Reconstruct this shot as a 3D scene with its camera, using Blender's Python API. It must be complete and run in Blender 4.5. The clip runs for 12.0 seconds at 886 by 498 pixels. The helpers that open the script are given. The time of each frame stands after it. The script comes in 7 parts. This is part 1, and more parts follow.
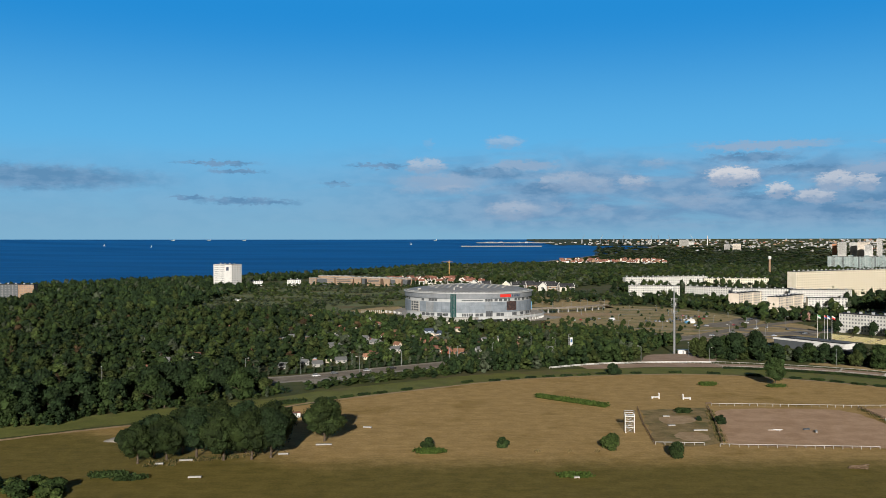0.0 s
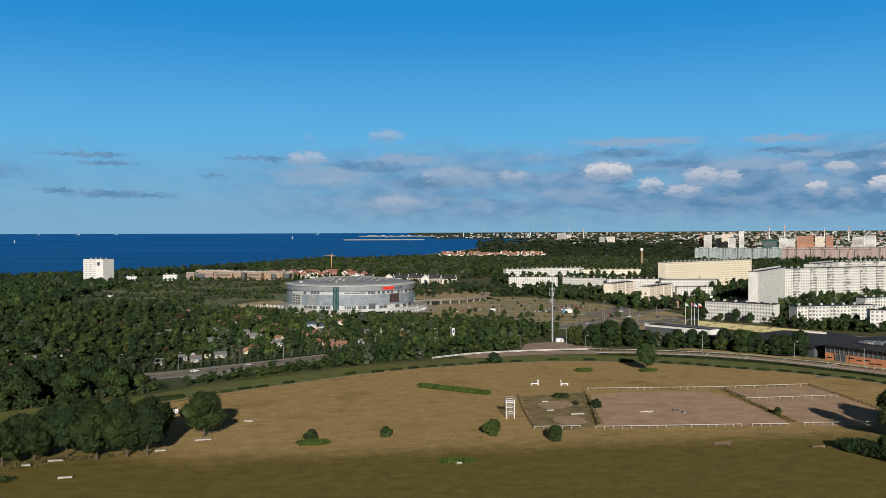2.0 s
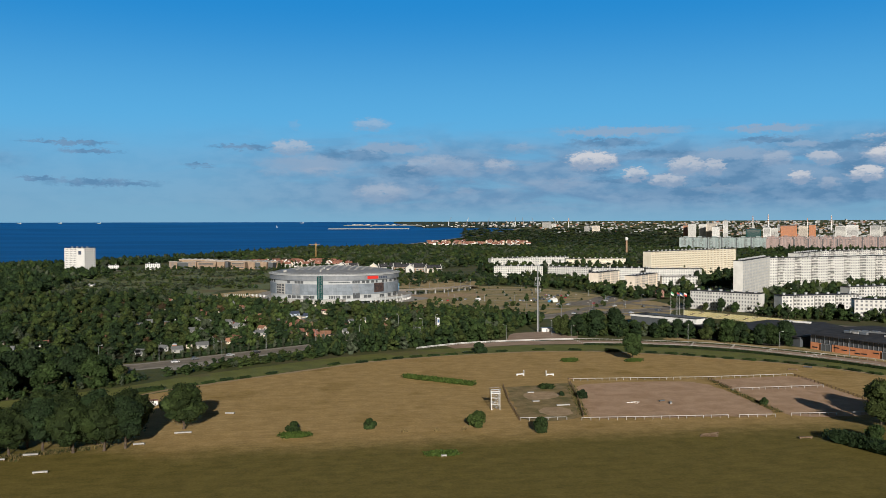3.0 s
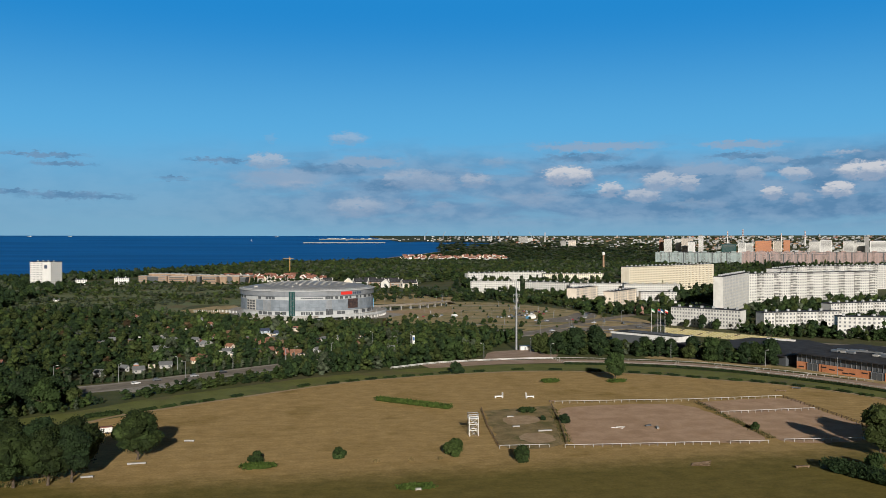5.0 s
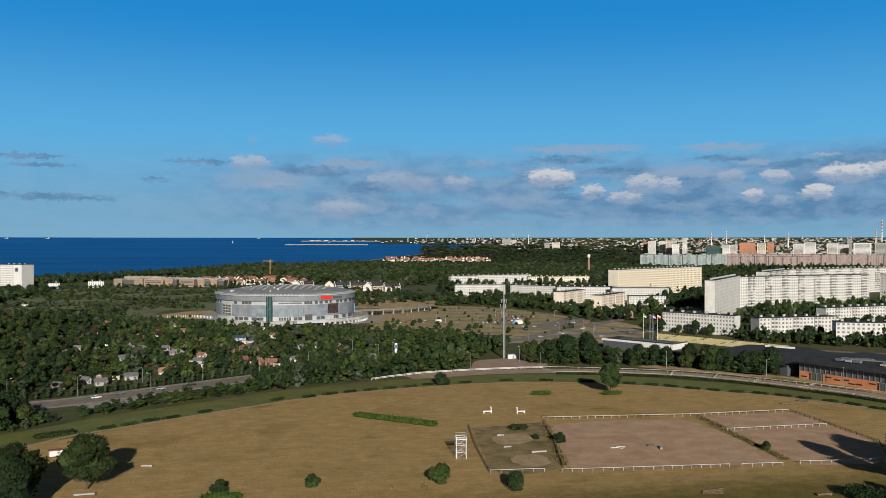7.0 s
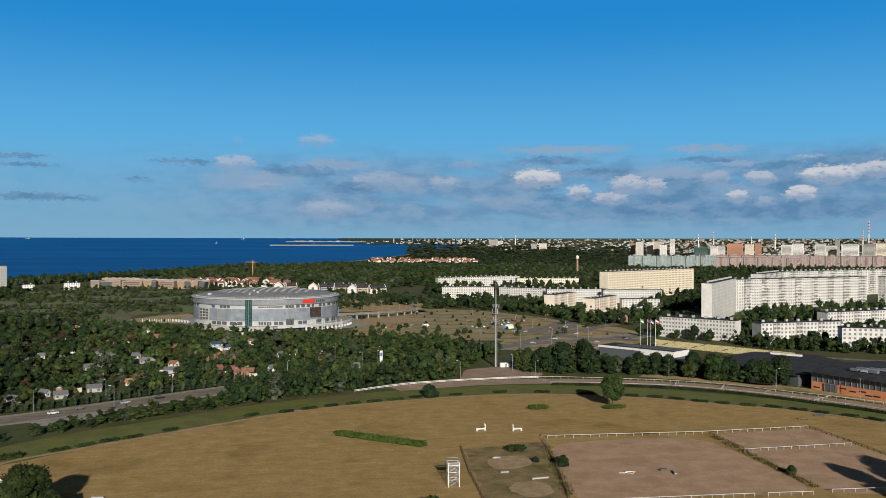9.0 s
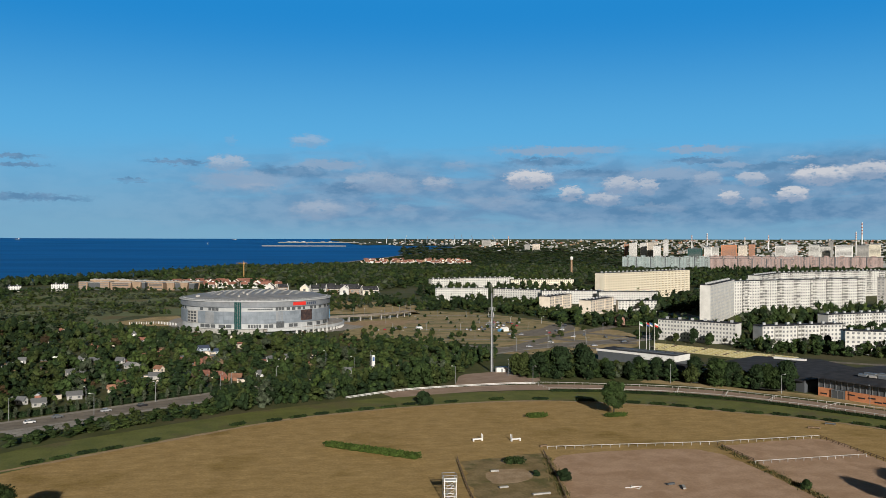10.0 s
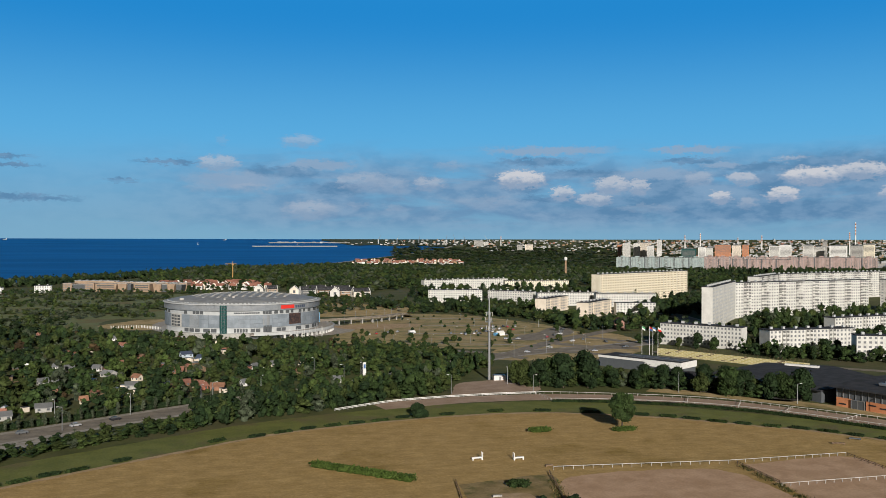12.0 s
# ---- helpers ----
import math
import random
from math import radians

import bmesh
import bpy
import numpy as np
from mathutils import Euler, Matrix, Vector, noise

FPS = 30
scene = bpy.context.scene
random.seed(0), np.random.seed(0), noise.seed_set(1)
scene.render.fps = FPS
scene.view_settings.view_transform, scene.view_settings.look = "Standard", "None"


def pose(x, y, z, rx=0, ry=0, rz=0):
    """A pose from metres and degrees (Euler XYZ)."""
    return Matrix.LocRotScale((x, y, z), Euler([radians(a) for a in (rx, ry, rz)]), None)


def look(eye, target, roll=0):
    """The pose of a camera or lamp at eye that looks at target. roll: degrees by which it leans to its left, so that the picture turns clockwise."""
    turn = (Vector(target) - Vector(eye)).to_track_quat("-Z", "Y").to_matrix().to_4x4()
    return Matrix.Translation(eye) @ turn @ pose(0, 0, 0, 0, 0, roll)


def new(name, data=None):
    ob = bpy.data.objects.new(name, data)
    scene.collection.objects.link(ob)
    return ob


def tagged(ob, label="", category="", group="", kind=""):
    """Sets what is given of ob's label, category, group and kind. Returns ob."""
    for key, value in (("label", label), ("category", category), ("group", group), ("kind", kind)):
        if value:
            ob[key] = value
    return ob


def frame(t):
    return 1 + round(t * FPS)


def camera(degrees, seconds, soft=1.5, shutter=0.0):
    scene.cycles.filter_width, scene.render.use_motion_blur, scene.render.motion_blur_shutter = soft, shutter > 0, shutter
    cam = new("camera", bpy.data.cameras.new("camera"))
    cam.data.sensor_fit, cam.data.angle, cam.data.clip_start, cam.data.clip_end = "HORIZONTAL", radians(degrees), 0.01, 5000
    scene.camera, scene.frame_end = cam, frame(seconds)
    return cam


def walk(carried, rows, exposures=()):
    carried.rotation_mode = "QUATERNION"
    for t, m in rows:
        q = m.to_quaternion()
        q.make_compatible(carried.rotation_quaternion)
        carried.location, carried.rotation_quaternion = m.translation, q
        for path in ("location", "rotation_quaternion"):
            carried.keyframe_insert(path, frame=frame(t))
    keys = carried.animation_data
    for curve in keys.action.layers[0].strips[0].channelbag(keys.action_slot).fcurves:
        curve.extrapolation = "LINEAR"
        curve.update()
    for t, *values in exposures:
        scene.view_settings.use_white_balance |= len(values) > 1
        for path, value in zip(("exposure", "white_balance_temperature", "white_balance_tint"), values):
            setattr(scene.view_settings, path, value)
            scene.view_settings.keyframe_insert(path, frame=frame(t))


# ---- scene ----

# ---- camera and its walk ----
cam = camera(53.49, 12.0, soft=0.7)

# seconds, eye x y z, turn to the left, tilt up, roll (degrees)
PATH = (
    (0.0, 0.0, 0.0, 72.0, -0.89, -0.44, -0.05),
    (0.1, -0.1, -0.4, 71.9, -6.08, -0.50, -0.20),
    (0.2, -0.2, -0.8, 71.8, -7.12, -0.53, -0.23),
    (0.5, -0.3, -1.6, 71.5, -7.25, -0.56, -0.23),
    (1.0, -0.4, -2.3, 71.1, -7.69, -0.59, -0.23),
    (1.5, -0.4, -2.0, 70.9, -8.11, -0.69, -0.22),
    (2.0, -0.1, -0.9, 70.7, -8.53, -0.86, -0.22),
    (2.5, 0.3, 1.2, 70.7, -9.01, -1.00, -0.18),
    (2.7, 0.5, 2.2, 70.7, -9.22, -2.20, -0.18),
    (3.1, 1.0, 4.8, 70.7, -9.58, -1.30, -0.14),
    (3.6, 1.8, 8.7, 70.8, -10.00, -0.86, -0.10),
    (4.5, 3.3, 17.0, 70.9, -10.73, -0.72, -0.05),
    (5.0, 4.3, 22.5, 71.0, -11.05, -0.66, 0.0),
    (5.5, 5.4, 28.7, 71.2, -11.36, -0.65, 0.01),
    (6.0, 6.6, 35.3, 71.3, -11.64, -0.60, 0.01),
    (6.5, 7.8, 42.3, 71.4, -11.90, -0.57, 0.01),
    (7.0, 9.1, 49.6, 71.6, -12.15, -0.54, 0.02),
    (8.0, 11.7, 65.0, 71.8, -12.62, -0.51, 0.06),
    (9.0, 14.3, 80.4, 72.0, -13.07, -0.50, 0.10),
    (9.5, 15.6, 88.0, 72.1, -13.32, -0.47, 0.10),
    (10.0, 16.9, 95.4, 72.2, -13.54, -0.45, 0.13),
    (10.5, 18.1, 102.5, 72.3, -13.77, -0.43, 0.13),
    (11.0, 19.2, 109.1, 72.4, -13.92, -0.26, 0.13),
    (11.5, 20.3, 115.2, 72.5, -14.00, -0.29, 0.13),
    (12.0, 21.3, 120.6, 72.7, -14.08, -0.44, 0.12),
)
walk(cam, [(t, pose(x, y, z, 90 + up, 0, turn) @ pose(0, 0, 0, 0, 0, roll)) for t, x, y, z, turn, up, roll in PATH], ((0.0, 0.12), (2.5, 0.06), (5.0, 0.02), (12.0, 0.02)))

# ---- world, sun, exposure ----
SUN_UP, SUN_TURN = 17.5, 184.0   # degrees above the horizon; bearing from +y to the right

sun = new("sun", bpy.data.lights.new("sun", "SUN"))
sun.data.energy, sun.data.angle, sun.data.color = 4.85, radians(0.55), (1.0, 0.94, 0.855)
sun_way = Vector((-math.sin(radians(SUN_TURN)), -math.cos(radians(SUN_TURN)), -math.tan(radians(SUN_UP))))
sun.matrix_world = look((0, -300, 400), Vector((0, -300, 400)) + sun_way)


class Nodes:
    """Short hand for node trees."""

    def __init__(self, tree):
        self.tree = tree
        tree.nodes.clear()

    def add(self, kind, inputs=None, **settings):
        node = self.tree.nodes.new(kind)
        for key, value in settings.items():
            setattr(node, key, value)
        for key, value in (inputs or {}).items():
            socket = node.inputs[key]
            if isinstance(value, bpy.types.NodeSocket):
                self.tree.links.new(value, socket)
            else:
                socket.default_value = value
        return node

    def math(self, op, a, b=0.0, clamp=False):
        return self.add("ShaderNodeMath", {0: a, 1: b}, operation=op, use_clamp=clamp).outputs[0]

    def mix(self, fac, a, b, blend="MIX"):
        return self.add("ShaderNodeMix", {0: fac, 6: a, 7: b}, data_type="RGBA", blend_type=blend).outputs[2]

    def ramp(self, value, low, high, out_low=0.0, out_high=1.0, smooth=True):
        return self.add("ShaderNodeMapRange", {0: value, 1: low, 2: high, 3: out_low, 4: out_high},
                        interpolation_type="SMOOTHSTEP" if smooth else "LINEAR").outputs[0]

    def noise(self, vector, scale, detail=4.0, rough=0.55, distort=0.0):
        return self.add("ShaderNodeTexNoise", {"Vector": vector, "Scale": scale, "Detail": detail, "Roughness": rough,
                                               "Distortion": distort}).outputs[0]


def rgb(r, g, b):
    return (r, g, b, 1.0)


# clouds: bearing and height in degrees, half width, half height, how bright
SEA_CLOUDS = (
    (-0.23, 4.96, 1.27, 0.47, 0.62), (4.89, 6.43, 1.23, 0.38, 0.5), (0.04, 6.44, 0.33, 0.24, 0.2), (1.73, 3.43, 1.36, 0.31, 0.34), (-1.46, 3.38, 0.86, 0.25, 0.25), (9, 3.94, 1.73, 0.55, 0.5), (10.84, 3.7, 1.18, 0.55, 0.42),
    (7.54, 3.88, 0.55, 0.33, 0.5), (5.53, 2.1, 1.82, 0.6, 0.55), (8.45, 2.38, 0.86, 0.22, 0.28), (10.94, 2.22, 0.64, 0.22, 0.3), (13.2, 3.79, 1.05, 0.42, 0.6),
)
TOWN_CLOUDS = (
    (19.14, 4.08, 1.59, 0.58, 1), (14.4, 4.92, 0.86, 0.33, 0.32), (21.83, 3.18, 0.73, 0.42, 0.85), (23.86, 2.76, 1.14, 0.42, 0.75), (25, 3.67, 1.18, 0.53, 0.8), (26.64, 3.5, 0.64, 0.47, 0.75), (30.25, 3.99, 0.91, 0.47, 0.55),
    (32.93, 3.95, 0.95, 0.36, 0.75), (31.56, 2.84, 0.77, 0.38, 0.9), (33.16, 2.46, 0.56, 0.36, 0.5), (36.79, 4.05, 1.7, 0.52, 1), (35.2, 2.94, 0.95, 0.46, 0.98), (35.58, 5.11, 1.09, 0.13, 0.55), (16.87, 2.59, 2.36, 0.4, 0.3),
    (27.15, 2.18, 2, 0.24, 0.3), (39.5, 4.3, 1.6, 0.5, 0.9), (41.5, 3, 1.2, 0.4, 0.7),
)
# grey undersides and flat dark bands, then pale veils
BANKS = (
    (26.5, 2.2, 6.5, 0.9), (35, 2.1, 6, 0.9), (-3.19, 4.98, 2.36, 0.2), (3.71, 4.48, 3, 0.47), (-5.92, 3.77, 1.18, 0.16), (-12.37, 4.51, 2.09, 0.18), (-15.09, 2.81, 1.55, 0.16),
    (6.99, 3.42, 2.73, 0.45), (-11.59, 2.6, 3.82, 0.24), (20.13, 5.19, 3.27, 0.31), (29.84, 5.13, 2.55, 0.24), (28.5, 3.25, 1.73, 1), (34.34, 3.61, 1.18, 1), (34.5, 4.62, 3.82, 0.36),
    (23.16, 4.42, 2.73, 0.31), (19.23, 3.39, 1.64, 0.24), (32.13, 1.96, 4.55, 0.55), (20.49, 2.84, 1.82, 0.27), (-25, 3.9, 9.5, 0.9), (-13.5, 5, 3, 0.18), (38.5, 4.4, 5, 1.2),
)
VEILS = (
    (20.85, 5.9, 4.73, 0.36), (29.84, 5.82, 3, 0.27), (31.64, 4.81, 1.45, 0.24), (27.49, 4.33, 2.73, 0.45), (6.07, 4.96, 2.73, 0.36), (1.02, 3.9, 3.82, 0.64),
)

world = bpy.data.worlds.new("sky")
scene.world = world
world.use_nodes = True
n = Nodes(world.node_tree)
sky = n.add("ShaderNodeTexSky", sky_type="NISHITA", sun_disc=False, sun_elevation=radians(SUN_UP), sun_rotation=radians(SUN_TURN),
            altitude=50.0, air_density=1.0, dust_density=0.4, ozone_density=1.0).outputs[0]
way = n.add("ShaderNodeSeparateXYZ", {0: n.add("ShaderNodeTexCoord").outputs["Generated"]})
bearing = n.math("MULTIPLY", n.math("ARCTAN2", way.outputs[0], way.outputs[1]), 57.29578)
height = n.math("MULTIPLY", n.math("ARCSINE", way.outputs[2]), 57.29578)
plan = n.add("ShaderNodeCombineXYZ", {0: bearing, 1: n.math("MULTIPLY", height, 2.2), 2: 0.0}).outputs[0]
wob = n.add("ShaderNodeTexNoise", {"Vector": plan, "Scale": 1.5, "Detail": 7.0, "Roughness": 0.68}).outputs[1]
wob = n.add("ShaderNodeVectorMath", {0: wob, 1: (0.5, 0.5, 0.5)}, operation="SUBTRACT").outputs[0]
wob = n.add("ShaderNodeVectorMath", {0: wob, 1: (2.1, 1.05, 0.0)}, operation="MULTIPLY").outputs[0]
spot = n.add("ShaderNodeVectorMath", {0: n.add("ShaderNodeCombineXYZ", {0: bearing, 1: height, 2: 0.0}).outputs[0], 1: wob}, operation="ADD").outputs[0]


def puff(b, h, w, t):
    off = n.add("ShaderNodeVectorMath", {0: spot, 1: (-b, -h, 0)}, operation="ADD").outputs[0]
    off = n.add("ShaderNodeVectorMath", {0: off, 1: (1 / w, 1 / t, 0)}, operation="MULTIPLY").outputs[0]
    return n.add("ShaderNodeVectorMath", {0: off}, operation="LENGTH").outputs["Value"], off


bright, tops = 0.0, 0.0
for b, h, w, t, power in SEA_CLOUDS + TOWN_CLOUDS:
    far, off = puff(b, h, w * 1.12, t * 1.22)
    body = n.ramp(far, 1.1 if power > 0.6 else 1.2, 0.7 if power > 0.6 else 0.5, 0.0, power)
    bright = n.math("MAXIMUM", bright, body)
    tops = n.math("MAXIMUM", tops, n.math("MULTIPLY", body, n.ramp(n.add("ShaderNodeSeparateXYZ", {0: off}).outputs[1], -0.55, 0.35)))
bank = 0.0
for b, h, w, t in BANKS:
    far, off = puff(b, h, w, t)
    bank = n.math("MAXIMUM", bank, n.ramp(far, 1.15, 0.4))
veil = 0.0
for b, h, w, t in VEILS:
    far, off = puff(b, h, w, t)
    veil = n.math("MAXIMUM", veil, n.ramp(far, 1.1, 0.45))
low_high = n.add("ShaderNodeCombineXYZ", {0: n.math("MULTIPLY", bearing, 0.085), 1: n.math("MULTIPLY", height, 0.42), 2: 3.0}).outputs[0]
streak = n.noise(low_high, 1.7, 5.0, 0.55, 0.7)
shade = n.noise(plan, 0.62, 5.0, 0.55)
hue = n.mix(1.0, sky, rgb(0.15, 0.105, 0.065), "MULTIPLY")
clean = n.mix(n.ramp(height, 0.3, 7.5), rgb(1.95, 4.0, 5.7), rgb(1.08, 4.15, 7.3))
clean = n.mix(n.ramp(height, 5.0, 15.0), clean, rgb(0.17, 2.4, 6.1))
clean = n.mix(n.ramp(way.outputs[1], 0.58, -0.25), clean, rgb(1.9, 1.75, 1.55))
colour = n.mix(n.ramp(height, 26.0, 17.5), hue, clean)
deck = n.math("MULTIPLY", n.ramp(n.math("ADD", height, n.math("MULTIPLY", streak, 4.0)), 8.6, 5.9), n.ramp(height, 0.0, 1.8))
deck = n.math("MULTIPLY", deck, n.ramp(bearing, -10.0, 9.0, 0.2, 1.0))
deck = n.math("MULTIPLY", deck, n.ramp(streak, 0.28, 0.5, 0.3, 1.0))
deck_colour = n.mix(n.ramp(n.math("ADD", n.math("MULTIPLY", shade, 0.6), n.math("MULTIPLY", streak, 0.4)), 0.40, 0.60), rgb(1.3, 2.6, 4.4), rgb(2.15, 3.4, 5.05))
colour = n.mix(n.math("MULTIPLY", deck, 0.88), colour, deck_colour)
bank_colour = n.mix(n.ramp(shade, 0.4, 0.6), rgb(1.0, 2.3, 4.0), rgb(1.55, 2.9, 4.65))
colour = n.mix(n.math("MULTIPLY", n.math("MULTIPLY", bank, n.ramp(streak, 0.2, 0.45)), 0.88), colour, bank_colour)
colour = n.mix(n.math("MULTIPLY", veil, n.ramp(streak, 0.2, 0.55, 0.4, 0.85)), colour, rgb(2.6, 3.75, 5.3))
lit = n.mix(tops, rgb(2.6, 3.5, 4.9), rgb(5.7, 5.9, 6.4))
ragged = n.noise(plan, 1.5, 5.0, 0.6)
colour = n.mix(n.math("MULTIPLY", bright, n.ramp(ragged, 0.25, 0.46)), colour, lit)
back = n.add("ShaderNodeBackground", {"Color": colour, "Strength": 0.1})
n.tree.links.new(back.outputs[0], n.add("ShaderNodeOutputWorld").inputs[0])


# ---- materials ----
def material(name, low, high, rough=0.9, size=4.0, fine=0.4, bump=0.0, metal=0.0, island=0.0, each=0.0, specular=0.3, grain=0.35,
             third=None, patch=30.0, lean=0.5):
    """Two colours mixed by noise of the given size in metres, with finer grain over them and, if given, patches of a third."""
    m = bpy.data.materials.new(name)
    m.use_nodes = True
    k = Nodes(m.node_tree)
    place = k.add("ShaderNodeNewGeometry")
    at = place.outputs["Position"]
    colour = k.mix(k.ramp(k.noise(at, 1.0 / size), lean - 0.16, lean + 0.16), rgb(*low), rgb(*high))
    if third:
        colour = k.mix(k.ramp(k.noise(at, 1.0 / patch, 5.0, 0.6), 0.5, 0.66), colour, rgb(*third))
    small = k.noise(at, 1.0 / fine, 3.0, 0.6)
    colour = k.mix(grain, colour, k.ramp(small, 0.25, 0.75, 0.25, 1.0), "MULTIPLY")
    value = 1.0
    if island:
        value = k.ramp(place.outputs["Random Per Island"], 0, 1, 1 - island, 1 + island, False)
    if each:
        rnd = k.ramp(k.add("ShaderNodeObjectInfo").outputs["Random"], 0, 1, 1 - each, 1 + each, False)
        value = k.math("MULTIPLY", value, rnd)
    if island or each:
        colour = k.add("ShaderNodeHueSaturation", {"Color": colour, "Value": value}).outputs[0]
    b = k.add("ShaderNodeBsdfPrincipled", {"Base Color": colour, "Roughness": rough, "Metallic": metal, "Specular IOR Level": specular})
    if bump:
        k.tree.links.new(k.add("ShaderNodeBump", {"Height": small, "Strength": 0.6, "Distance": bump}).outputs[0], b.inputs["Normal"])
    k.tree.links.new(b.outputs[0], k.add("ShaderNodeOutputMaterial").inputs[0])
    return m


def plain(name, colour, rough=0.6, metal=0.0, grain=0.2, fine=0.6):
    return material(name, [c * 0.92 for c in colour], colour, rough, 3.0, fine, metal=metal, grain=grain)


M = dict(
    land=material("rough green land", (0.065, 0.080, 0.022), (0.11, 0.12, 0.036), size=14, fine=1.5, bump=0.3, third=(0.12, 0.11, 0.05), patch=60),
    turf=material("mown turf", (0.140, 0.160, 0.036), (0.190, 0.205, 0.050), size=9, fine=0.8, bump=0.05, third=(0.16, 0.14, 0.06), patch=25),
    sand=material("riding sand", (0.50, 0.325, 0.20), (0.60, 0.40, 0.26), size=7, fine=0.7, bump=0.05, grain=0.25, third=(0.47, 0.30, 0.18), patch=11),
    dust=material("dusty grass", (0.25, 0.185, 0.075), (0.36, 0.265, 0.125), size=6, fine=0.7, bump=0.05, third=(0.16, 0.145, 0.045), patch=8),
    parking=material("parched parking grass", (0.36, 0.285, 0.125), (0.48, 0.375, 0.19), size=9, fine=0.8, third=(0.22, 0.20, 0.075), patch=14),
    path=material("bare earth path", (0.42, 0.29, 0.16), (0.54, 0.39, 0.24), size=4, fine=0.6, bump=0.05),
    dirt=material("racing dirt", (0.38, 0.27, 0.20), (0.47, 0.345, 0.265), size=8, fine=0.6, bump=0.05),
    asphalt=material("worn asphalt", (0.22, 0.19, 0.155), (0.31, 0.27, 0.22), size=5, fine=0.5),
    paving=material("pale paving", (0.34, 0.31, 0.27), (0.46, 0.42, 0.37), size=4, fine=0.5),
    verge=material("dry verge", (0.42, 0.31, 0.14), (0.56, 0.42, 0.22), size=10, fine=0.8, third=(0.25, 0.215, 0.085), patch=18),
    concrete=material("grey concrete", (0.36, 0.35, 0.33), (0.47, 0.46, 0.43), size=3, fine=0.4),
    white=plain("white paint", (0.78, 0.77, 0.74)),
    render=material("white rendered wall", (0.57, 0.56, 0.525), (0.67, 0.66, 0.62), size=6, fine=0.5, grain=0.12),
    cream=material("cream rendered wall", (0.72, 0.65, 0.50), (0.80, 0.735, 0.59), size=6, fine=0.5, grain=0.12),
    salmon=material("pale salmon wall", (0.70, 0.61, 0.50), (0.78, 0.69, 0.58), size=6, fine=0.5, grain=0.12),
    pink=material("dusky pink wall", (0.37, 0.27, 0.245), (0.45, 0.335, 0.305), size=6, fine=0.5, grain=0.12),
    teal=material("grey teal wall", (0.30, 0.38, 0.37), (0.40, 0.47, 0.46), size=6, fine=0.5, grain=0.12),
    orange=material("orange wall", (0.52, 0.205, 0.095), (0.61, 0.26, 0.13), size=6, fine=0.5, grain=0.12),
    ochre=material("ochre brick wall", (0.32, 0.205, 0.13), (0.40, 0.27, 0.175), size=5, fine=0.5, grain=0.15),
    sandstone=material("sandstone cladding", (0.29, 0.205, 0.14), (0.355, 0.255, 0.18), size=5, fine=0.5, grain=0.15),
    brick=material("red brick", (0.36, 0.12, 0.075), (0.46, 0.18, 0.11), size=3, fine=0.4),
    tile=material("red roof tiles", (0.25, 0.11, 0.08), (0.33, 0.155, 0.11), size=2, fine=0.5, each=0.25),
    bitumen=material("dark roof felt", (0.030, 0.031, 0.036), (0.058, 0.058, 0.064), size=5, fine=0.6),
    glass=plain("dark window glass", (0.10, 0.108, 0.115), 0.25, grain=0.1),
    greenglass=plain("green glass", (0.018, 0.075, 0.072), 0.2, grain=0.1),
    steel=plain("galvanised steel", (0.36, 0.37, 0.38), 0.45, 0.6),
    pale_glass=plain("pale window glass", (0.36, 0.39, 0.43), 0.3, grain=0.1),
    tan_glass=plain("window glass with tan blinds", (0.27, 0.20, 0.12), 0.4, grain=0.1),
    mid_glass=plain("grey window glass", (0.19, 0.195, 0.205), 0.3, grain=0.1),
    roofing=material("dull grey roofing", (0.25, 0.255, 0.26), (0.32, 0.325, 0.33), 0.55, size=6, fine=0.8, grain=0.2),
    # The blue cast in both cladding greys stands in for reflected sky.
    cladding=material("ribbed grey cladding", (0.19, 0.215, 0.245), (0.24, 0.265, 0.295), 0.5, size=5, fine=0.5, grain=0.2, each=0.08),
    cladding_pale=material("pale grey cladding", (0.20, 0.235, 0.27), (0.26, 0.295, 0.335), 0.5, size=5, fine=0.5, grain=0.2, each=0.10),
    red=plain("red board", (0.75, 0.04, 0.03)),
    poster=material("dark poster", (0.03, 0.025, 0.03), (0.10, 0.06, 0.05), size=4, fine=1.0),
    dark_grey=plain("dark grey paint", (0.10, 0.11, 0.12)),
    yellow=plain("yellow boards", (0.60, 0.51, 0.23)),
    cream_board=plain("cream boards", (0.72, 0.66, 0.40)),
    blue=plain("blue paint", (0.06, 0.15, 0.36)),
    slate=plain("slate blue roofing", (0.07, 0.09, 0.14)),
    rust=material("rust red boards", (0.25, 0.13, 0.08), (0.35, 0.18, 0.115), size=1.5, fine=0.4, each=0.2),
    green_cloth=plain("green cloth", (0.10, 0.36, 0.16)),
    crane=plain("ochre crane paint", (0.45, 0.26, 0.08)),
    # Grey darkened as shade inside loggias; far towers' window bands share it.
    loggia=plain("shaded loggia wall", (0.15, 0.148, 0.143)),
    wet=material("dark asphalt", (0.06, 0.055, 0.05), (0.095, 0.088, 0.08), size=6, fine=0.5),
    dark=plain("dark metal", (0.03, 0.03, 0.033), 0.5),
    bark=material("bark", (0.07, 0.05, 0.035), (0.13, 0.10, 0.07), size=0.6, fine=0.15, bump=0.03),
    wood=material("weathered wood", (0.13, 0.085, 0.05), (0.24, 0.17, 0.11), size=0.8, fine=0.1),
)
M["rough"] = material("rough meadow grass", (0.15, 0.185, 0.075), (0.205, 0.235, 0.105), size=12, fine=1.2, bump=0.2, third=(0.19, 0.16, 0.07), patch=40)
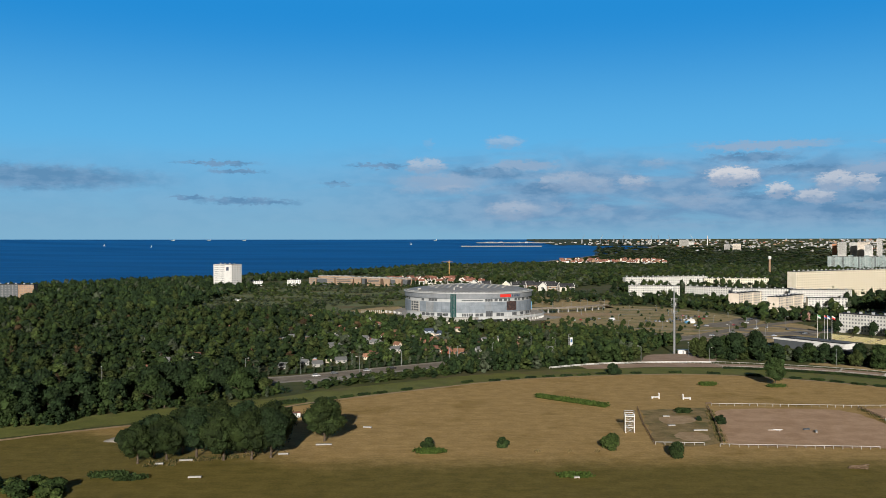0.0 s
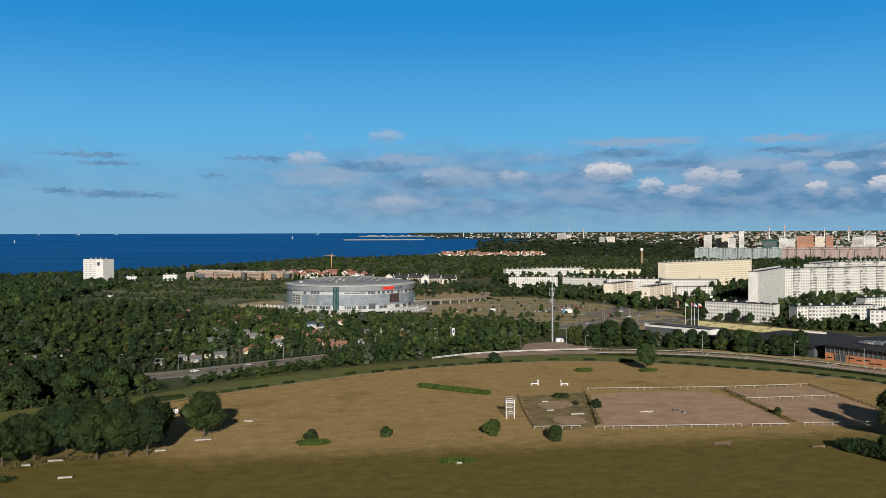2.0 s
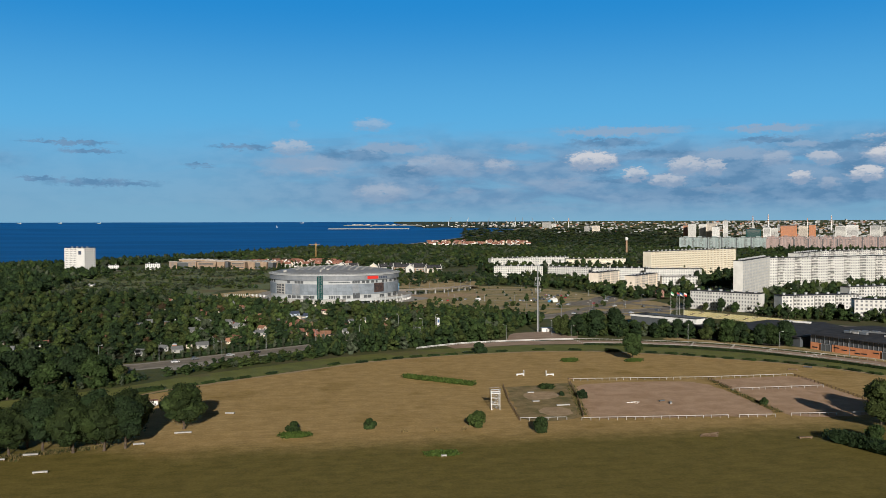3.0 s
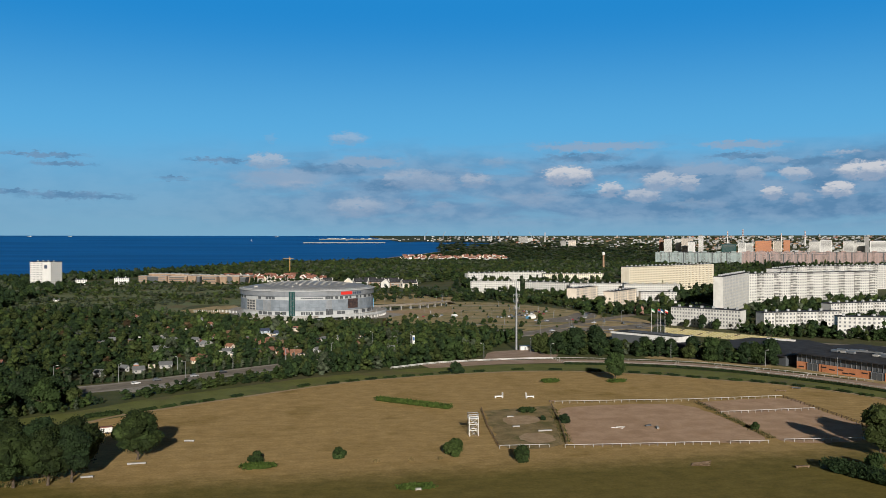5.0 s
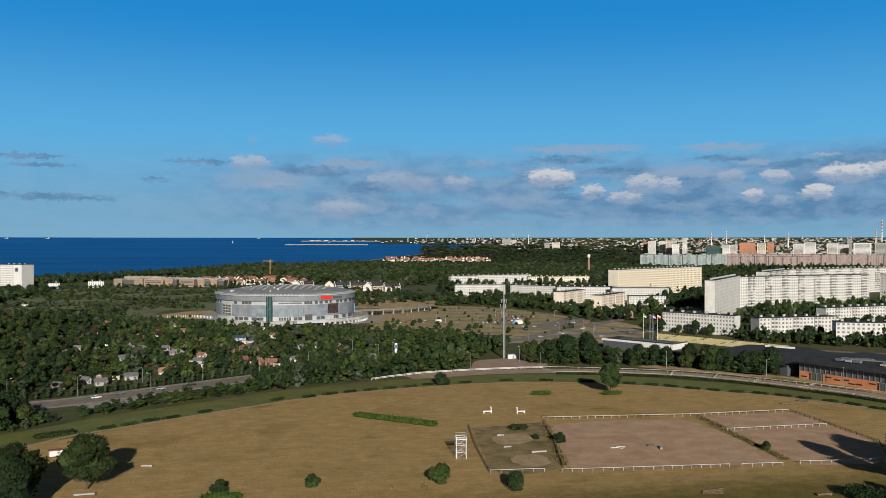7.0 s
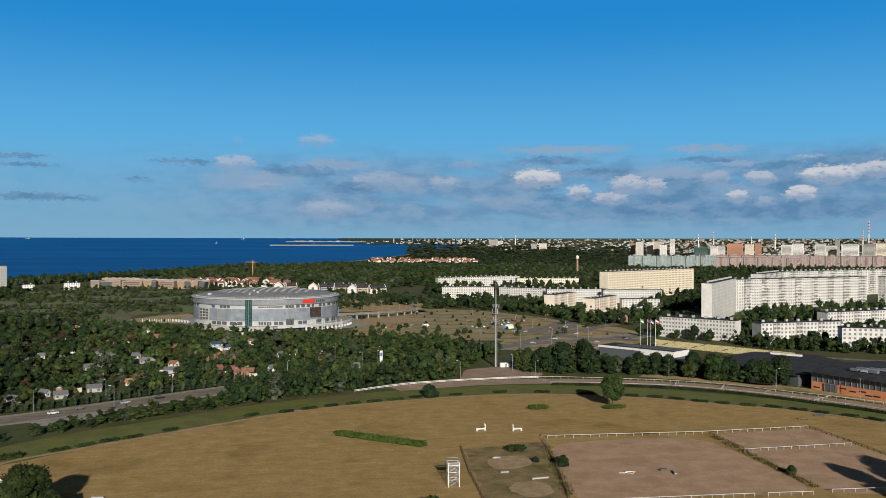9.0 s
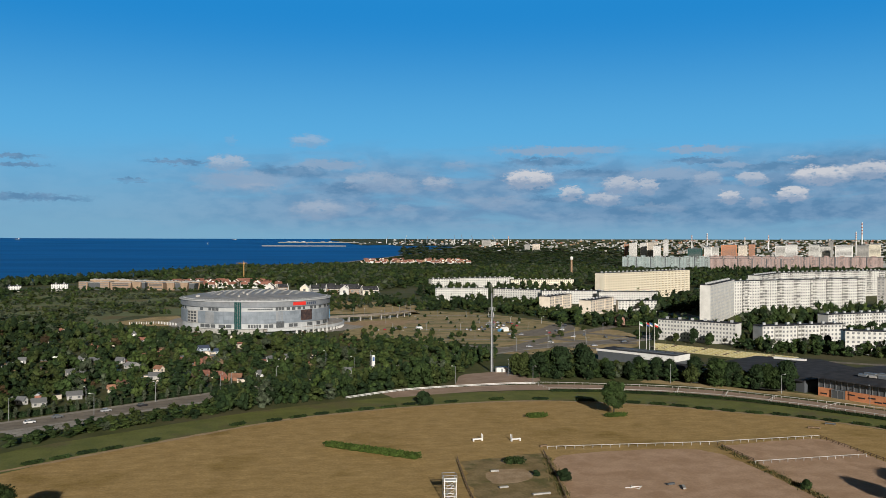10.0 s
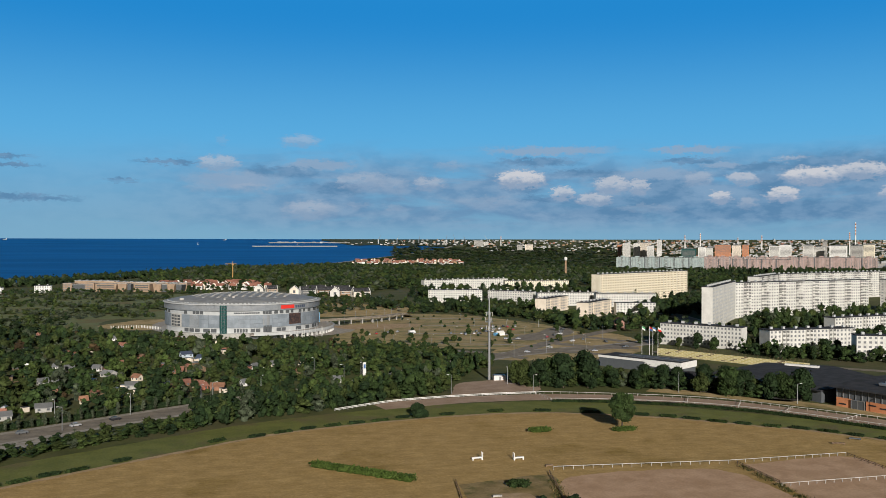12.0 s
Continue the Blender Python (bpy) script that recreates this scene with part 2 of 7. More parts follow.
M["banner"] = plain("light blue cloth", (0.16, 0.42, 0.68))
M["worn_white"] = plain("weathered white paint", (0.50, 0.485, 0.455))
M["drum"] = material("pale grey rendered wall", (0.42, 0.435, 0.44), (0.50, 0.515, 0.52), size=6, fine=0.5, grain=0.12)
M["brick_pink"] = material("faded pink brick", (0.36, 0.20, 0.16), (0.44, 0.26, 0.21), size=3, fine=0.4, grain=0.2)
M["ice"] = plain("pale blue boards", (0.52, 0.60, 0.68))
# Strong grain darkens the gaps between hedge leaves, as in LEAF below.
M["hedge"] = material("bright hedge leaves", (0.058, 0.098, 0.018), (0.086, 0.132, 0.028), size=3.0, fine=0.5, rough=0.8, grain=0.7, island=0.1, specular=0.15, bump=0.3)
M["straw"] = material("dry straw", (0.17, 0.125, 0.05), (0.25, 0.185, 0.08), size=1, fine=0.2, island=0.3)
# The strong grain paints dark, shaded gaps between leaves into the colour.
LEAF = dict(size=5.0, fine=0.6, rough=0.8, grain=0.7, island=0.36, each=0.18, specular=0.15, bump=0.35)
M |= dict(
    leaf=material("broad leaves", (0.027, 0.049, 0.014), (0.045, 0.074, 0.022), **LEAF),
    leaf_deep=material("dense old leaves", (0.018, 0.031, 0.009), (0.033, 0.050, 0.014), **LEAF),
    leaf_dark=material("deep green leaves", (0.017, 0.034, 0.013), (0.028, 0.050, 0.018), **LEAF),
    leaf_olive=material("olive leaves", (0.041, 0.058, 0.015), (0.063, 0.084, 0.025), **LEAF),
    leaf_light=material("fresh green leaves", (0.049, 0.078, 0.019), (0.076, 0.108, 0.030), **LEAF),
    leaf_grey=material("grey green leaves", (0.054, 0.070, 0.040), (0.084, 0.104, 0.064), **LEAF),
    leaf_rust=material("copper leaves", (0.055, 0.038, 0.020), (0.088, 0.058, 0.028), **LEAF),
)


def grass_field():
    """Sun-dried meadow with greener mown ground towards the near side and tyre lines."""
    m = bpy.data.materials.new("sun-dried meadow")
    m.use_nodes = True
    k = Nodes(m.node_tree)
    at = k.add("ShaderNodeNewGeometry").outputs["Position"]
    xyz = k.add("ShaderNodeSeparateXYZ", {0: at})
    big = k.noise(at, 1 / 28, 5.0, 0.6)
    mid = k.noise(at, 1 / 6, 5.0, 0.65)
    tan = k.mix(k.ramp(mid, 0.3, 0.7), rgb(0.42, 0.283, 0.112), rgb(0.52, 0.358, 0.153))
    tan = k.mix(k.ramp(big, 0.52, 0.72), tan, rgb(0.31, 0.21, 0.066))
    green = k.mix(k.ramp(mid, 0.3, 0.7), rgb(0.155, 0.128, 0.032), rgb(0.21, 0.166, 0.046))
    edge = k.math("ADD", xyz.outputs[1], k.math("MULTIPLY", k.math("SUBTRACT", big, 0.5), 26.0))
    edge = k.math("ADD", edge, k.math("MULTIPLY", k.math("SUBTRACT", mid, 0.5), 10.0))
    edge = k.math("ADD", edge, k.math("MULTIPLY", k.math("MINIMUM", k.math("ADD", xyz.outputs[0], 40.0), 0.0), 0.55))
    colour = k.mix(k.ramp(edge, 300, 272), tan, green)
    stretched = k.add("ShaderNodeVectorMath", {0: at, 1: (0.02, 0.2, 0.0)}, operation="MULTIPLY").outputs[0]
    lines = k.ramp(k.noise(stretched, 1.0, 4.0, 0.6), 0.5, 0.68)
    curl = k.add("ShaderNodeTexWave", {"Vector": at, "Scale": 0.045, "Distortion": 9.0, "Detail": 4.0, "Detail Scale": 0.5}, wave_type="RINGS", rings_direction="Z").outputs[1]
    colour = k.mix(k.math("MULTIPLY", k.ramp(curl, 0.7, 0.98), k.ramp(big, 0.4, 0.65, 0.0, 0.05)), colour, rgb(0.24, 0.165, 0.055))
    colour = k.mix(k.math("MULTIPLY", lines, 0.015), colour, rgb(0.46, 0.33, 0.17))
    fleck = k.add("ShaderNodeVectorMath", {0: at, 1: (0.28, 0.8, 0.0)}, operation="MULTIPLY").outputs[0]
    fleck = k.math("MULTIPLY", k.ramp(k.noise(fleck, 1.0, 3.0, 0.6), 0.58, 0.70), k.math("MULTIPLY", k.ramp(k.noise(at, 1 / 18, 4.0, 0.6), 0.40, 0.62, 0.0, 0.45), k.ramp(edge, 285, 305)))
    colour = k.mix(fleck, colour, rgb(0.64, 0.46, 0.23))
    rows = k.add("ShaderNodeVectorMath", {0: at, 1: (0.11, 0.42, 0.0)}, operation="MULTIPLY").outputs[0]
    colour = k.mix(0.6, colour, k.ramp(k.noise(rows, 1.0, 5.0, 0.68), 0.3, 0.7, 0.84, 1.2), "MULTIPLY")
    grain = k.noise(at, 1 / 0.9, 4.0, 0.7)
    colour = k.mix(0.5, colour, k.ramp(grain, 0.25, 0.75, 0.5, 1.1), "MULTIPLY")
    b = k.add("ShaderNodeBsdfPrincipled", {"Base Color": colour, "Roughness": 0.95, "Specular IOR Level": 0.1})
    k.tree.links.new(k.add("ShaderNodeBump", {"Height": grain, "Strength": 0.8, "Distance": 0.15}).outputs[0], b.inputs["Normal"])
    k.tree.links.new(b.outputs[0], k.add("ShaderNodeOutputMaterial").inputs[0])
    return m


def sea_water():
    m = bpy.data.materials.new("sea water")
    m.use_nodes = True
    k = Nodes(m.node_tree)
    at = k.add("ShaderNodeNewGeometry").outputs["Position"]
    wide = k.add("ShaderNodeVectorMath", {0: at, 1: (0.0012, 0.006, 0.0)}, operation="MULTIPLY").outputs[0]
    colour = k.mix(k.ramp(k.noise(wide, 1.0, 5.0, 0.6), 0.35, 0.65), rgb(0.006, 0.105, 0.345), rgb(0.010, 0.140, 0.435))
    b = k.add("ShaderNodeBsdfPrincipled", {"Base Color": colour, "Roughness": 0.6, "Specular IOR Level": 0.06})
    k.tree.links.new(k.add("ShaderNodeBump", {"Height": k.noise(at, 0.15, 4.0), "Strength": 0.5, "Distance": 1.0}).outputs[0], b.inputs["Normal"])
    k.tree.links.new(b.outputs[0], k.add("ShaderNodeOutputMaterial").inputs[0])
    return m


M["field"], M["sea"] = grass_field(), sea_water()


# ---- geometry helpers ----
from mathutils import geometry


def mesh_of(name, verts, faces, mats, index=None, smooth=False):
    me = bpy.data.meshes.new(name)
    me.from_pydata([tuple(v) for v in verts], [], [tuple(f) for f in faces])
    for mt in mats:
        me.materials.append(mt)
    if index is not None:
        me.polygons.foreach_set("material_index", list(index))
    if smooth:
        me.polygons.foreach_set("use_smooth", [True] * len(me.polygons))
    me.update()
    return me


def mesh_of_triangles(name, verts, tris, mats, index=None, smooth=False):
    """The same for large arrays."""
    me = bpy.data.meshes.new(name)
    me.vertices.add(len(verts))
    me.vertices.foreach_set("co", np.ascontiguousarray(verts, np.float32).ravel())
    me.loops.add(3 * len(tris))
    me.loops.foreach_set("vertex_index", np.ascontiguousarray(tris, np.int32).ravel())
    me.polygons.add(len(tris))
    me.polygons.foreach_set("loop_start", np.arange(0, 3 * len(tris), 3, dtype=np.int32))
    for mt in mats:
        me.materials.append(mt)
    if index is not None:
        me.polygons.foreach_set("material_index", np.ascontiguousarray(index, np.int32))
    me.polygons.foreach_set("use_smooth", np.full(len(tris), smooth))
    me.update(calc_edges=True)
    return me


class Shape:
    """Collects boxes, tubes and sheets into one mesh."""

    def __init__(self):
        self.v, self.f = [], []

    def add(self, verts, faces):
        k = len(self.v)
        self.v += [tuple(p) for p in verts]
        self.f += [tuple(i + k for i in f) for f in faces]
        return self

    def box(self, x0, y0, z0, x1, y1, z1, m=None):
        p = [(x, y, z) for z in (z0, z1) for x, y in ((x0, y0), (x1, y0), (x1, y1), (x0, y1))]
        if m is not None:
            p = [m @ Vector(q) for q in p]
        return self.add(p, [(3, 2, 1, 0), (4, 5, 6, 7), (0, 1, 5, 4), (1, 2, 6, 5), (2, 3, 7, 6), (3, 0, 4, 7)])

    def tube(self, a, b, ra, rb=None, sides=8):
        a, b, rb = Vector(a), Vector(b), ra if rb is None else rb
        turn = (b - a).to_track_quat("Z", "Y")
        ring = [Vector((math.cos(6.28318 * i / sides), math.sin(6.28318 * i / sides), 0)) for i in range(sides)]
        p = [a + turn @ (q * ra) for q in ring] + [b + turn @ (q * rb) for q in ring]
        f = [(i, (i + 1) % sides, sides + (i + 1) % sides, sides + i) for i in range(sides)]
        return self.add(p, f + [tuple(range(sides - 1, -1, -1)), tuple(range(sides, 2 * sides))])

    def lathe(self, rings, sides=48, a0=0.0, a1=360.0):
        """Rings of radius and height turned about z, from bearing a0 to a1 (degrees)."""
        whole = a1 - a0 >= 359.9
        count = sides if whole else sides + 1
        p = [(r * math.cos(radians(a0 + (a1 - a0) * i / sides)), r * math.sin(radians(a0 + (a1 - a0) * i / sides)), z) for r, z in rings for i in range(count)]
        f = []
        for j in range(len(rings) - 1):
            for i in range(sides):
                i2 = (i + 1) % count
                f.append((j * count + i, j * count + i2, (j + 1) * count + i2, (j + 1) * count + i))
        return self.add(p, f)

    def prism(self, points, z0, z1):
        """An upright prism on a plan, anticlockwise."""
        c = len(points)
        p = [(x, y, z0) for x, y in points] + [(x, y, z1) for x, y in points]
        f = [(i, (i + 1) % c, c + (i + 1) % c, c + i) for i in range(c)]
        return self.add(p, f + [tuple(range(c - 1, -1, -1)), tuple(range(c, 2 * c))])

    def mesh(self, name, mat, smooth=False):
        return mesh_of(name, self.v, self.f, [mat], smooth=smooth)


def part(name, shape, mat, parent, label="", smooth=False, m=None):
    """One mesh object under a thing or a part; shape may be a finished mesh."""
    ob = new(name, shape if isinstance(shape, bpy.types.Mesh) else shape.mesh(name, mat, smooth))
    ob.parent = parent
    if m is not None:
        ob.matrix_basis = m
    return tagged(ob, label) if label else ob


def thing(name, label, category, m=None, group="", kind=""):
    ob = new(name)
    ob.empty_display_size = 0.5
    if m is not None:
        ob.matrix_basis = m
    return tagged(ob, label, category, group, kind)


def resample(points, step, close=False):
    """A smooth line through plan points, cut to even steps."""
    p = [Vector(q) for q in points]
    out = []
    for i in range(len(p) - 1):
        a, b, c, d = p[max(i - 1, 0)], p[i], p[i + 1], p[min(i + 2, len(p) - 1)]
        for s in range(12):
            t = s / 12
            out.append(0.5 * ((2 * b) + (c - a) * t + (2 * a - 5 * b + 4 * c - d) * t * t + (3 * b - a - 3 * c + d) * t ** 3))
    out.append(p[-1])
    line, left = [out[0]], step
    for a, b in zip(out, out[1:]):
        far = (b - a).length
        while far >= left and far > 1e-9:
            a = a + (b - a) * (left / far)
            line.append(a)
            far, left = (b - a).length, step
        left -= far
    return line


def strip(points, widths, z, step=3.0, ragged=0.0):
    """A band along a line: widths to its left and right."""
    line = resample(points, step)
    v, f = [], []
    for i, p in enumerate(line):
        d = (line[min(i + 1, len(line) - 1)] - line[max(i - 1, 0)]).normalized()
        side = Vector((-d.y, d.x))
        wl, wr = [w + ragged * noise.noise((p.x * 0.15 + 7 * s, p.y * 0.15, 0.0)) for s, w in enumerate(widths)]
        v += [(*(p + side * wl), z), (*(p - side * wr), z)]
    for i in range(len(line) - 1):
        f.append((2 * i, 2 * i + 1, 2 * i + 3, 2 * i + 2))
    s = Shape()
    return s.add(v, f)


def up_facing(a, b, c):
    return (b[0] - a[0]) * (c[1] - a[1]) > (b[1] - a[1]) * (c[0] - a[0])


def ragged_patch(points, z, step=2.0, ragged=1.0):
    """A flat patch with an uneven outline."""
    line = resample(list(points) + [points[0]], step)[:-1]
    line = [p + Vector((noise.noise((p.x * 0.2, p.y * 0.2, 1.0)), noise.noise((p.x * 0.2, p.y * 0.2, 9.0)))) * ragged for p in line]
    v = [(p.x, p.y, z) for p in line]
    return Shape().add(v, [tri if up_facing(*(v[i] for i in tri)) else tri[::-1] for tri in geometry.tessellate_polygon([[Vector(p) for p in v]])])


HORIZON = 4850.0


def rise(x, y):
    """The height of the land: flat near by, climbing far off as the distance is drawn together."""
    r = math.hypot(x, y - 60)
    if r <= 2500:
        return 0.0
    return 72 + r * (0.0042 - 0.0007 * (r - 2500) / 2350 - 0.0402 * (1 - (r - 2000) / 2850))


def bearing_point(deg, r):
    return r * math.sin(radians(deg)), 60 + r * math.cos(radians(deg))


# ---- ground, sea ----
COAST = ((-112, 4850), (-104, 1500), (-60, 1330), (-26, 1470), (-22.8, 1500), (-16.4, 1610), (-12.6, 1690), (-7.8, 1860), (-5.4, 1980), (-2.5, 2190), (0.85, 2560), (6.6, 2850),
         (8.8, 3130), (11.5, 3560), (13.8, 3994), (15.2, 4420), (16.4, 4850))


def coast(deg):
    return float(np.interp(deg, [c[0] for c in COAST], [c[1] for c in COAST]))


def sheet(name, mat, angles, inner, outer, drop, label, category, rows=46):
    v, f = [], []
    for a in angles:
        near, far = inner(a), outer(a)
        for j in range(rows):
            r = near + (far - near) * (j / (rows - 1)) ** 1.3
            x, y = bearing_point(a, r)
            v.append((x, y, rise(x, y) - drop))
    for i in range(len(angles) - 1):
        for j in range(rows - 1):
            k = i * rows + j
            f.append((k, k + rows, k + rows + 1, k + 1))
    return tagged(new(name, mesh_of(name, v, f, [mat], smooth=True)), label, category, kind="structure")


turns = [-180 + 3 * i for i in range(25)] + [-105 + 1.0 * i for i in range(125)] + [20 + 3 * i for i in range(1, 54)] + [180]
sheet("ground", M["land"], turns, lambda a: 0.0, coast, 0.0, "rough green land of scrub, meadow and woods", "ground")
sheet("water", M["sea"], [-114 + 1.0 * i for i in range(133)], lambda a: 900.0, lambda a: HORIZON, 1.5, "deep blue open sea up to the horizon", "sea")
# Grey-green leaf colour puts the haze of distance onto the far shore.
sheet("ground_far_shore", M["leaf_grey"], [6.4 + 0.4 * i for i in range(27)], lambda a: 4340 + 170 * max(8.6 - a, 0) - 22 * max(a - 10, 0) + 30 * math.sin(a * 2.1), lambda a: HORIZON - 5, 0.3,
      "low far shore across the bay", "ground", 8)

# ---- racecourse ----
EDGE = [(-190, 300), (-130, 340), (-96, 358), (-73, 374), (-56, 393), (-42, 403), (-25, 415), (6, 436), (36, 455), (59, 464), (98, 473), (128, 476),
        (156, 473), (180, 463), (203, 449), (225, 430), (243, 414), (258, 395), (268, 375), (280, 340), (290, 280)]


def flat(name, shape, mat, label, category):
    return tagged(new(name, shape.mesh(name, mat)), label, category, kind="structure")


line = resample(EDGE, 3.0)
outline = [(-420, -400), (-420, 300)] + [tuple(p) for p in line] + [(420, 280), (420, -400)]
field = Shape().add([(0, 100, 0.06)] + [(x, y, 0.06) for x, y in outline], [(0, 1 + i, 1 + (i + 1) % len(outline)) for i in range(len(outline))])
flat("ground_meadow", field, M["field"], "sun-dried brown meadow inside the racecourse", "meadow")
flat("path_inner", strip(EDGE, (0.9, 1.5), 0.10, 3.0, 1.0), M["path"], "bare earth edge along the turf course", "path")
TURF = [(-190, 322), (-130, 362), (-96, 380), (-68, 398), (-45, 419), (-8, 444), (28, 466), (58, 479), (98, 489), (130, 492), (160, 489), (188, 478), (212, 463),
        (234, 443), (254, 423), (270, 400), (282, 374), (294, 330), (304, 280)]
flat("track_turf", strip(TURF, (10, 15), 0.08, 3.0, 1.2), M["turf"], "mown green turf course round the meadow", "race track")
DIRT = [(88, 503), (115, 509), (140, 511), (165, 509), (190, 503), (215, 492), (238, 477), (255, 458), (270, 436), (286, 408), (300, 370), (310, 320)]
flat("track_dirt", strip(DIRT, (8, 7.5), 0.11, 3.0, 0.5), M["dirt"], "bare reddish dirt track behind the rail", "race track")
SAND = [(124, 381), (183, 375), (174, 299), (102, 308)]
flat("ground_sand_arena", ragged_patch([(126, 375), (142, 376.5), (164, 375), (177, 369), (180, 350), (179, 325), (174, 303), (150, 304), (120, 307), (107, 312), (114, 345), (119, 366)], 0.12, 2, 1.2),
     M["sand"], "pinkish sand riding arena", "riding arena")
flat("ground_sand_paddock", ragged_patch([(186, 375), (228, 376), (227, 350), (225, 320), (212, 298), (182, 300), (182, 330), (184, 352)], 0.12, 2, 1.2),
     M["sand"], "pinkish sand paddock beside the riding arena", "riding arena")
flat("ground_dusty_paddock", ragged_patch([(90, 374), (105, 377), (121, 377), (112, 345), (103, 312), (82, 311), (86, 345)], 0.12, 2, 1.5),
     M["dust"], "worn dusty paddock with tufts of grass", "paddock")

for points in ([(92, 352), (98, 362), (107, 361), (108, 352), (101, 346), (94, 346)], [(90, 322), (94, 330), (103, 329), (103, 320), (96, 314)]):
    flat("ground_bare_patch", ragged_patch(points, 0.135, 1.5, 1.6), M["path"], "worn bare earth in the dusty paddock", "bare earth")

# ---- roads, parking ----
ROAD = [(-330, 330), (-220, 395), (-150, 430), (-105, 452), (-72, 464), (-40, 485), (1, 512), (29, 531), (70, 556), (110, 586), (150, 622), (190, 655), (235, 676), (290, 690), (380, 740), (430, 800), (470, 960)]
flat("road_main", strip(ROAD, (7, 7), 0.12, 6.0), M["asphalt"], "grey asphalt road along the racecourse", "road")
flat("pavement_main", strip(ROAD, (11, 10.5), 0.09, 6.0, 0.4), M["paving"], "pale pavement beside the road", "pavement")
flat("ground_lay_by", ragged_patch([(-66, 455), (-52, 463), (-36, 476), (-30, 472), (-44, 458), (-60, 447)], 0.14), M["paving"], "pale gravel lay-by beside the road", "lay-by")
flat("ground_parking", ragged_patch([(112, 830), (98, 752), (128, 742), (150, 715), (205, 690), (255, 695), (300, 745), (300, 830), (290, 880), (255, 965), (205, 990), (150, 960), (125, 880)], 0.07, 6, 3),
     M["parking"], "dry parking meadow with rows of parked cars", "car park")
flat("ground_apron", ragged_patch([(84, 800), (108, 812), (128, 845), (118, 900), (105, 950), (30, 980), (-30, 960), (-36, 890), (-18, 852), (25, 829)], 0.09, 5, 2),
     M["paving"], "pale paved apron round the arena", "forecourt")

# ---- leaves and trees ----
def ball(level):
    bm = bmesh.new()
    bmesh.ops.create_icosphere(bm, subdivisions=level, radius=1.0)
    v = np.array([p.co for p in bm.verts])
    f = np.array([[q.index for q in t.verts] for t in bm.faces])
    bm.free()
    return v, f


BALLS = {k: ball(k) for k in (1, 2)}


def crown(rng, wide, tall, base, lobes, leaves, leaf, level=1, shape="round", corners=4):
    """Lumps of a crown with loose leaf clumps over them: vertices and triangles. base: where the crown begins."""
    V, T, count = [], [], 0
    bv, bf = BALLS[level]
    centre = []
    for i in range(lobes):
        a, u = rng.uniform(0, 6.283), rng.uniform(0, 1)
        h = base + (tall - base) * ((0.2 + 0.66 * u) if base > 0.7 else (0.1 + 0.76 * u))
        s = math.sqrt(max(0.05, 1 - (2 * u - 0.85) ** 2)) if shape == "round" else (1.05 - u) ** 0.8
        k = (0.62 if lobes < 35 else 0.74) * wide * s * math.sqrt(rng.uniform(0.15, 1))
        rad = wide * rng.uniform(0.28, 0.56) * (1.0 if lobes < 8 else 0.82 if lobes < 35 else 0.74) * (1 if shape == "round" else 0.5 + 0.6 * s)
        centre.append((k * math.cos(a), k * math.sin(a), h, rad, min(rad * rng.uniform(0.75, 1.0), (tall - base) * 0.4)))
    for x, y, h, rad, up in centre:
        jit = 1 + 0.2 * rng.standard_normal(len(bv))[:, None]
        V.append(bv * jit * (rad, rad, up) * 0.92 + (x, y, h))
        T.append(bf + count)
        count += len(bv)
    if leaves:
        pick = rng.integers(0, lobes, leaves)
        c = np.array(centre)[pick]
        d = rng.standard_normal((leaves, 3))
        d[:, 2] += 0.25
        d /= np.linalg.norm(d, axis=1)[:, None]
        p = c[:, :3] + d * c[:, [3, 3, 4]] * (rng.uniform(0.86, 1.28, (leaves, 1)) if corners == 4 else rng.uniform(0.86, 1.24, (leaves, 1)))
        nrm = d + 0.55 * rng.standard_normal((leaves, 3))
        nrm /= np.linalg.norm(nrm, axis=1)[:, None]
        e1 = np.cross(nrm, rng.standard_normal((leaves, 3)))
        e1 /= np.linalg.norm(e1, axis=1)[:, None]
        e2 = np.cross(nrm, e1)
        s = leaf * rng.uniform(0.6, 1.3, (leaves, 1))
        q = np.stack([p - e1 * s, p + e2 * s * 0.8, p + e1 * s, p - e2 * s * 0.8][:corners], 1).reshape(-1, 3)
        V.append(q)
        k = count + corners * np.arange(leaves)[:, None]
        T.append(np.concatenate([k + (0, 1, 2), k + (0, 2, 3)]) if corners == 4 else k + (0, 1, 2))
    return np.concatenate(V), np.concatenate(T)


def trunk_shape(rng, height, thick, limbs, wide, bare):
    s = Shape()
    lean = Vector((rng.uniform(-0.3, 0.3), rng.uniform(-0.3, 0.3), 0))
    mid = Vector((0, 0, bare)) + lean * 0.5
    top = Vector((0, 0, height * 0.72)) + lean
    s.tube((0, 0, -0.3), (0, 0, 0.5), thick * 1.5, thick * 1.1)
    s.tube((0, 0, 0.4), mid, thick * 1.1, thick * 0.8)
    s.tube(mid, top, thick * 0.8, thick * 0.25)
    for i in range(limbs):
        a = 6.283 * i / limbs + rng.uniform(-0.4, 0.4)
        z = bare + (height * 0.6 - bare) * rng.uniform(0, 0.8)
        s.tube((0, 0, z), (wide * 0.6 * math.cos(a), wide * 0.6 * math.sin(a), z + height * 0.2), thick * 0.42, thick * 0.12, 6)
    return s


TREE_KINDS = {}


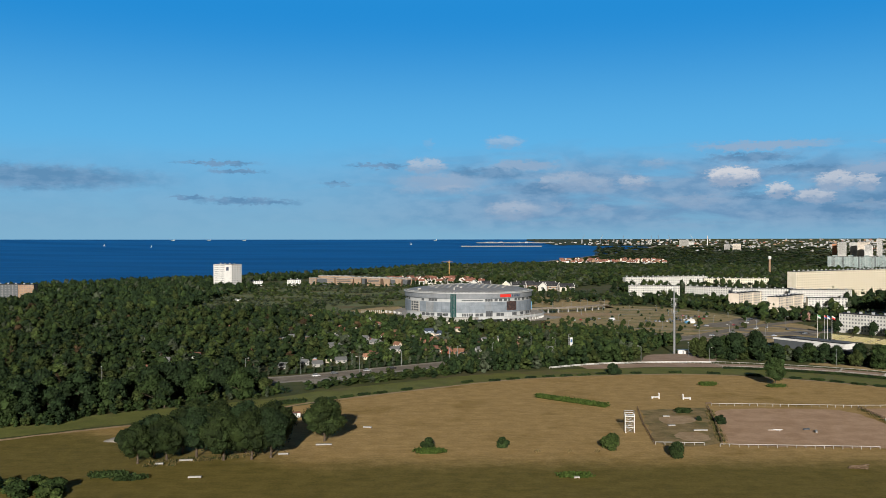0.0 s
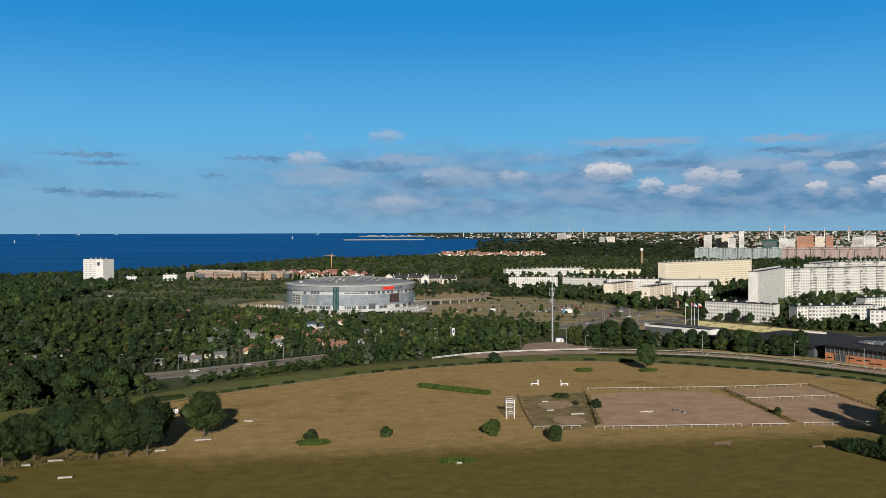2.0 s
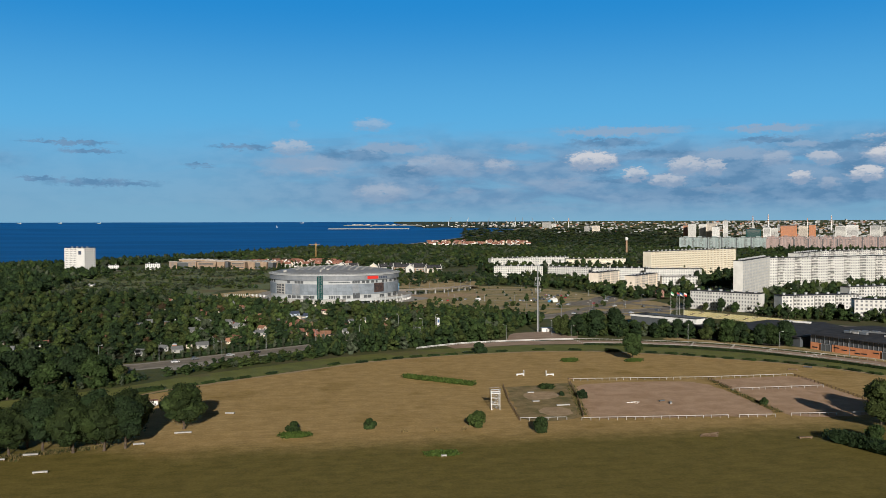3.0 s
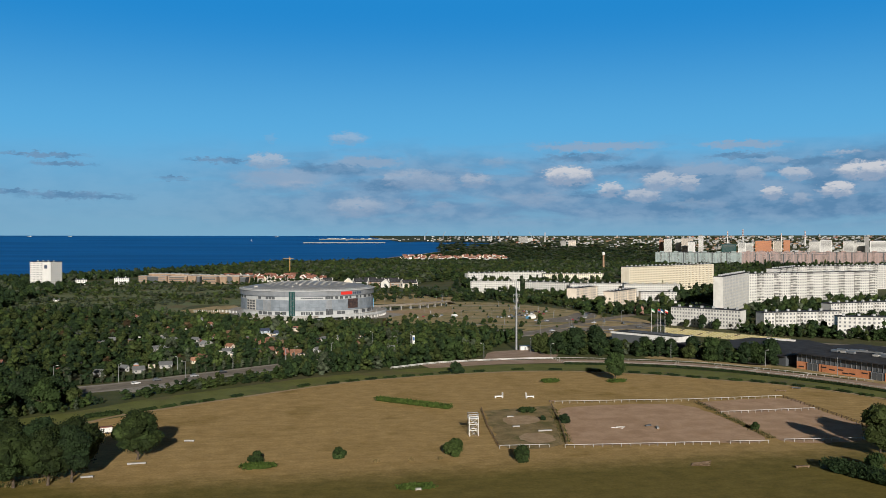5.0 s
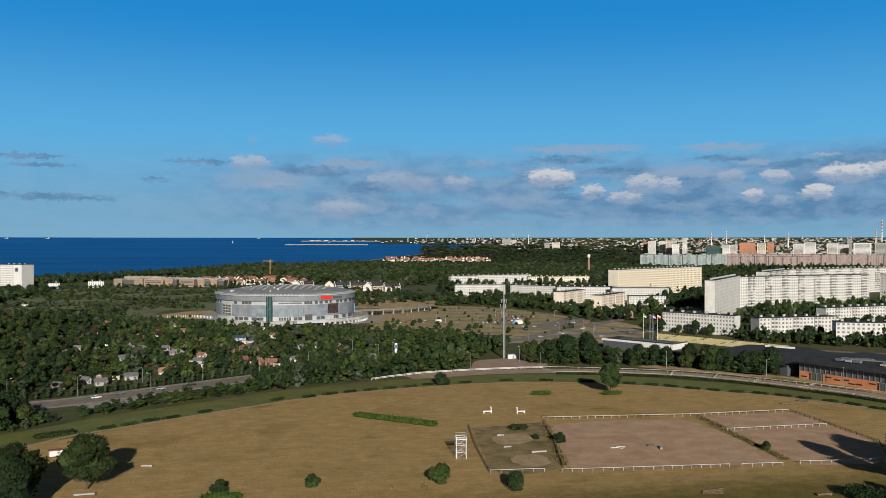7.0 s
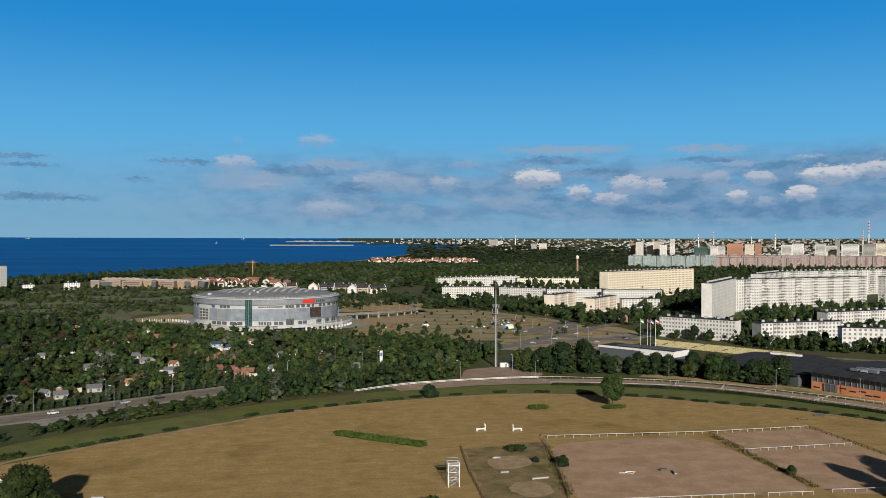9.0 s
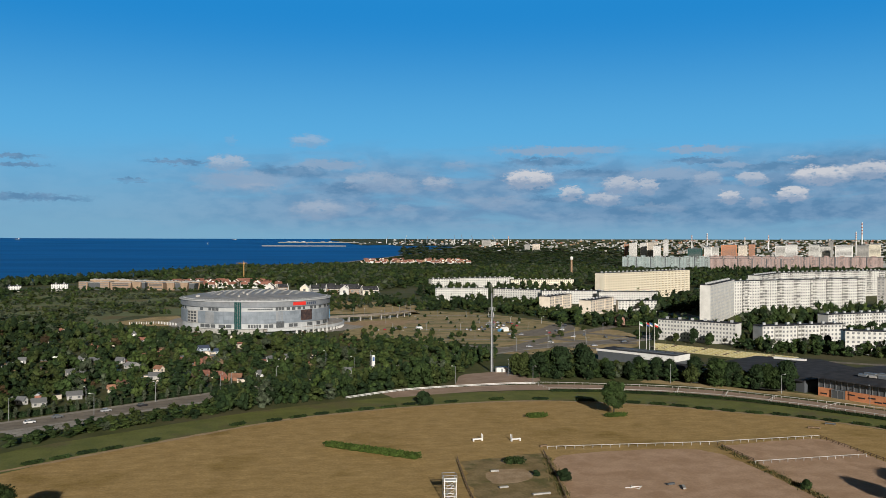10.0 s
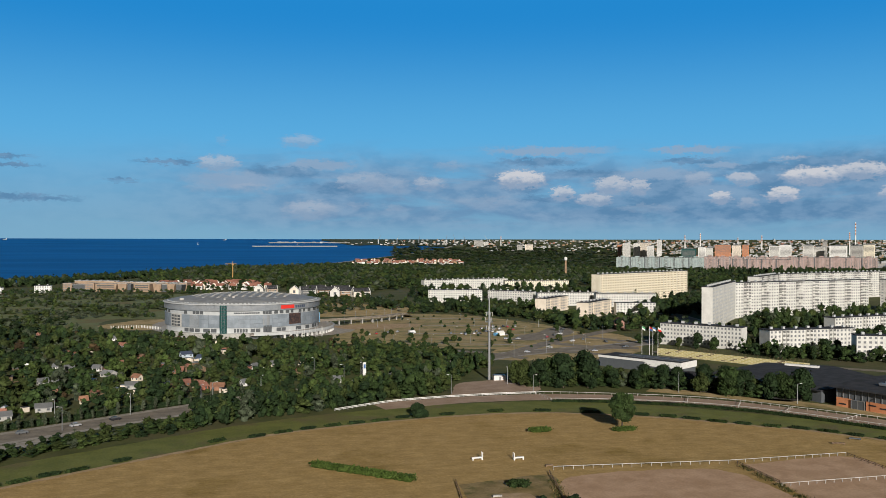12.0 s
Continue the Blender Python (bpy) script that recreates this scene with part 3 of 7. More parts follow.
def tree_kind(key, seed, wide, tall, base, lobes, leaves, leaf, mat, thick=0.3, limbs=5, level=2, shape="round"):
    rng = np.random.default_rng(seed)
    v, t = crown(rng, wide, tall, base, lobes, leaves, leaf, level, shape)
    TREE_KINDS[key] = (trunk_shape(rng, tall, thick, limbs, wide, base).mesh("trunk", M["bark"]), mesh_of_triangles("crown", v, t, [M[mat]]))


def tree(key, x, y, label, scale=1.0, turn=0.0, name="tree", category="tree", group="", z=None, flat_scale=1.0):
    ob = thing(name, label, category, pose(x, y, rise(x, y) if z is None else z, 0, 0, turn), group)
    ob.scale = (scale * flat_scale, scale * flat_scale, scale)
    trunk, leaves = TREE_KINDS[key]
    if name not in ("bush", "hedge"):
        part("trunk", trunk, None, ob)
    part("crown" if name not in ("bush", "hedge") else "foliage", leaves, None, ob)
    return ob


tree_kind("big_a", 11, 8.0, 18.0, 2.0, 46, 8200, 0.29, "leaf_deep", 0.45, 7)
tree_kind("big_b", 12, 7.0, 17.5, 2.6, 42, 8000, 0.29, "leaf_dark", 0.42, 6)
tree_kind("big_c", 13, 8.2, 16.5, 1.9, 46, 8200, 0.29, "leaf_deep", 0.45, 7)
tree_kind("feathery", 22, 7.0, 18.0, 2.0, 30, 5200, 0.36, "leaf_olive", 0.42, 6)
tree_kind("lone", 14, 5.5, 15.2, 1.8, 26, 6000, 0.32, "leaf", 0.4, 6)
tree_kind("row_a", 15, 6.0, 12.5, 0.4, 18, 2400, 0.46, "leaf_dark", 0.3, 5, 1)
tree_kind("row_b", 16, 6.4, 11.5, 0.4, 18, 2400, 0.46, "leaf", 0.3, 5, 1)
tree_kind("row_c", 17, 5.2, 10.5, 0.5, 16, 2200, 0.46, "leaf_olive", 0.3, 5, 1)
tree_kind("small_a", 31, 6.2, 11.5, 0.6, 14, 1300, 0.5, "leaf", 0.3, 4, 1)
tree_kind("small_b", 32, 6.0, 12.0, 0.6, 14, 1300, 0.5, "leaf_dark", 0.3, 4, 1)
tree_kind("small_c", 33, 5.4, 10.5, 0.6, 14, 1300, 0.5, "leaf_olive", 0.3, 4, 1)
tree_kind("fir", 18, 3.0, 12.0, 0.8, 14, 900, 0.5, "leaf_grey", 0.2, 4, 1, "cone")
tree_kind("bush_small", 23, 3.0, 4.2, 0.0, 10, 380, 0.36, "leaf", 0.1, 2, 1)
tree_kind("bush_small_dark", 24, 3.2, 4.4, 0.0, 10, 380, 0.36, "leaf_dark", 0.1, 2, 1)
tree_kind("bush_a", 19, 3.0, 4.4, 0.0, 12, 1700, 0.24, "leaf", 0.1, 2)
tree_kind("bush_b", 20, 3.0, 4.0, 0.0, 12, 1700, 0.24, "leaf_light", 0.1, 2)
tree_kind("bush_dark", 21, 3.2, 4.4, 0.0, 11, 1700, 0.24, "leaf_dark", 0.1, 2)

# clump in the meadow and the trees that stand alone
clump = [("big_c", -95, 287, 0.80), ("big_b", -92, 295, 0.86), ("big_c", -87, 292, 0.88), ("big_a", -84, 300, 0.95), ("big_b", -78, 295, 0.98), ("big_a", -73, 303, 1.02), ("big_c", -68, 291, 0.98), ("big_b", -63, 301, 1.05),
         ("big_a", -59, 292, 1.0), ("big_c", -54, 302, 1.05), ("big_b", -53, 294, 0.98), ("big_a", -81, 306, 1.0)]
for i, (k, x, y, s) in enumerate(clump):
    tree(k, x, y, "tall leafy tree in a clump on the meadow", s, 67 * i, group="clump on the meadow")
tree("big_a", -38, 318, "tall leafy tree beside the clump on the meadow", 0.94, 140)
tree("lone", 172.5, 436, "single leafy tree with a round crown on the meadow", 1.0, 30)
tree("feathery", 197, 273, "large dark tree at the corner of the paddock", 0.98, 80)
tree("big_a", 208, 269, "large dark tree at the corner of the paddock", 1.0, 200)
tree("big_b", 214, 279, "large dark tree at the corner of the paddock", 1.05, 120)
tree("big_c", 221, 268, "large dark tree at the corner of the paddock", 1.0, 20)


# ---- woods and gardens ----
FAR_KINDS = []
for i in range(14):
    rng = np.random.default_rng(100 + i)
    FAR_KINDS.append(crown(rng, rng.uniform(0.8, 1.2), 2.0 + 0.2 * (i % 4), -0.1, 8 + i % 4, 190, 0.15, 1, "round", 3))
WIDE_KINDS = [crown(np.random.default_rng(200 + i), 0.85 + 0.05 * (i % 7), 2.0, -0.1, 4 + i % 3, 64, 0.2, 1, "round", 3) for i in range(12)]
FIR_KIND = crown(np.random.default_rng(130), 0.7, 3.2, 0.0, 6, 60, 0.2, 1, "cone", 3)
FAR_MATS = ["leaf", "leaf_dark", "leaf_olive", "leaf_light", "leaf_grey", "leaf_rust"]


def woods(name, spots, label, category, weights, seed):
    """Many trees in one mesh. spots: x, y, radius, height."""
    rng = np.random.default_rng(seed)
    V, T, I, count = [], [], [], 0
    w = np.array(weights) / sum(weights)
    for x, y, rad, tall in spots:
        kinds = FAR_KINDS if y < 640 else WIDE_KINDS
        v, t = kinds[rng.integers(0, len(kinds))] if rng.random() > 0.04 else FIR_KIND
        a = rng.uniform(0, 6.283)
        c, s = math.cos(a), math.sin(a)
        v = v * (rad, rad, tall / 2.1)
        v = np.stack([v[:, 0] * c - v[:, 1] * s + x, v[:, 0] * s + v[:, 1] * c + y, v[:, 2] + rise(x, y)], 1)
        V.append(v)
        T.append(t + count)
        I.append(np.full(len(t), rng.choice(len(FAR_MATS), p=w)))
        count += len(v)
    me = mesh_of_triangles(name, np.concatenate(V), np.concatenate(T), [M[k] for k in FAR_MATS], np.concatenate(I))
    return tagged(new(name, me), label, category, kind="stuff")


def inside(x, y, poly):
    hit = False
    for (xa, ya), (xb, yb) in zip(poly, poly[1:] + poly[:1]):
        if (ya > y) != (yb > y) and x < (xb - xa) * (y - ya) / (yb - ya) + xa:
            hit = not hit
    return hit


def scatter(poly, gap, rng, sizes, keep=lambda x, y: True, chance=1.0, tall=None):
    """Trees on a jittered grid over a plan."""
    xs, ys = [p[0] for p in poly], [p[1] for p in poly]
    out, y = [], min(ys)
    while y < max(ys):
        x = min(xs)
        while x < max(xs):
            px, py = x + rng.uniform(-0.5, 0.5) * gap, y + rng.uniform(-0.5, 0.5) * gap
            if rng.random() < chance and inside(px, py, poly) and keep(px, py):
                r = sizes[0] + (sizes[1] - sizes[0]) * rng.random() ** 1.5
                out.append((px, py, r, rng.uniform(*tall) if tall else r * rng.uniform(1.3, 2.5)))
            x += gap
        y += gap
    return out


NEAR_HOUSES = (
    (-38, 622, 9, "concrete", "roofing"), (-3, 628, 8, "rust", "tile"), (-22, 605, 6, "salmon", "rust"), (-22, 579, 8, "concrete", "steel"), (-7, 577, 11, "wood", "slate"),
    (3, 581, 6, "rust", "tile"), (10, 576, 6.5, "salmon", "tile"), (-53, 526, 8, "concrete", "steel"), (-73, 516, 5, "white", "steel"), (-65, 510, 7, "concrete", "steel"),
    (-83, 502, 6, "concrete", "steel"), (-39, 541, 4, "cream", "rust"), (-104, 636, 5, "render", "steel"), (-67, 601, 6, "concrete", "steel"), (-60, 602, 5.5, "concrete", "steel"),
    (32, 575, 4.5, "white", "steel"), (79, 575, 6, "white", "steel"), (11, 568, 7, "brick", "tile"), (19, 566, 8, "rust", "rust"), (39, 633, 5, "white", "steel"),
    (-146, 550, 8, "white", "tile"), (-158, 494, 5, "rust", "tile"), (-157, 527, 5, "white", "steel"),
)
BACK_HOUSES = (
    (-113, 839, 5.5, "salmon", "tile"), (-112, 711, 4.5, "brick", "tile"), (-72, 720, 5.5, "rust", "tile"), (-90, 682, 5, "white", "steel"), (-62, 737, 5.5, "salmon", "steel"),
    (-56, 760, 5, "salmon", "rust"), (-45, 757, 6.5, "white", "tile"), (-34, 663, 7, "white", "tile"), (-70, 657, 4.5, "white", "steel"), (-62, 649, 6, "white", "steel"),
    (-47, 646, 5.5, "white", "steel"), (-1, 698, 9, "ice", "slate"), (10, 679, 9, "ice", "slate"), (-27, 763, 5, "white", "steel"), (-55, 804, 4.5, "white", "steel"),
    (-36, 724, 4.5, "white", "slate"), (51, 640, 5.5, "salmon", "steel"), (69, 646, 6.5, "salmon", "rust"), (-311, 1207, 6, "salmon", "tile"), (-341, 1088, 8, "white", "steel"),
    (-235, 1086, 8, "white", "steel"), (-150, 731, 6, "wood", "slate"), (-130, 687, 5, "rust", "bitumen"), (-212, 650, 5, "white", "steel"), (-103, 657, 5, "white", "steel"),
)
GARDEN_HOUSES = NEAR_HOUSES + BACK_HOUSES


def seen_house(x, y):
    """True where a tree would stand on a house or close before it."""
    for hx, hy, w, _, _ in GARDEN_HOUSES:
        along = ((hx - x) * hx + (hy - y) * hy) / math.hypot(hx, hy)
        across = abs((hx - x) * hy - (hy - y) * hx) / math.hypot(hx, hy)
        if across < w * 0.45 + 2.2 and -w * 0.6 - 1 < along < w * 0.6 + 13:
            return along < w * 0.6 + 6 or noise.noise((x, y, 0.0)) > -0.05
    return False


shed_rng = random.Random(71)
SHEDS = [(x, y) for x, y in ((shed_rng.uniform(-190, 70), shed_rng.uniform(490, 780)) for _ in range(330)) if 1.0 < (y - 532 - 0.62 * x) / 8 and (x > -110 or shed_rng.random() < 0.5)][:80]


def near_shed(x, y):
    for sx, sy in SHEDS:
        if abs(x - sx) < 2.6 and -6 < y - sy < 3:
            return True
    return False


def plots(x, y):
    """Open spots between the trees: paths and lawns of the gardens."""
    return noise.noise((x * 0.035, y * 0.035, 4.0)) > -0.42 and not seen_house(x, y) and not near_shed(x, y)


rng = np.random.default_rng(5)
GARDENS = [(-420, 400), (-330, 375), (-220, 420), (-140, 455), (-90, 482), (-40, 507), (0, 532), (40, 557), (60, 575), (95, 620), (110, 690), (100, 735), (50, 750), (0, 790), (-45, 832), (-75, 850), (-110, 890),
           (-260, 930), (-560, 960), (-640, 800)]
MEADOW = [(-75, 880), (-78, 985), (20, 1020), (10, 1330), (-130, 1420), (-270, 1400), (-260, 930), (-110, 890)]
COASTAL = [(-560, 960), (-260, 930), (-270, 1400), (-330, 1480), (-480, 1360), (-620, 1250), (-900, 1150), (-900, 900)]
THICKET = [(52, 566), (95, 598), (140, 636), (172, 664), (158, 700), (128, 735), (104, 730), (110, 690), (95, 620)]
spots = scatter(GARDENS, 7.0, rng, (1.7, 5.0), plots)
woods("garden_trees", [q for q in spots if q[0] > -75 - 0.12 * (q[1] - 600)], "dense green garden trees and fruit trees of the allotments", "trees", (5, 3.2, 5, 2.0, 0.9, 0.4), 1)
woods("garden_trees", [(x, y, r * 1.12, h * 1.15) for x, y, r, h in spots if x <= -75 - 0.12 * (y - 600)], "dense dark garden trees of the older allotments", "trees", (4.5, 5, 3.2, 0.7, 0.6, 0.25), 21)
flat("ground_rough_meadow", ragged_patch(MEADOW, 0.05, 8, 4), M["rough"], "rough olive meadow beside the arena", "meadow")
flat("ground_arena_verge", ragged_patch([(-84, 926), (-66, 890), (-30, 880), (-26, 925), (-34, 985), (-55, 975)], 0.085, 4, 2), M["verge"], "dry tan grass beside the arena", "verge")
woods("meadow_shrubs", scatter(MEADOW, 9.0, rng, (2.6, 6.4), lambda x, y: noise.noise((x * 0.018, y * 0.018, 2.0)) > -0.03 and not (x > -85 and y < 985), tall=(2.6, 6.6)), "rounded grey-green willow shrubs on a rough meadow", "shrubs", (2, 0.8, 3, 1.5, 5, 0), 2)
woods("arena_shrubs", scatter([(-45, 834), (0, 794), (50, 754), (95, 744), (80, 778), (60, 768), (20, 784), (-25, 822)], 6.0, rng, (1.4, 2.6), tall=(1.6, 4.0)), "green shrubs and small trees before the arena", "shrubs", (4, 3, 3, 2, 0.6, 0.4), 22)
woods("arena_hedge", scatter([(-30, 842), (0, 806), (40, 790), (84, 792), (78, 797), (40, 797), (4, 812), (-24, 846)], 3.6, rng, (1.2, 2.4), tall=(1.5, 3.8)), "dark green hedge at the foot of the arena", "hedge", (4, 4, 2, 0.5, 0.4, 0.8), 46)
woods("thicket", scatter(THICKET, 6.0, rng, (2.6, 4.8), tall=(3.5, 7.5)), "green thicket between road and arena", "shrubs", (4, 2, 3, 2, 0.5, 0), 4)
BELT = [(-235, 325), (-175, 345), (-146, 353), (-143, 370), (-123, 378), (-104, 393), (-80, 409), (-69, 423), (-71, 434), (-100, 431), (-150, 410), (-235, 374)]
for i, (x, y, r, _) in enumerate(scatter(BELT, 8.8, rng, (4, 6))):
    tree(("small_b", "small_a", "small_b", "small_c")[(i * 5) % 7 % 4], x, y, "tall dark leafy tree between the road and the turf course", 0.72 + 0.1 * ((i * 11) % 7), 37 * i, group="trees along the road", flat_scale=1.0 + 0.06 * (i % 4))
FRINGE = [(-235, 321), (-175, 341), (-144, 349), (-140, 367), (-122, 375), (-103, 390), (-78, 406), (-66, 422), (-69, 426), (-82, 412), (-105, 396), (-124, 381), (-145, 373), (-150, 356), (-178, 350), (-235, 330)]
woods("undergrowth", scatter(FRINGE, 3.2, rng, (1.3, 2.7)), "dark green undergrowth at the foot of the trees", "shrubs", (4, 4, 2, 0.5, 0.5, 0), 6)
HEDGEROW = [(-63, 427), (-47, 437), (-25, 452), (17, 476), (20, 499), (0, 488), (-30, 468), (-42, 455), (-55, 441)]
woods("verge_shrubs", scatter(HEDGEROW, 4.4, rng, (2.2, 4.2), tall=(2.4, 4.8)), "bright green shrubs along the road verge", "shrubs", (4, 2, 3, 2.0, 0.6, 0), 7)
TALLROW = [(6, 470), (40, 486), (68, 500), (96, 517), (122, 528), (136, 560), (150, 584), (172, 606), (186, 640), (150, 610), (117, 576), (77, 547), (36, 519), (8, 496)]
woods("verge_trees", scatter(TALLROW, 5.0, rng, (2.8, 5.4), tall=(5.5, 11)), "dense green trees between road and course", "trees", (5, 4, 2.5, 1.0, 0.4, 0), 27)

FAR_BACK, FAR_KINDS = FAR_KINDS, WIDE_KINDS

woods("coast_woods", scatter(COASTAL, 12.0, rng, (5.0, 7.5), lambda x, y: not (-680 < x < -500 and y > 1030 + 0.12 * (x + 500)), 1.0, (9, 15)), "dense dark woods along the coast", "woods", (3, 8, 1, 0.1, 0.8, 0), 3)


def clear(x, y):
    return all(math.hypot(x - a, y - b) > r for a, b, r in OPEN)


OPEN = [(390, 1130, 75), (330, 1190, 60), (450, 1080, 60), (540, 1150, 60), (620, 1190, 60), (480, 1250, 40), (300, 1160, 60)]
BACKWOODS = [bearing_point(a, r) for a, r in ((-5, 1560), (0, 1620), (5, 1420), (9, 1300), (14, 1500), (25, 1560), (30, 1450), (47, 1500), (47, 1850), (36, 1980), (30, 2180), (25, 2330), (23, 2500), (12, 2500), (7, 2700), (2, 2450), (-3, 1900))]
woods("back_woods", scatter(BACKWOODS, 20.0, rng, (8, 11.5), clear, 1.0, (10, 16)), "wide dark woods behind the town", "woods", (5, 2.5, 4, 0.8, 3.0, 0), 8)
def ashore(x, y):
    """True well inside the shoreline."""
    return math.hypot(x, y - 60) < coast(math.degrees(math.atan2(x, y - 60))) - 75


FARWOODS = [bearing_point(a, r) for a, r in ((4, 2500), (7, 2560), (12, 2480), (23, 2480), (24, 2700), (27, 3000), (26, 3400), (22, 3700), (19, 3900), (14.8, 3960), (12.4, 3600), (9.4, 3170), (7, 2800), (4, 2640))]
woods("far_woods", scatter(FARWOODS, 24.0, rng, (13, 18), lambda x, y: ashore(x, y) and not (120 < x < 880 and rng.random() < 0.75 and 2760 < math.hypot(x, y - 60) < 3060 and math.atan2(x, y - 60) < 0.272), 1.0, (5, 8)), "far dark woods reaching to the beach", "woods", (5, 4, 2, 0, 3.0, 0), 9)
flat("ground_park", ragged_patch([(62, 990), (130, 975), (205, 1000), (225, 1060), (190, 1130), (110, 1180), (60, 1120)], 0.06, 5, 3), M["verge"], "dry tan meadow behind the arena", "meadow")
woods("park_woods", scatter([(60, 1010), (140, 1000), (215, 1005), (300, 965), (330, 985), (300, 1090), (230, 1180), (120, 1240), (40, 1180)], 12.0, rng, (4, 7), lambda x, y: True, 0.42), "mixed green trees behind the arena", "trees", (4, 3, 2, 1, 1, 0), 10)

SHORE = []
for i in range(210):
    for j in range(9):
        deg = -62 + 64 * (i + rng.uniform(-0.5, 0.5)) / 210
        far = coast(deg) - 16 - 17 * j - rng.uniform(0, 12)
        x, y = bearing_point(deg, far)
        if not (-375 < x < -270 and y < 1440):
            SHORE.append((x, y, rng.uniform(5.0, 8.0), rng.uniform(10, 15)))
woods("shore_woods", SHORE, "dense dark woods along the shore", "woods", (3, 8, 1, 0.1, 0.8, 0), 43)
woods("office_trees", scatter([(-330, 1395), (-200, 1450), (-100, 1425), (-30, 1390), (20, 1400), (10, 1420), (-60, 1425), (-130, 1465), (-215, 1485), (-330, 1420)], 9.0, rng, (3, 5.5), lambda x, y: not (-350 < x < -295), 0.95, (4, 8)), "dark green trees before the offices", "trees", (4, 5, 2, 0.5, 1, 0), 41)
woods("house_trees", scatter([(-90, 1470), (100, 1400), (190, 1260), (230, 1300), (150, 1420), (90, 1680), (-70, 1690)], 17.0, rng, (4, 7), lambda x, y: True, 0.75, (6, 11)), "green trees between the houses", "trees", (4, 5, 2, 0.8, 1, 0), 42)
FAR_KINDS = FAR_BACK

# ---- arena ----
AX, AY, AR, FRONT = 37.9, 861.0, 65.0, 268.8
arena = thing("sports_arena", "round silver-grey sports arena with a shallow dome on a raised plaza", "arena", pose(AX, AY, 2.69))
arena.scale = (0.95, 0.95, 0.95)


def arc(r0, r1, z0, z1, a0, a1, sides=4):
    """A curved slab from bearing a0 to a1, degrees from the front, anticlockwise."""
    s = Shape().lathe([(r0, z0), (r1, z0), (r1, z1), (r0, z1), (r0, z0)], sides, FRONT + a0, FRONT + a1)
    c = sides + 1
    return s if a1 - a0 >= 359.9 else s.add([s.v[j * c + e] for e in (0, sides) for j in range(4)], [(3, 2, 1, 0), (4, 5, 6, 7)])


DOME = ((AR + 1.0, 24.0), (AR - 3, 24.7), (AR * 0.86, 26.1), (AR * 0.62, 28.0), (AR * 0.4, 29.2), (AR * 0.2, 29.9), (0.3, 30.1))


def dome_height(r):
    return float(np.interp(r, [p[0] for p in DOME[::-1]], [p[1] for p in DOME[::-1]]))


dome = part("roof", Shape().lathe(DOME, 96), M["roofing"], arena, "shallow dull grey metal dome")
part("rim", Shape().lathe([(AR + 0.3, 23.4), (AR + 1.4, 23.4), (AR + 1.4, 24.2), (AR - 0.6, 24.5)], 120), M["drum"], arena, "pale grey roof edge")
part("drum_wall", Shape().lathe([(AR - 1.0, 23.9), (AR - 1.0, 0.0)], 120), M["drum"], arena, "pale grey rendered drum wall")
fin = arc(AR - 2.6, AR - 2.0, 24.5, 25.0, -0.8, 0.8, 1).mesh("rim_fin", M["drum"])
for i in range(62):
    part("rim_fin", fin, None, arena, m=pose(0, 0, 0, 0, 0, -92 + 3.0 * i))
upper = arc(AR - 0.9, AR + 0.3, 18.7, 23.4, -2.46, 2.46).mesh("band_panel", M["cladding"])
for i in range(72):
    part("band_panel", upper, None, arena, m=pose(0, 0, 0, 0, 0, 5.0 * i + 2.5))
for k in range(6):
    part("band_rib", Shape().lathe([(AR + 0.3, 19.2 + 0.72 * k), (AR + 0.42, 19.2 + 0.72 * k), (AR + 0.42, 19.45 + 0.72 * k), (AR + 0.3, 19.45 + 0.72 * k)], 120), M["roofing"], arena)
TOWER_GAP, BAY_GAP = (-16.6, -11.2), (-62.5, -48.5)
for first, last in ((-100, BAY_GAP[0]), (BAY_GAP[1], TOWER_GAP[0]), (TOWER_GAP[1], 100), (100, 260)):
    count = round((last - first) / 4)
    step = (last - first) / count
    meshes = [arc(AR - 0.9, AR - 0.1, z0, z1, 0.03, step - 0.03, 3).mesh("cladding_panel", M["cladding_pale"]) for z0, z1 in (((5.3, 8.57), (8.63, 11.92), (11.98, 15.3)) if last <= 100 else ((5.3, 15.3),))]
    for i in range(count):
        for mesh in meshes:
            part("cladding_panel", mesh, None, arena, m=pose(0, 0, 0, 0, 0, first + step * i))
BAND_GLASS = ((-78, -74), (-70, -66.5), (-46.5, -43.5), (-38, -35.6), (-35, -32.4), (-31.8, -29.2), (13.6, 15.6), (15.9, 17.9), (18.2, 20.2), (22.2, 25), (26.5, 29.5), (31.5, 34.5), (36.4, 38.4),
              (44, 46.8), (49, 51), (55, 59), (64, 70), (73, 80), (92, 99), (104, 110), (118, 124))
for a0, a1 in BAND_GLASS:
    part("band_window", arc(AR - 0.98, AR - 0.7, 15.9, 18.3, a0, a1, 2), M["glass"], arena)
for i in range(12):
    part("band_window", arc(AR - 0.98, AR - 0.7, 16.5, 17.6, -6.7 + 1.52 * i, -5.4 + 1.52 * i, 1), M["glass"], arena)
BASE_GLASS = ((-46, -42), (-41, -37), (-36, -32), (-29, -24), (-23, -19), (-6.6, -5.1), (-4.6, -3.1), (-2.6, -1.1), (-0.6, 0.9), (1.4, 2.9), (5, 8), (8.6, 11.8), (24, 27.4), (28, 31.4), (41, 46.5), (52, 57), (62, 66), (67, 71), (78, 86))
for a0, a1 in BASE_GLASS:
    part("ground_window", arc(AR - 0.98, AR - 0.7, 1.7, 4.5, a0, a1, 2), M["glass"], arena)
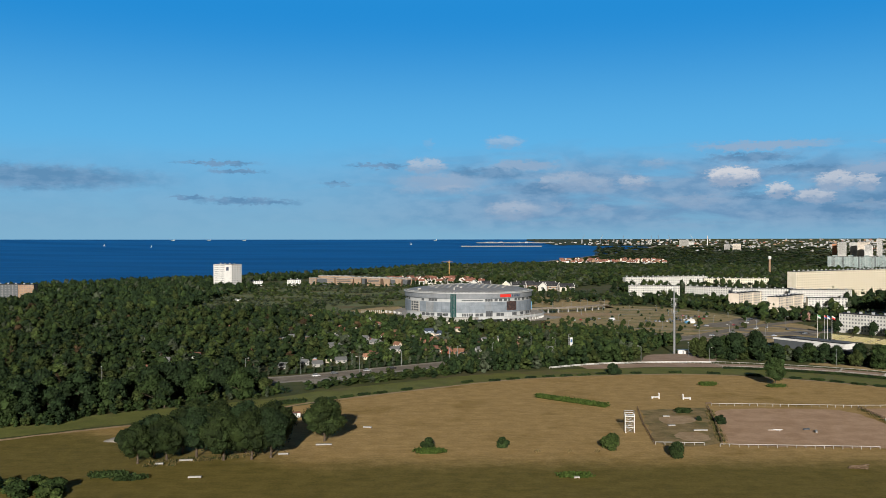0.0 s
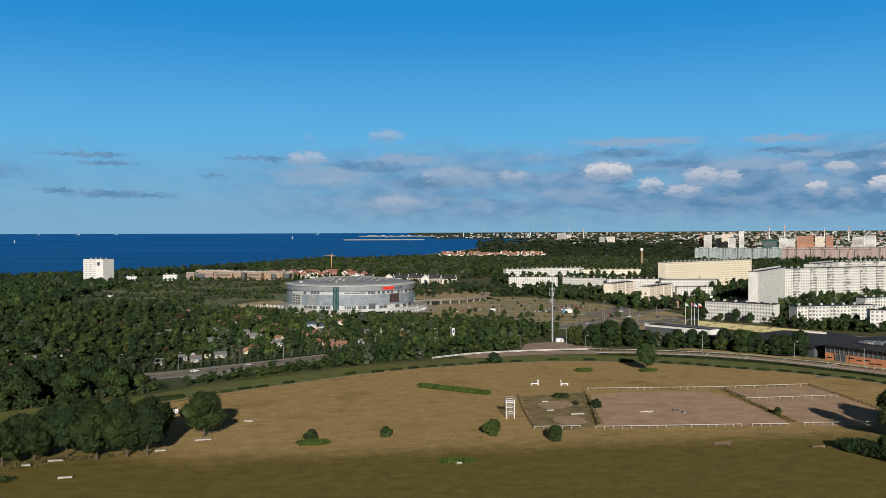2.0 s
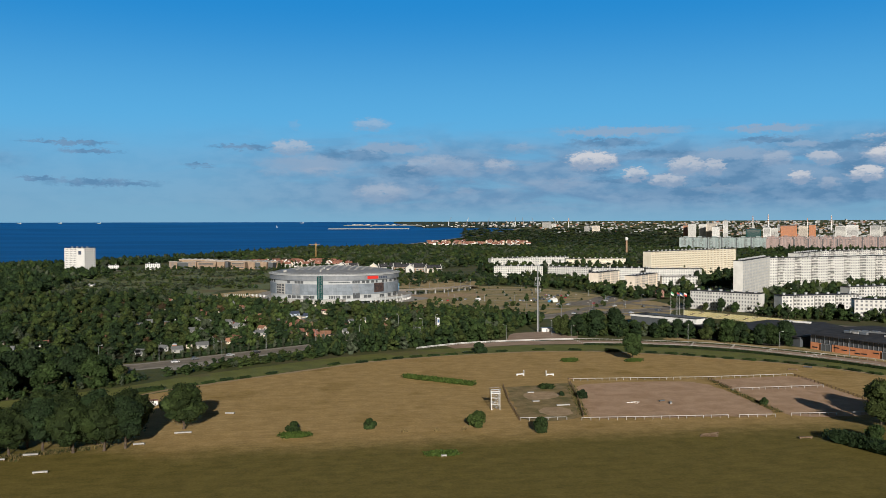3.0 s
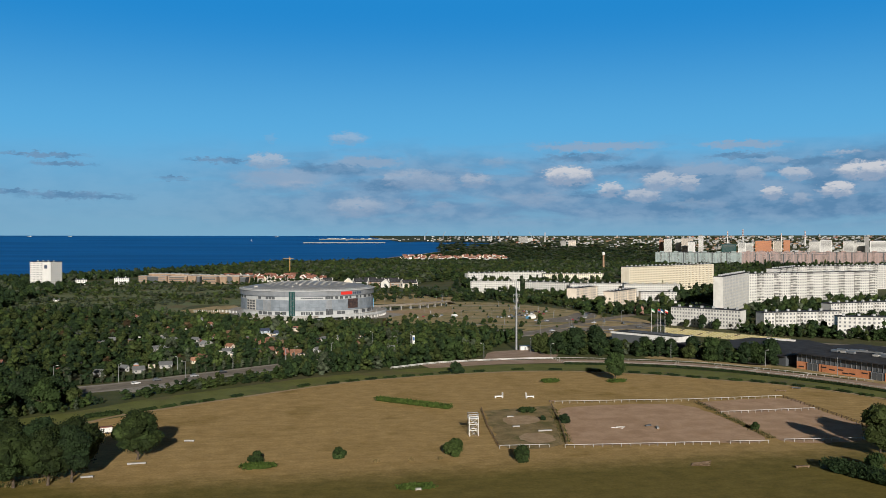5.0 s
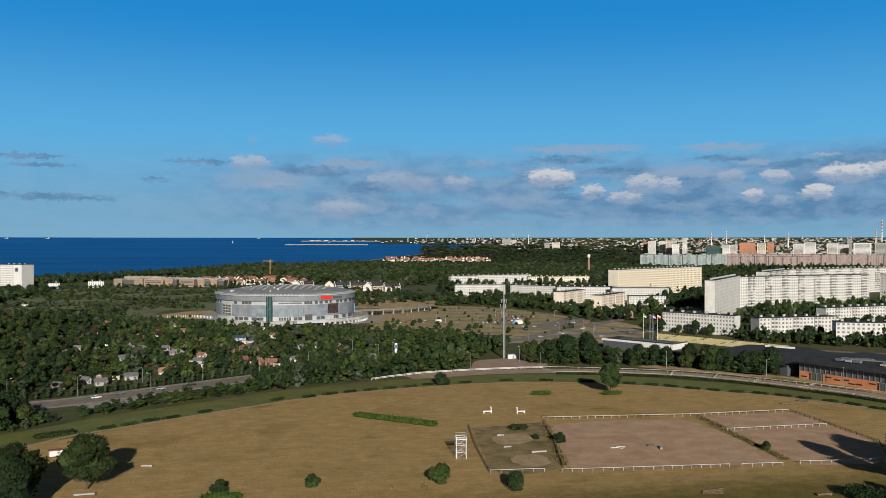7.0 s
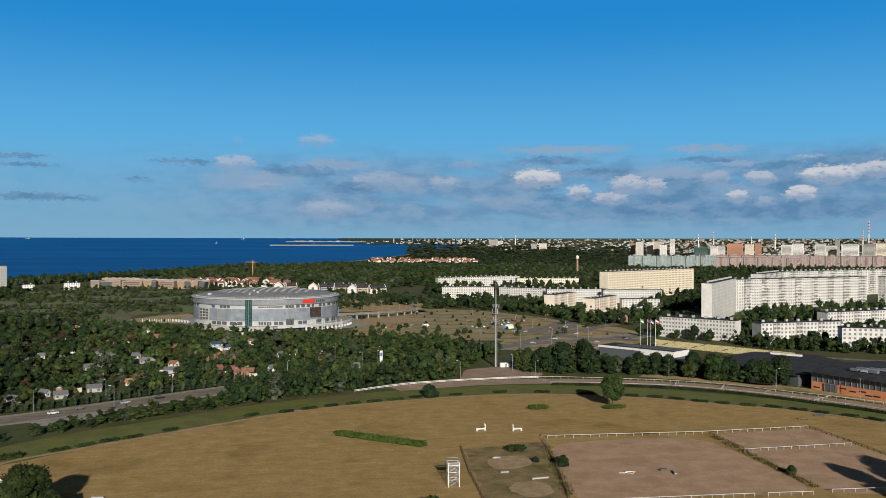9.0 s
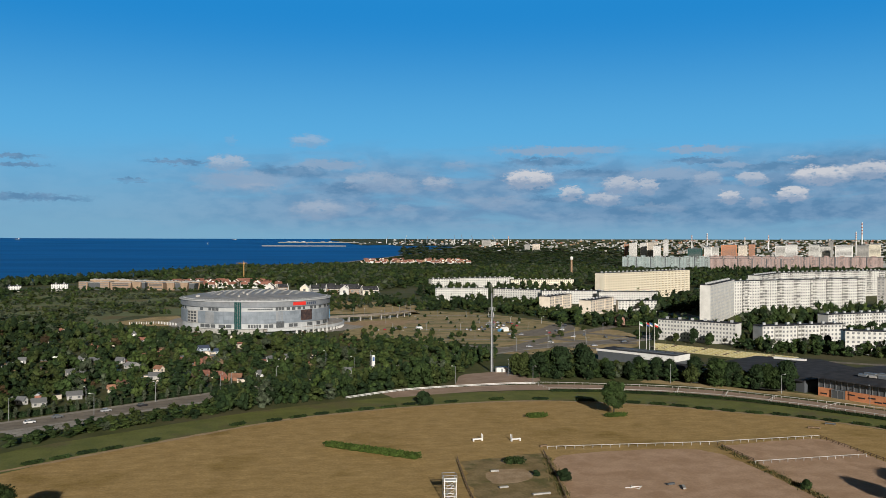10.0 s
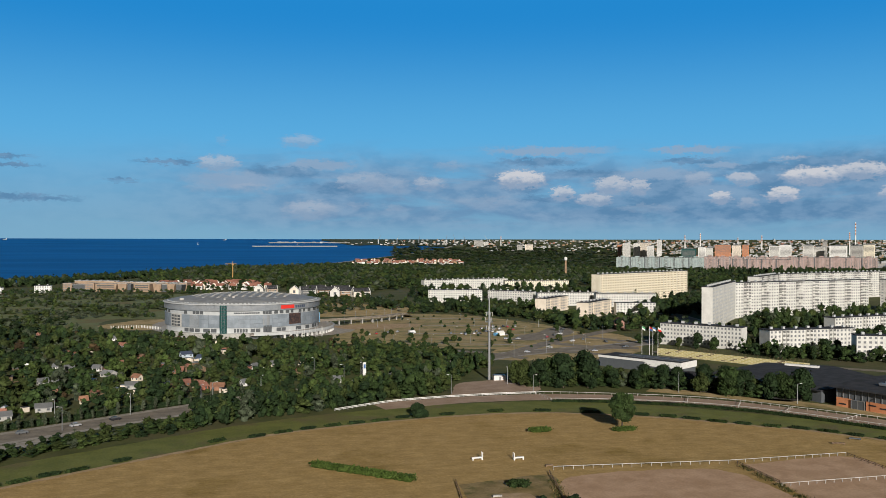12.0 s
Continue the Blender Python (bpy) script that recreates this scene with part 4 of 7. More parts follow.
for k in range(3):
    part("ground_window", arc(AR - 0.98, AR + 0.0, 1.6, 6.8, 14 + 2.1 * k, 15.8 + 2.1 * k, 2), M["glass"], arena, "tall dark entrance glazing")
for first, last in ((-40, -31.2), (13.8, 20)):
    for k in range(int((last - first) / 0.9)):
        part("louvre", arc(AR - 0.1, AR + 0.2, 7.2 if first > 0 else 5.6, 15.0, first + 0.9 * k, first + 0.9 * k + 0.35, 1), M["roofing"], arena)
stair_tower = part("stair_tower", arc(AR - 1.0, AR + 0.9, 0.2, 23.6, -16.2, -11.4, 4), M["greenglass"], arena, "tall green glass stair tower")
for i in range(9):
    part("tower_bar", arc(AR + 0.9, AR + 1.0, 2.2 + 2.45 * i, 2.5 + 2.45 * i, -16.2, -11.4, 4), M["dark"], stair_tower)
for i in range(3):
    part("tower_mullion", arc(AR + 1.0, AR + 1.12, 0.2, 23.6, -15.0 + 1.2 * i, -14.86 + 1.2 * i, 1), M["steel"], stair_tower)
bay_wall = part("glass_bay", arc(AR - 0.9, AR + 0.1, 5.0, 15.4, -61.8, -49.2, 5), M["worn_white"], arena, "pale framed bay of windows")
for j in range(4):
    for k in range(3):
        part("bay_window", arc(AR + 0.1, AR + 0.2, 5.6 + 2.45 * j, 7.3 + 2.45 * j, -61 + 4 * k, -58 + 4 * k, 2), M["glass"], bay_wall)
part("sign", arc(AR + 0.42, AR + 0.7, 19.7, 22.6, 27, 38.2, 6), M["red"], arena, "red sign board")
for k in range(5):
    part("sign_bar", arc(AR + 0.42, AR + 0.6, 20.0, 22.0, 39.4 + 2.1 * k, 40.8 + 2.1 * k, 1), M["slate"], arena, "slate grey bar of lettering")
part("billboard", arc(AR - 0.1, AR + 0.3, 6.8, 15.6, 34, 45, 5), M["poster"], arena, "dark printed billboard")
part("banner", arc(AR + 0.0, AR + 0.4, 4.0, 12.5, 82, 85, 1), M["banner"], arena, "light blue hanging banner")
skylight = Shape().box(-1.5, -0.3, -0.15, 1.5, 0.3, 0.25).mesh("skylight", M["worn_white"])
for i in range(-6, 7):
    for j in range(-5, 6):
        x, y = i * 6.6 + 1.6 * j, j * 8.0 + 4
        r = math.hypot(x, y)
        if r < 44:
            part("skylight", skylight, None, dome, m=pose(x, y, dome_height(r), 0, 0, 32))
for i in range(48):
    h = Shape()
    for ra, rb in ((AR - 3, AR * 0.62), (AR * 0.62, 14)):
        h.tube((ra, 0, dome_height(ra) + 0.05), (rb, 0, dome_height(rb) + 0.05), 0.13, sides=4)
    part("roof_seam", h, M["steel"], dome, m=pose(0, 0, 0, 0, 0, 7.5 * i))
for x, y, w in ((-9, -40, 0.8), (-12, -30, 0.7), (-50, -26, 1.6), (-16, -48, 0.5)):
    part("roof_unit", Shape().box(-w, -1, -0.3, w, 1, 1.3), M["worn_white"], dome, m=pose(x, y, dome_height(math.hypot(x, y)), 0, 0, 20))
plaza = part("plaza", arc(AR - 3, AR + 13, 0.1, 1.0, 4, 104, 40), M["paving"], arena, "raised concrete plaza")
# Dark grey wall behind the columns stands for the shade beneath the plaza.
part("plinth", arc(AR + 6, AR + 8, -3.2, 0.1, 4, 104, 40), M["dark_grey"], plaza, "plinth wall coloured dark as shade under the plaza")
part("footing", arc(AR - 3, AR + 3.5, -3.2, 1.0, -256, 4, 80), M["concrete"], arena, "grey concrete footing")
part("parapet", arc(AR + 12.5, AR + 13.2, 0.0, 2.3, 6, 100, 40), M["drum"], plaza, "white ramp parapet")
for i in range(18):
    part("column", arc(AR + 11.6, AR + 12.8, -3.0, 0.1, 24 + 4.2 * i, 25 + 4.2 * i, 1), M["white"], plaza)
for i in range(12):
    part("inner_column", arc(AR + 8.4, AR + 9.2, -3.0, 0.1, 30 + 5.2 * i, 31 + 5.2 * i, 1), M["worn_white"], plaza)

# ---- blocks of flats ----
def block(name, label, p0, p1, deep, tall, floors, bays, wall, roof="bitumen", loggias=True, end=None, group="blocks of flats", floor0=1.0, category="block of flats", z=None, single=False, pane="mid_glass", period=6, cols=(3, 4), plain_from=999):
    """A slab of flats. p0 to p1: the foot of the front, seen from outside with p0 on the left."""
    a, b = Vector(p0), Vector(p1)
    wide = (b - a).length
    turn = math.degrees(math.atan2(b.y - a.y, b.x - a.x))
    base = rise(*a) if z is None else z
    ob = thing(name, label, category, pose(a.x, a.y, base, 0, 0, turn), group)
    part("wall", Shape().box(0, 0, -1, wide, deep, tall), M[wall], ob)
    cap = part("roof", Shape().box(-0.25, -0.25, tall, wide + 0.25, deep + 0.25, tall + 0.5), M[roof], ob)
    storey = (tall - floor0) / floors
    bay = wide / bays
    one, wins, balc, back, side = Shape(), Shape(), Shape(), Shape(), Shape()
    one.box(0.25 * bay, -0.06, 0.95, 0.72 * bay, 0.0, 2.35)
    glazing = one.mesh("window", M[pane])
    porch = Shape().box(0.06 * bay, -1.0, 0.15, 0.97 * bay, -0.06, 0.3).box(0.06 * bay, -1.0, 0.3, 0.97 * bay, -0.9, 1.25).box(0.06 * bay, -0.9, 0.3, 0.12 * bay, -0.06, 2.5).mesh("balcony", M[wall])
    if single and loggias:
        for f in range(floors):
            for i in range(bays):
                if i % period in cols:
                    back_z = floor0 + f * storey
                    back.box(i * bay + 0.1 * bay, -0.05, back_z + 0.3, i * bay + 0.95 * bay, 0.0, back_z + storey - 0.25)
    for f in range(floors):
        z = floor0 + f * storey
        for i in range(bays):
            x = i * bay
            if i >= plain_from:
                continue
            if loggias and single and i % period in cols:
                part("balcony", porch, None, ob, m=pose(x, 0, z))
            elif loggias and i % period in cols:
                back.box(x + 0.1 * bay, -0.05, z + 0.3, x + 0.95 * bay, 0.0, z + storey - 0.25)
                balc.box(x + 0.06 * bay, -1.0, z + 0.15, x + 0.97 * bay, -0.06, z + 0.3)
                if random.random() < 0.93:
                    balc.box(x + 0.06 * bay, -1.0, z + 0.3, x + 0.97 * bay, -0.9, z + random.choice((1.1, 1.25, 1.25, 2.3)))
            elif single:
                part("window", glazing, None, ob, m=pose(x, 0, z))
            else:
                wins.box(x + 0.27 * bay, -0.06, z + 0.95, x + 0.72 * bay, 0.0, z + 2.3)
        for j in range(end or 0):
            y = deep * (j + 0.5) / end
            side.box(wide, y - 0.7, z + 0.95, wide + 0.06, y + 0.7, z + 2.35)
    # Loggia backs are flat sheets with the recess shade put in as dark grey.
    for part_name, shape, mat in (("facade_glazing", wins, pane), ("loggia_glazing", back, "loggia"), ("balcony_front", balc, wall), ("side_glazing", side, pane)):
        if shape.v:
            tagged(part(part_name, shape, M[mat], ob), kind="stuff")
    for i in range(int(wide // 12)):
        part("wall_joint", Shape().box(12 * (i + 1) - 0.12, -0.03, 0, 12 * (i + 1) + 0.12, 0.0, tall), M["concrete"], ob)
    huts = max(2, int(wide / 9))
    hut = Shape().box(-0.9, -0.8, 0, 0.9, 0.8, 1.4).box(-1.05, -0.95, 1.4, 1.05, 0.95, 1.55).mesh("roof_hut", M["drum"])
    for i in range(huts):
        part("roof_hut", hut, None, cap, m=pose(wide * (i + 0.5) / huts, deep * 0.5, tall + 0.5))
    return ob


TALL = "white eleven-storey slab block of flats with loggias"
block("apartment_block", "white eleven-storey slab block of flats with a plain gable", (418, 777), (500, 872), 9, 35.5, 11, 18, "render", loggias=False, single=True, pane="pale_glass")
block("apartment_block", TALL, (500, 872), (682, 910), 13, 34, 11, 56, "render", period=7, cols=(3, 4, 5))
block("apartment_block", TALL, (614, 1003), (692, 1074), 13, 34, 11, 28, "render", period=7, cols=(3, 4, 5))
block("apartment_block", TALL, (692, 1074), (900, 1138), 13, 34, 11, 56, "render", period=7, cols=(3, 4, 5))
block("apartment_block", "cream eleven-storey slab block of flats with many windows", (458, 1090), (634, 1198), 13, 34.6, 11, 56, "cream", loggias=False, pane="tan_glass")
LOW = "white five-storey block of flats with small windows"
block("apartment_block", LOW, (326, 694), (362, 648), 11, 15, 5, 24, "render", single=True, loggias=False)
block("apartment_block", LOW, (370, 628), (437, 630), 11, 15, 5, 22, "render", single=True)
block("apartment_block", LOW, (404, 588), (470, 560), 11, 15, 5, 22, "render", single=True, loggias=False)
block("apartment_block", LOW, (478, 702), (560, 716), 11, 15, 5, 26, "render", single=True)
SAL = "pale salmon five-storey block of flats with balconies"
block("apartment_block", SAL, (342, 966), (384, 1010), 12, 15, 5, 16, "salmon", single=True, group="low blocks")
block("apartment_block", SAL, (360, 900), (406, 948), 12, 15, 5, 16, "salmon", single=True, group="low blocks")
block("apartment_block", LOW, (262, 1152), (326, 1140), 11, 15, 5, 22, "render", loggias=False, single=True)
block("apartment_block", LOW, (330, 1130), (372, 1090), 11, 15, 5, 18, "render", loggias=False, single=True)
block("apartment_block", LOW, (372, 1072), (445, 1060), 11, 15, 5, 24, "render", loggias=False, single=True)
block("apartment_block", LOW, (430, 1040), (498, 1028), 11, 15, 5, 24, "render", loggias=False, single=True)
block("apartment_block", LOW, (405, 934), (444, 926), 11, 12, 4, 12, "render", loggias=False, single=True)
block("apartment_block", LOW, (318, 1420), (364, 1430), 11, 15, 5, 16, "render", loggias=False)
block("apartment_block", LOW, (366, 1440), (464, 1460), 11, 15, 5, 30, "render", loggias=False)
block("apartment_block", "cream five-storey block of flats with small windows", (440, 1400), (540, 1390), 11, 14, 5, 30, "cream", loggias=False)
hotel = block("hotel_tower", "white square hotel tower with rows of windows beside the sea", (-341, 1394), (-308, 1374), 22, 37.5, 11, 15, "white", loggias=False, group="", category="hotel", end=6, pane="mid_glass", plain_from=9)
part("glazed_panel", Shape().box(27, -0.12, 28, 32.5, -0.07, 33.5), M["slate"], hotel, "dark blue glazed panel")

# ---- mast ----
mast = thing("radio_mast", "tall slim grey mast with antenna rings near the track", "mast", pose(158, 565, 0))
part("pole", Shape().tube((0, 0, 0), (0, 0, 36), 0.68, 0.48, 12), M["steel"], mast)
part("upper_pole", Shape().tube((0, 0, 36), (0, 0, 44), 0.42, 0.3, 10).tube((0, 0, 44), (0, 0, 50), 0.12, 0.08, 6), M["steel"], mast)
for z in (26.0, 30.5):
    part("platform", Shape().lathe([(0.8, z), (2.0, z), (2.0, z + 0.25), (0.8, z + 0.25)], 16).lathe([(1.95, z + 1.2), (2.05, z + 1.2), (2.05, z + 1.35), (1.95, z + 1.35)], 16), M["steel"], mast, "round antenna platform")
for i in range(9):
    a = 6.283 * i / 9
    part("antenna", Shape().box(-0.1, -0.14, 0, 0.12, 0.14, 2.2), M["worn_white"], mast, m=pose(1.9 * math.cos(a), 1.9 * math.sin(a), (26.3, 30.8, 33.8)[i % 3], 0, 0, math.degrees(a)))
part("beacon_arm", Shape().tube((-2.2, 0, 35.6), (2.2, 0, 35.6), 0.1, sides=5).tube((0, 0, 34.5), (0, 0, 36), 1.0, 1.0, 10), M["steel"], mast)
part("ladder", Shape().tube((0.9, -0.3, 0), (0.7, -0.3, 35), 0.06, sides=4).tube((0.9, 0.3, 0), (0.7, 0.3, 35), 0.06, sides=4), M["steel"], mast)
cabin = thing("equipment_cabin", "white equipment cabin at the foot of the mast", "cabin", pose(163, 563, 0))
part("body", Shape().box(-3.2, -1.5, 0, 3.2, 1.5, 2.6), M["white"], cabin)
part("roof", Shape().box(-3.4, -1.7, 2.6, 3.4, 1.7, 2.8), M["steel"], cabin)
part("door", Shape().box(-0.5, -1.56, 0.05, 0.5, -1.5, 2.1), M["steel"], cabin)
flat("ground_mast_yard", ragged_patch([(126, 524), (130, 534), (138, 555), (152, 562), (166, 562), (176, 545), (171, 526), (150, 523)], 0.13), M["dirt"], "bare reddish yard round the mast", "yard")


# ---- hedges and bushes ----
def hedge_mesh(seed, long, wide, tall, mat, leaves, leaf=0.22):
    r = np.random.default_rng(seed)
    lobes = max(3, int(long / (wide * 0.5)))
    V, T, count = [], [], 0
    bv, bf = BALLS[2]
    for i in range(lobes):
        x = -long / 2 + long * (i + 0.5) / lobes
        sx, sy, sz = wide * r.uniform(0.42, 0.6), wide * r.uniform(0.42, 0.55), tall * r.uniform(0.5, 0.62)
        V.append(bv * (1 + 0.1 * r.standard_normal(len(bv))[:, None]) * (sx, sy, sz) + (x, r.uniform(-0.1, 0.1) * wide, tall * 0.42))
        T.append(bf + count)
        count += len(bv)
    d = r.standard_normal((leaves, 3))
    d[:, 2] = abs(d[:, 2])
    d /= np.linalg.norm(d, axis=1)[:, None]
    p = d * (wide * 0.55, wide * 0.55, tall * 0.6) + np.stack([r.uniform(-0.5, 0.5, leaves) * long, np.zeros(leaves), np.full(leaves, tall * 0.42)], 1)
    e1 = r.standard_normal((leaves, 3)) * leaf
    e2 = r.standard_normal((leaves, 3)) * leaf
    V.append(np.stack([p - e1, p + e2, p + e1], 1).reshape(-1, 3))
    T.append(count + 3 * np.arange(leaves)[:, None] + (0, 1, 2))
    return mesh_of_triangles("hedge", np.concatenate(V), np.concatenate(T), [M[mat]])


def weed_mesh(seed, long):
    """Loose blades along a line."""
    r = np.random.default_rng(seed)
    c = int(long * 40)
    x = r.uniform(-0.5, 0.5, c) * long
    keep = np.array([noise.noise((t * 0.25, seed * 1.0, 0.0)) for t in x]) > -0.18
    x = x[keep]
    c = len(x)
    p = np.stack([x, r.normal(0, 0.9, c), np.zeros(c)], 1)
    side = np.stack([r.uniform(-0.16, 0.16, c), r.uniform(-0.16, 0.16, c), np.zeros(c)], 1)
    tip = np.stack([r.uniform(-0.4, 0.4, c), r.uniform(-0.4, 0.4, c), r.uniform(0.25, 0.95, c)], 1)
    v = np.stack([p - side, p + side, p + tip], 1).reshape(-1, 3)
    return mesh_of_triangles("weeds", v, 3 * np.arange(c)[:, None] + (0, 1, 2), [M["leaf_olive"], M["straw"]], r.integers(0, 2, c))


HEDGE_MESHES = [hedge_mesh(300 + i, 7.4 + 0.5 * i, 1.9, 1.1, ("leaf_dark", "leaf")[i % 2], 620) for i in range(4)]
SHORT_HEDGES = [hedge_mesh(310 + i, 5.0 + 0.5 * i, 1.9, 1.0, ("leaf_dark", "leaf")[i % 2], 460) for i in range(4)]
low_hedges = [(114, 482), (136, 484), (156, 480), (175, 471.5), (194, 462), (203, 456), (210, 449.4), (217.6, 441.6), (225.3, 435), (233.5, 428), (242, 422), (249, 414.4), (254.6, 406.3), (261.5, 397.3),
              (266.4, 388.4), (270.4, 378), (275, 366), (-38.5, 410.7), (-31, 417), (-23.6, 421), (-11, 431), (19.5, 453), (34, 457.6), (44, 462.7), (54, 467), (64, 470), (74, 473), (84, 475.6), (94.4, 480), (-46, 405.6)]
edge_line = resample(EDGE, 2.0)
for i, (x, y) in enumerate(low_hedges):
    k = min(range(1, len(edge_line) - 1), key=lambda j: (edge_line[j] - Vector((x, y))).length)
    d = edge_line[k + 1] - edge_line[k - 1]
    ob = new("low_hedge", SHORT_HEDGES[i % 4])
    ob.matrix_basis = pose(x * 0.993, y * 0.993, 0, 0, 0, math.degrees(math.atan2(d.y, d.x)))
    tagged(ob, "low clipped green hedge between meadow and turf course", "hedge", "hedges along the course")


def hedge(x, y, turn, long, wide, tall, mat, leaves, label, seed):
    ob = new("hedge", hedge_mesh(seed, long, wide, tall, mat, leaves, 0.3))
    ob.matrix_basis = pose(x, y, 0, 0, 0, turn)
    return tagged(ob, label, "hedge")


hedge(63.5, 393.5, -42.5, 36, 3.8, 1.9, "hedge", 2600, "long rounded green hedge across the meadow", 320)
hedge(-62, 393, 28, 13, 2.8, 1.6, "leaf", 900, "long dark hedge beside the turf course", 321)
hedge(139.5, 438, 0, 6.4, 4.0, 1.8, "hedge", 700, "low rounded green hedge on the meadow", 322)
hedge(172, 432.5, 0, 7.5, 3.4, 1.4, "hedge", 700, "low green hedge at the foot of a tree", 323)
hedge(0, 299.5, 0, 7.4, 4.2, 1.6, "hedge", 800, "low bright green hedge on the meadow", 324)
hedge(44.5, 269, 0, 7.6, 4.6, 0.9, "hedge", 800, "flat bright green patch of scrub", 325)
hedge(106.7, 368, -8, 4.6, 3.0, 2.0, "leaf", 700, "rounded green hedge in the paddock", 326)
hedge(178, 249, -74, 32, 7.0, 3.6, "leaf_dark", 3600, "tall dense green hedge on the mown grass", 327)
hedge(-99, 271, 14, 8, 4.0, 1.6, "leaf", 700, "green scrub beside the tree clump", 329)
hedge(-91, 267.5, 14, 8, 3.5, 1.4, "leaf", 600, "green scrub beside the tree clump", 331)
for x, y, long, s in ((-76, 292, 30, 350), (-80, 290, 24, 351), (-70, 295, 26, 352), (-88, 284, 12, 353)):
    ob = new("weed_strip", weed_mesh(s, long))
    ob.matrix_basis = pose(x, y, 0, 0, 0, 12)
    tagged(ob, "dry tall grass and weeds under the tree clump", "weeds", kind="stuff")
for x, y, k, s, label in ((-0.6, 305, "bush_a", 0.95, "dark bush behind a low hedge"), (25.6, 307, "bush_a", 0.88, "small round green bush on the meadow"), (62.6, 304, "bush_b", 1.5, "round bright green bush on the meadow"),
                          (83, 292, "bush_a", 1.22, "round green bush on the meadow"), (115, 345, "bush_dark", 0.85, "grey-green bush beside the sand arena"), (108.5, 352, "bush_dark", 0.45, "small brownish bush in the paddock"),
                          (180.7, 320, "bush_a", 0.7, "small green bush between the sand arenas"), (100, 476, "bush_dark", 1.4, "large dark bush beside the turf course"), (186, 260, "bush_a", 1.3, "green bush at the end of the tall hedge"),
                          (-121, 256, "bush_b", 0.95, "broad green bush in a thicket on the meadow"), (-113.5, 257, "bush_b", 1.1, "broad green bush in a thicket on the meadow"), (-116, 250, "bush_a", 1.1, "broad green bush in a thicket on the meadow"), (-108, 255, "bush_a", 0.95, "broad green bush in a thicket on the meadow"), (-107, 248, "bush_b", 1.0, "broad green bush in a thicket on the meadow"), (-128, 258, "bush_dark", 1.0, "dark bush beside the thicket")):
    tree(k, x, y, label, s, x * 7, "bush", "bush", flat_scale=1.45 if x < -100 else 1.0)
for x, y in ((36.8, 299.6), (48, 299.4), (57.5, 299.3)):
    ob = new("grass_tuft", hedge_mesh(int(x), 1.4, 0.8, 0.8, "straw", 160, 0.25))
    ob.matrix_basis = pose(x, y, 0, 0, 0, x)
    tagged(ob, "dry yellow tuft of tall grass on the meadow", "grass tuft", "dry tufts")

# trees in a row behind the dirt track
for i, (x, y) in enumerate([(176, 537), (182, 541), (187, 533), (194, 538), (199, 530), (206, 533), (211, 526), (217, 530), (221, 521), (229, 524), (234, 517), (171, 545), (203, 545), (217, 540), (232, 534),
                            (246, 503), (250, 506), (255, 493), (261, 489), (265, 492), (270, 482), (276, 479), (281, 474), (286, 478), (243, 520), (179, 546), (190, 546), (196, 549), (208, 540), (214, 536), (225, 532), (223, 527), (238, 525), (185, 537), (202, 537), (168, 549), (258, 500)]):
    tree(("row_a", "row_b", "row_a", "row_c")[i % 4], x, y, "leafy tree in a row behind the dirt track", (1.12 if x < 204 else 0.66 if x < 245 else 0.95) + 0.14 * ((i * 7) % 5) / 2.5, 41 * i, group="trees behind the track")
for i, (x, y) in enumerate([(312, 700), (322, 688), (330, 676), (338, 664), (346, 655), (375, 640), (372, 652), (382, 656), (402, 618), (412, 616), (422, 612), (432, 606), (440, 612), (396, 606), (450, 596), (462, 600), (474, 588), (445, 618)]):
    tree(("small_a", "small_b", "small_c", "small_b")[i % 4], x, y, "leafy tree beside the blocks of flats", 0.62 + 0.13 * ((i * 3) % 5) / 2, 53 * i, group="trees by the flats")
for i, (x, y) in enumerate([(152, 742), (166, 752), (140, 775), (150, 800), (160, 770), (186, 742), (176, 728), (205, 715), (222, 722), (240, 776), (210, 790), (128, 812), (130, 795), (118, 775), (288, 800), (298, 770), (230, 745), (262, 728)]):
    tree(("small_a", "small_c")[i % 2], x, y, "small leafy tree on the parking meadow", 0.36 + 0.1 * ((i * 3) % 4) / 2, 77 * i, group="trees on the parking meadow", flat_scale=1.1)
pylon = thing("sign_pylon", "slim white sign pylon with a blue mark beside the road", "sign", pose(96, 593, 0, 0, 0, 10))
part("board", Shape().box(-0.8, -0.2, 0, 0.8, 0.2, 7.5), M["white"], pylon)
part("mark", Shape().box(-0.6, -0.26, 4.2, 0.6, -0.2, 6.4), M["blue"], pylon)
tree("fir", 80, 596, "silvery fir among the gardens", 1.15)
tree("fir", 38, 838, "slim tree in front of the arena", 0.8)
tree("fir", 22, 836, "slim tree in front of the arena", 0.75)
woods("yard_trees", scatter([(392, 690), (450, 700), (480, 722), (570, 735), (690, 830), (690, 893), (560, 862), (508, 852), (430, 765), (398, 745)], 11.0, rng, (4, 7), lambda x, y: True, 1.0, (8, 15)), "dense green trees in front of the tall block", "trees", (4, 4, 2, 0.6, 0.5, 0), 12)
woods("yard_trees", scatter([(300, 800), (335, 780), (395, 760), (405, 800), (400, 880), (345, 890), (310, 880)], 12.0, rng, (4, 7)), "dense green trees between the blocks", "trees", (4, 4, 2, 0.6, 0.5, 0), 13)
woods("yard_trees", scatter([(410, 905), (490, 890), (600, 985), (640, 1100), (640, 1185), (520, 1070), (450, 1000)], 13.0, rng, (5, 7.5)), "dark trees between cream block and white block", "trees", (3, 5, 1, 0.3, 0.5, 0), 14)
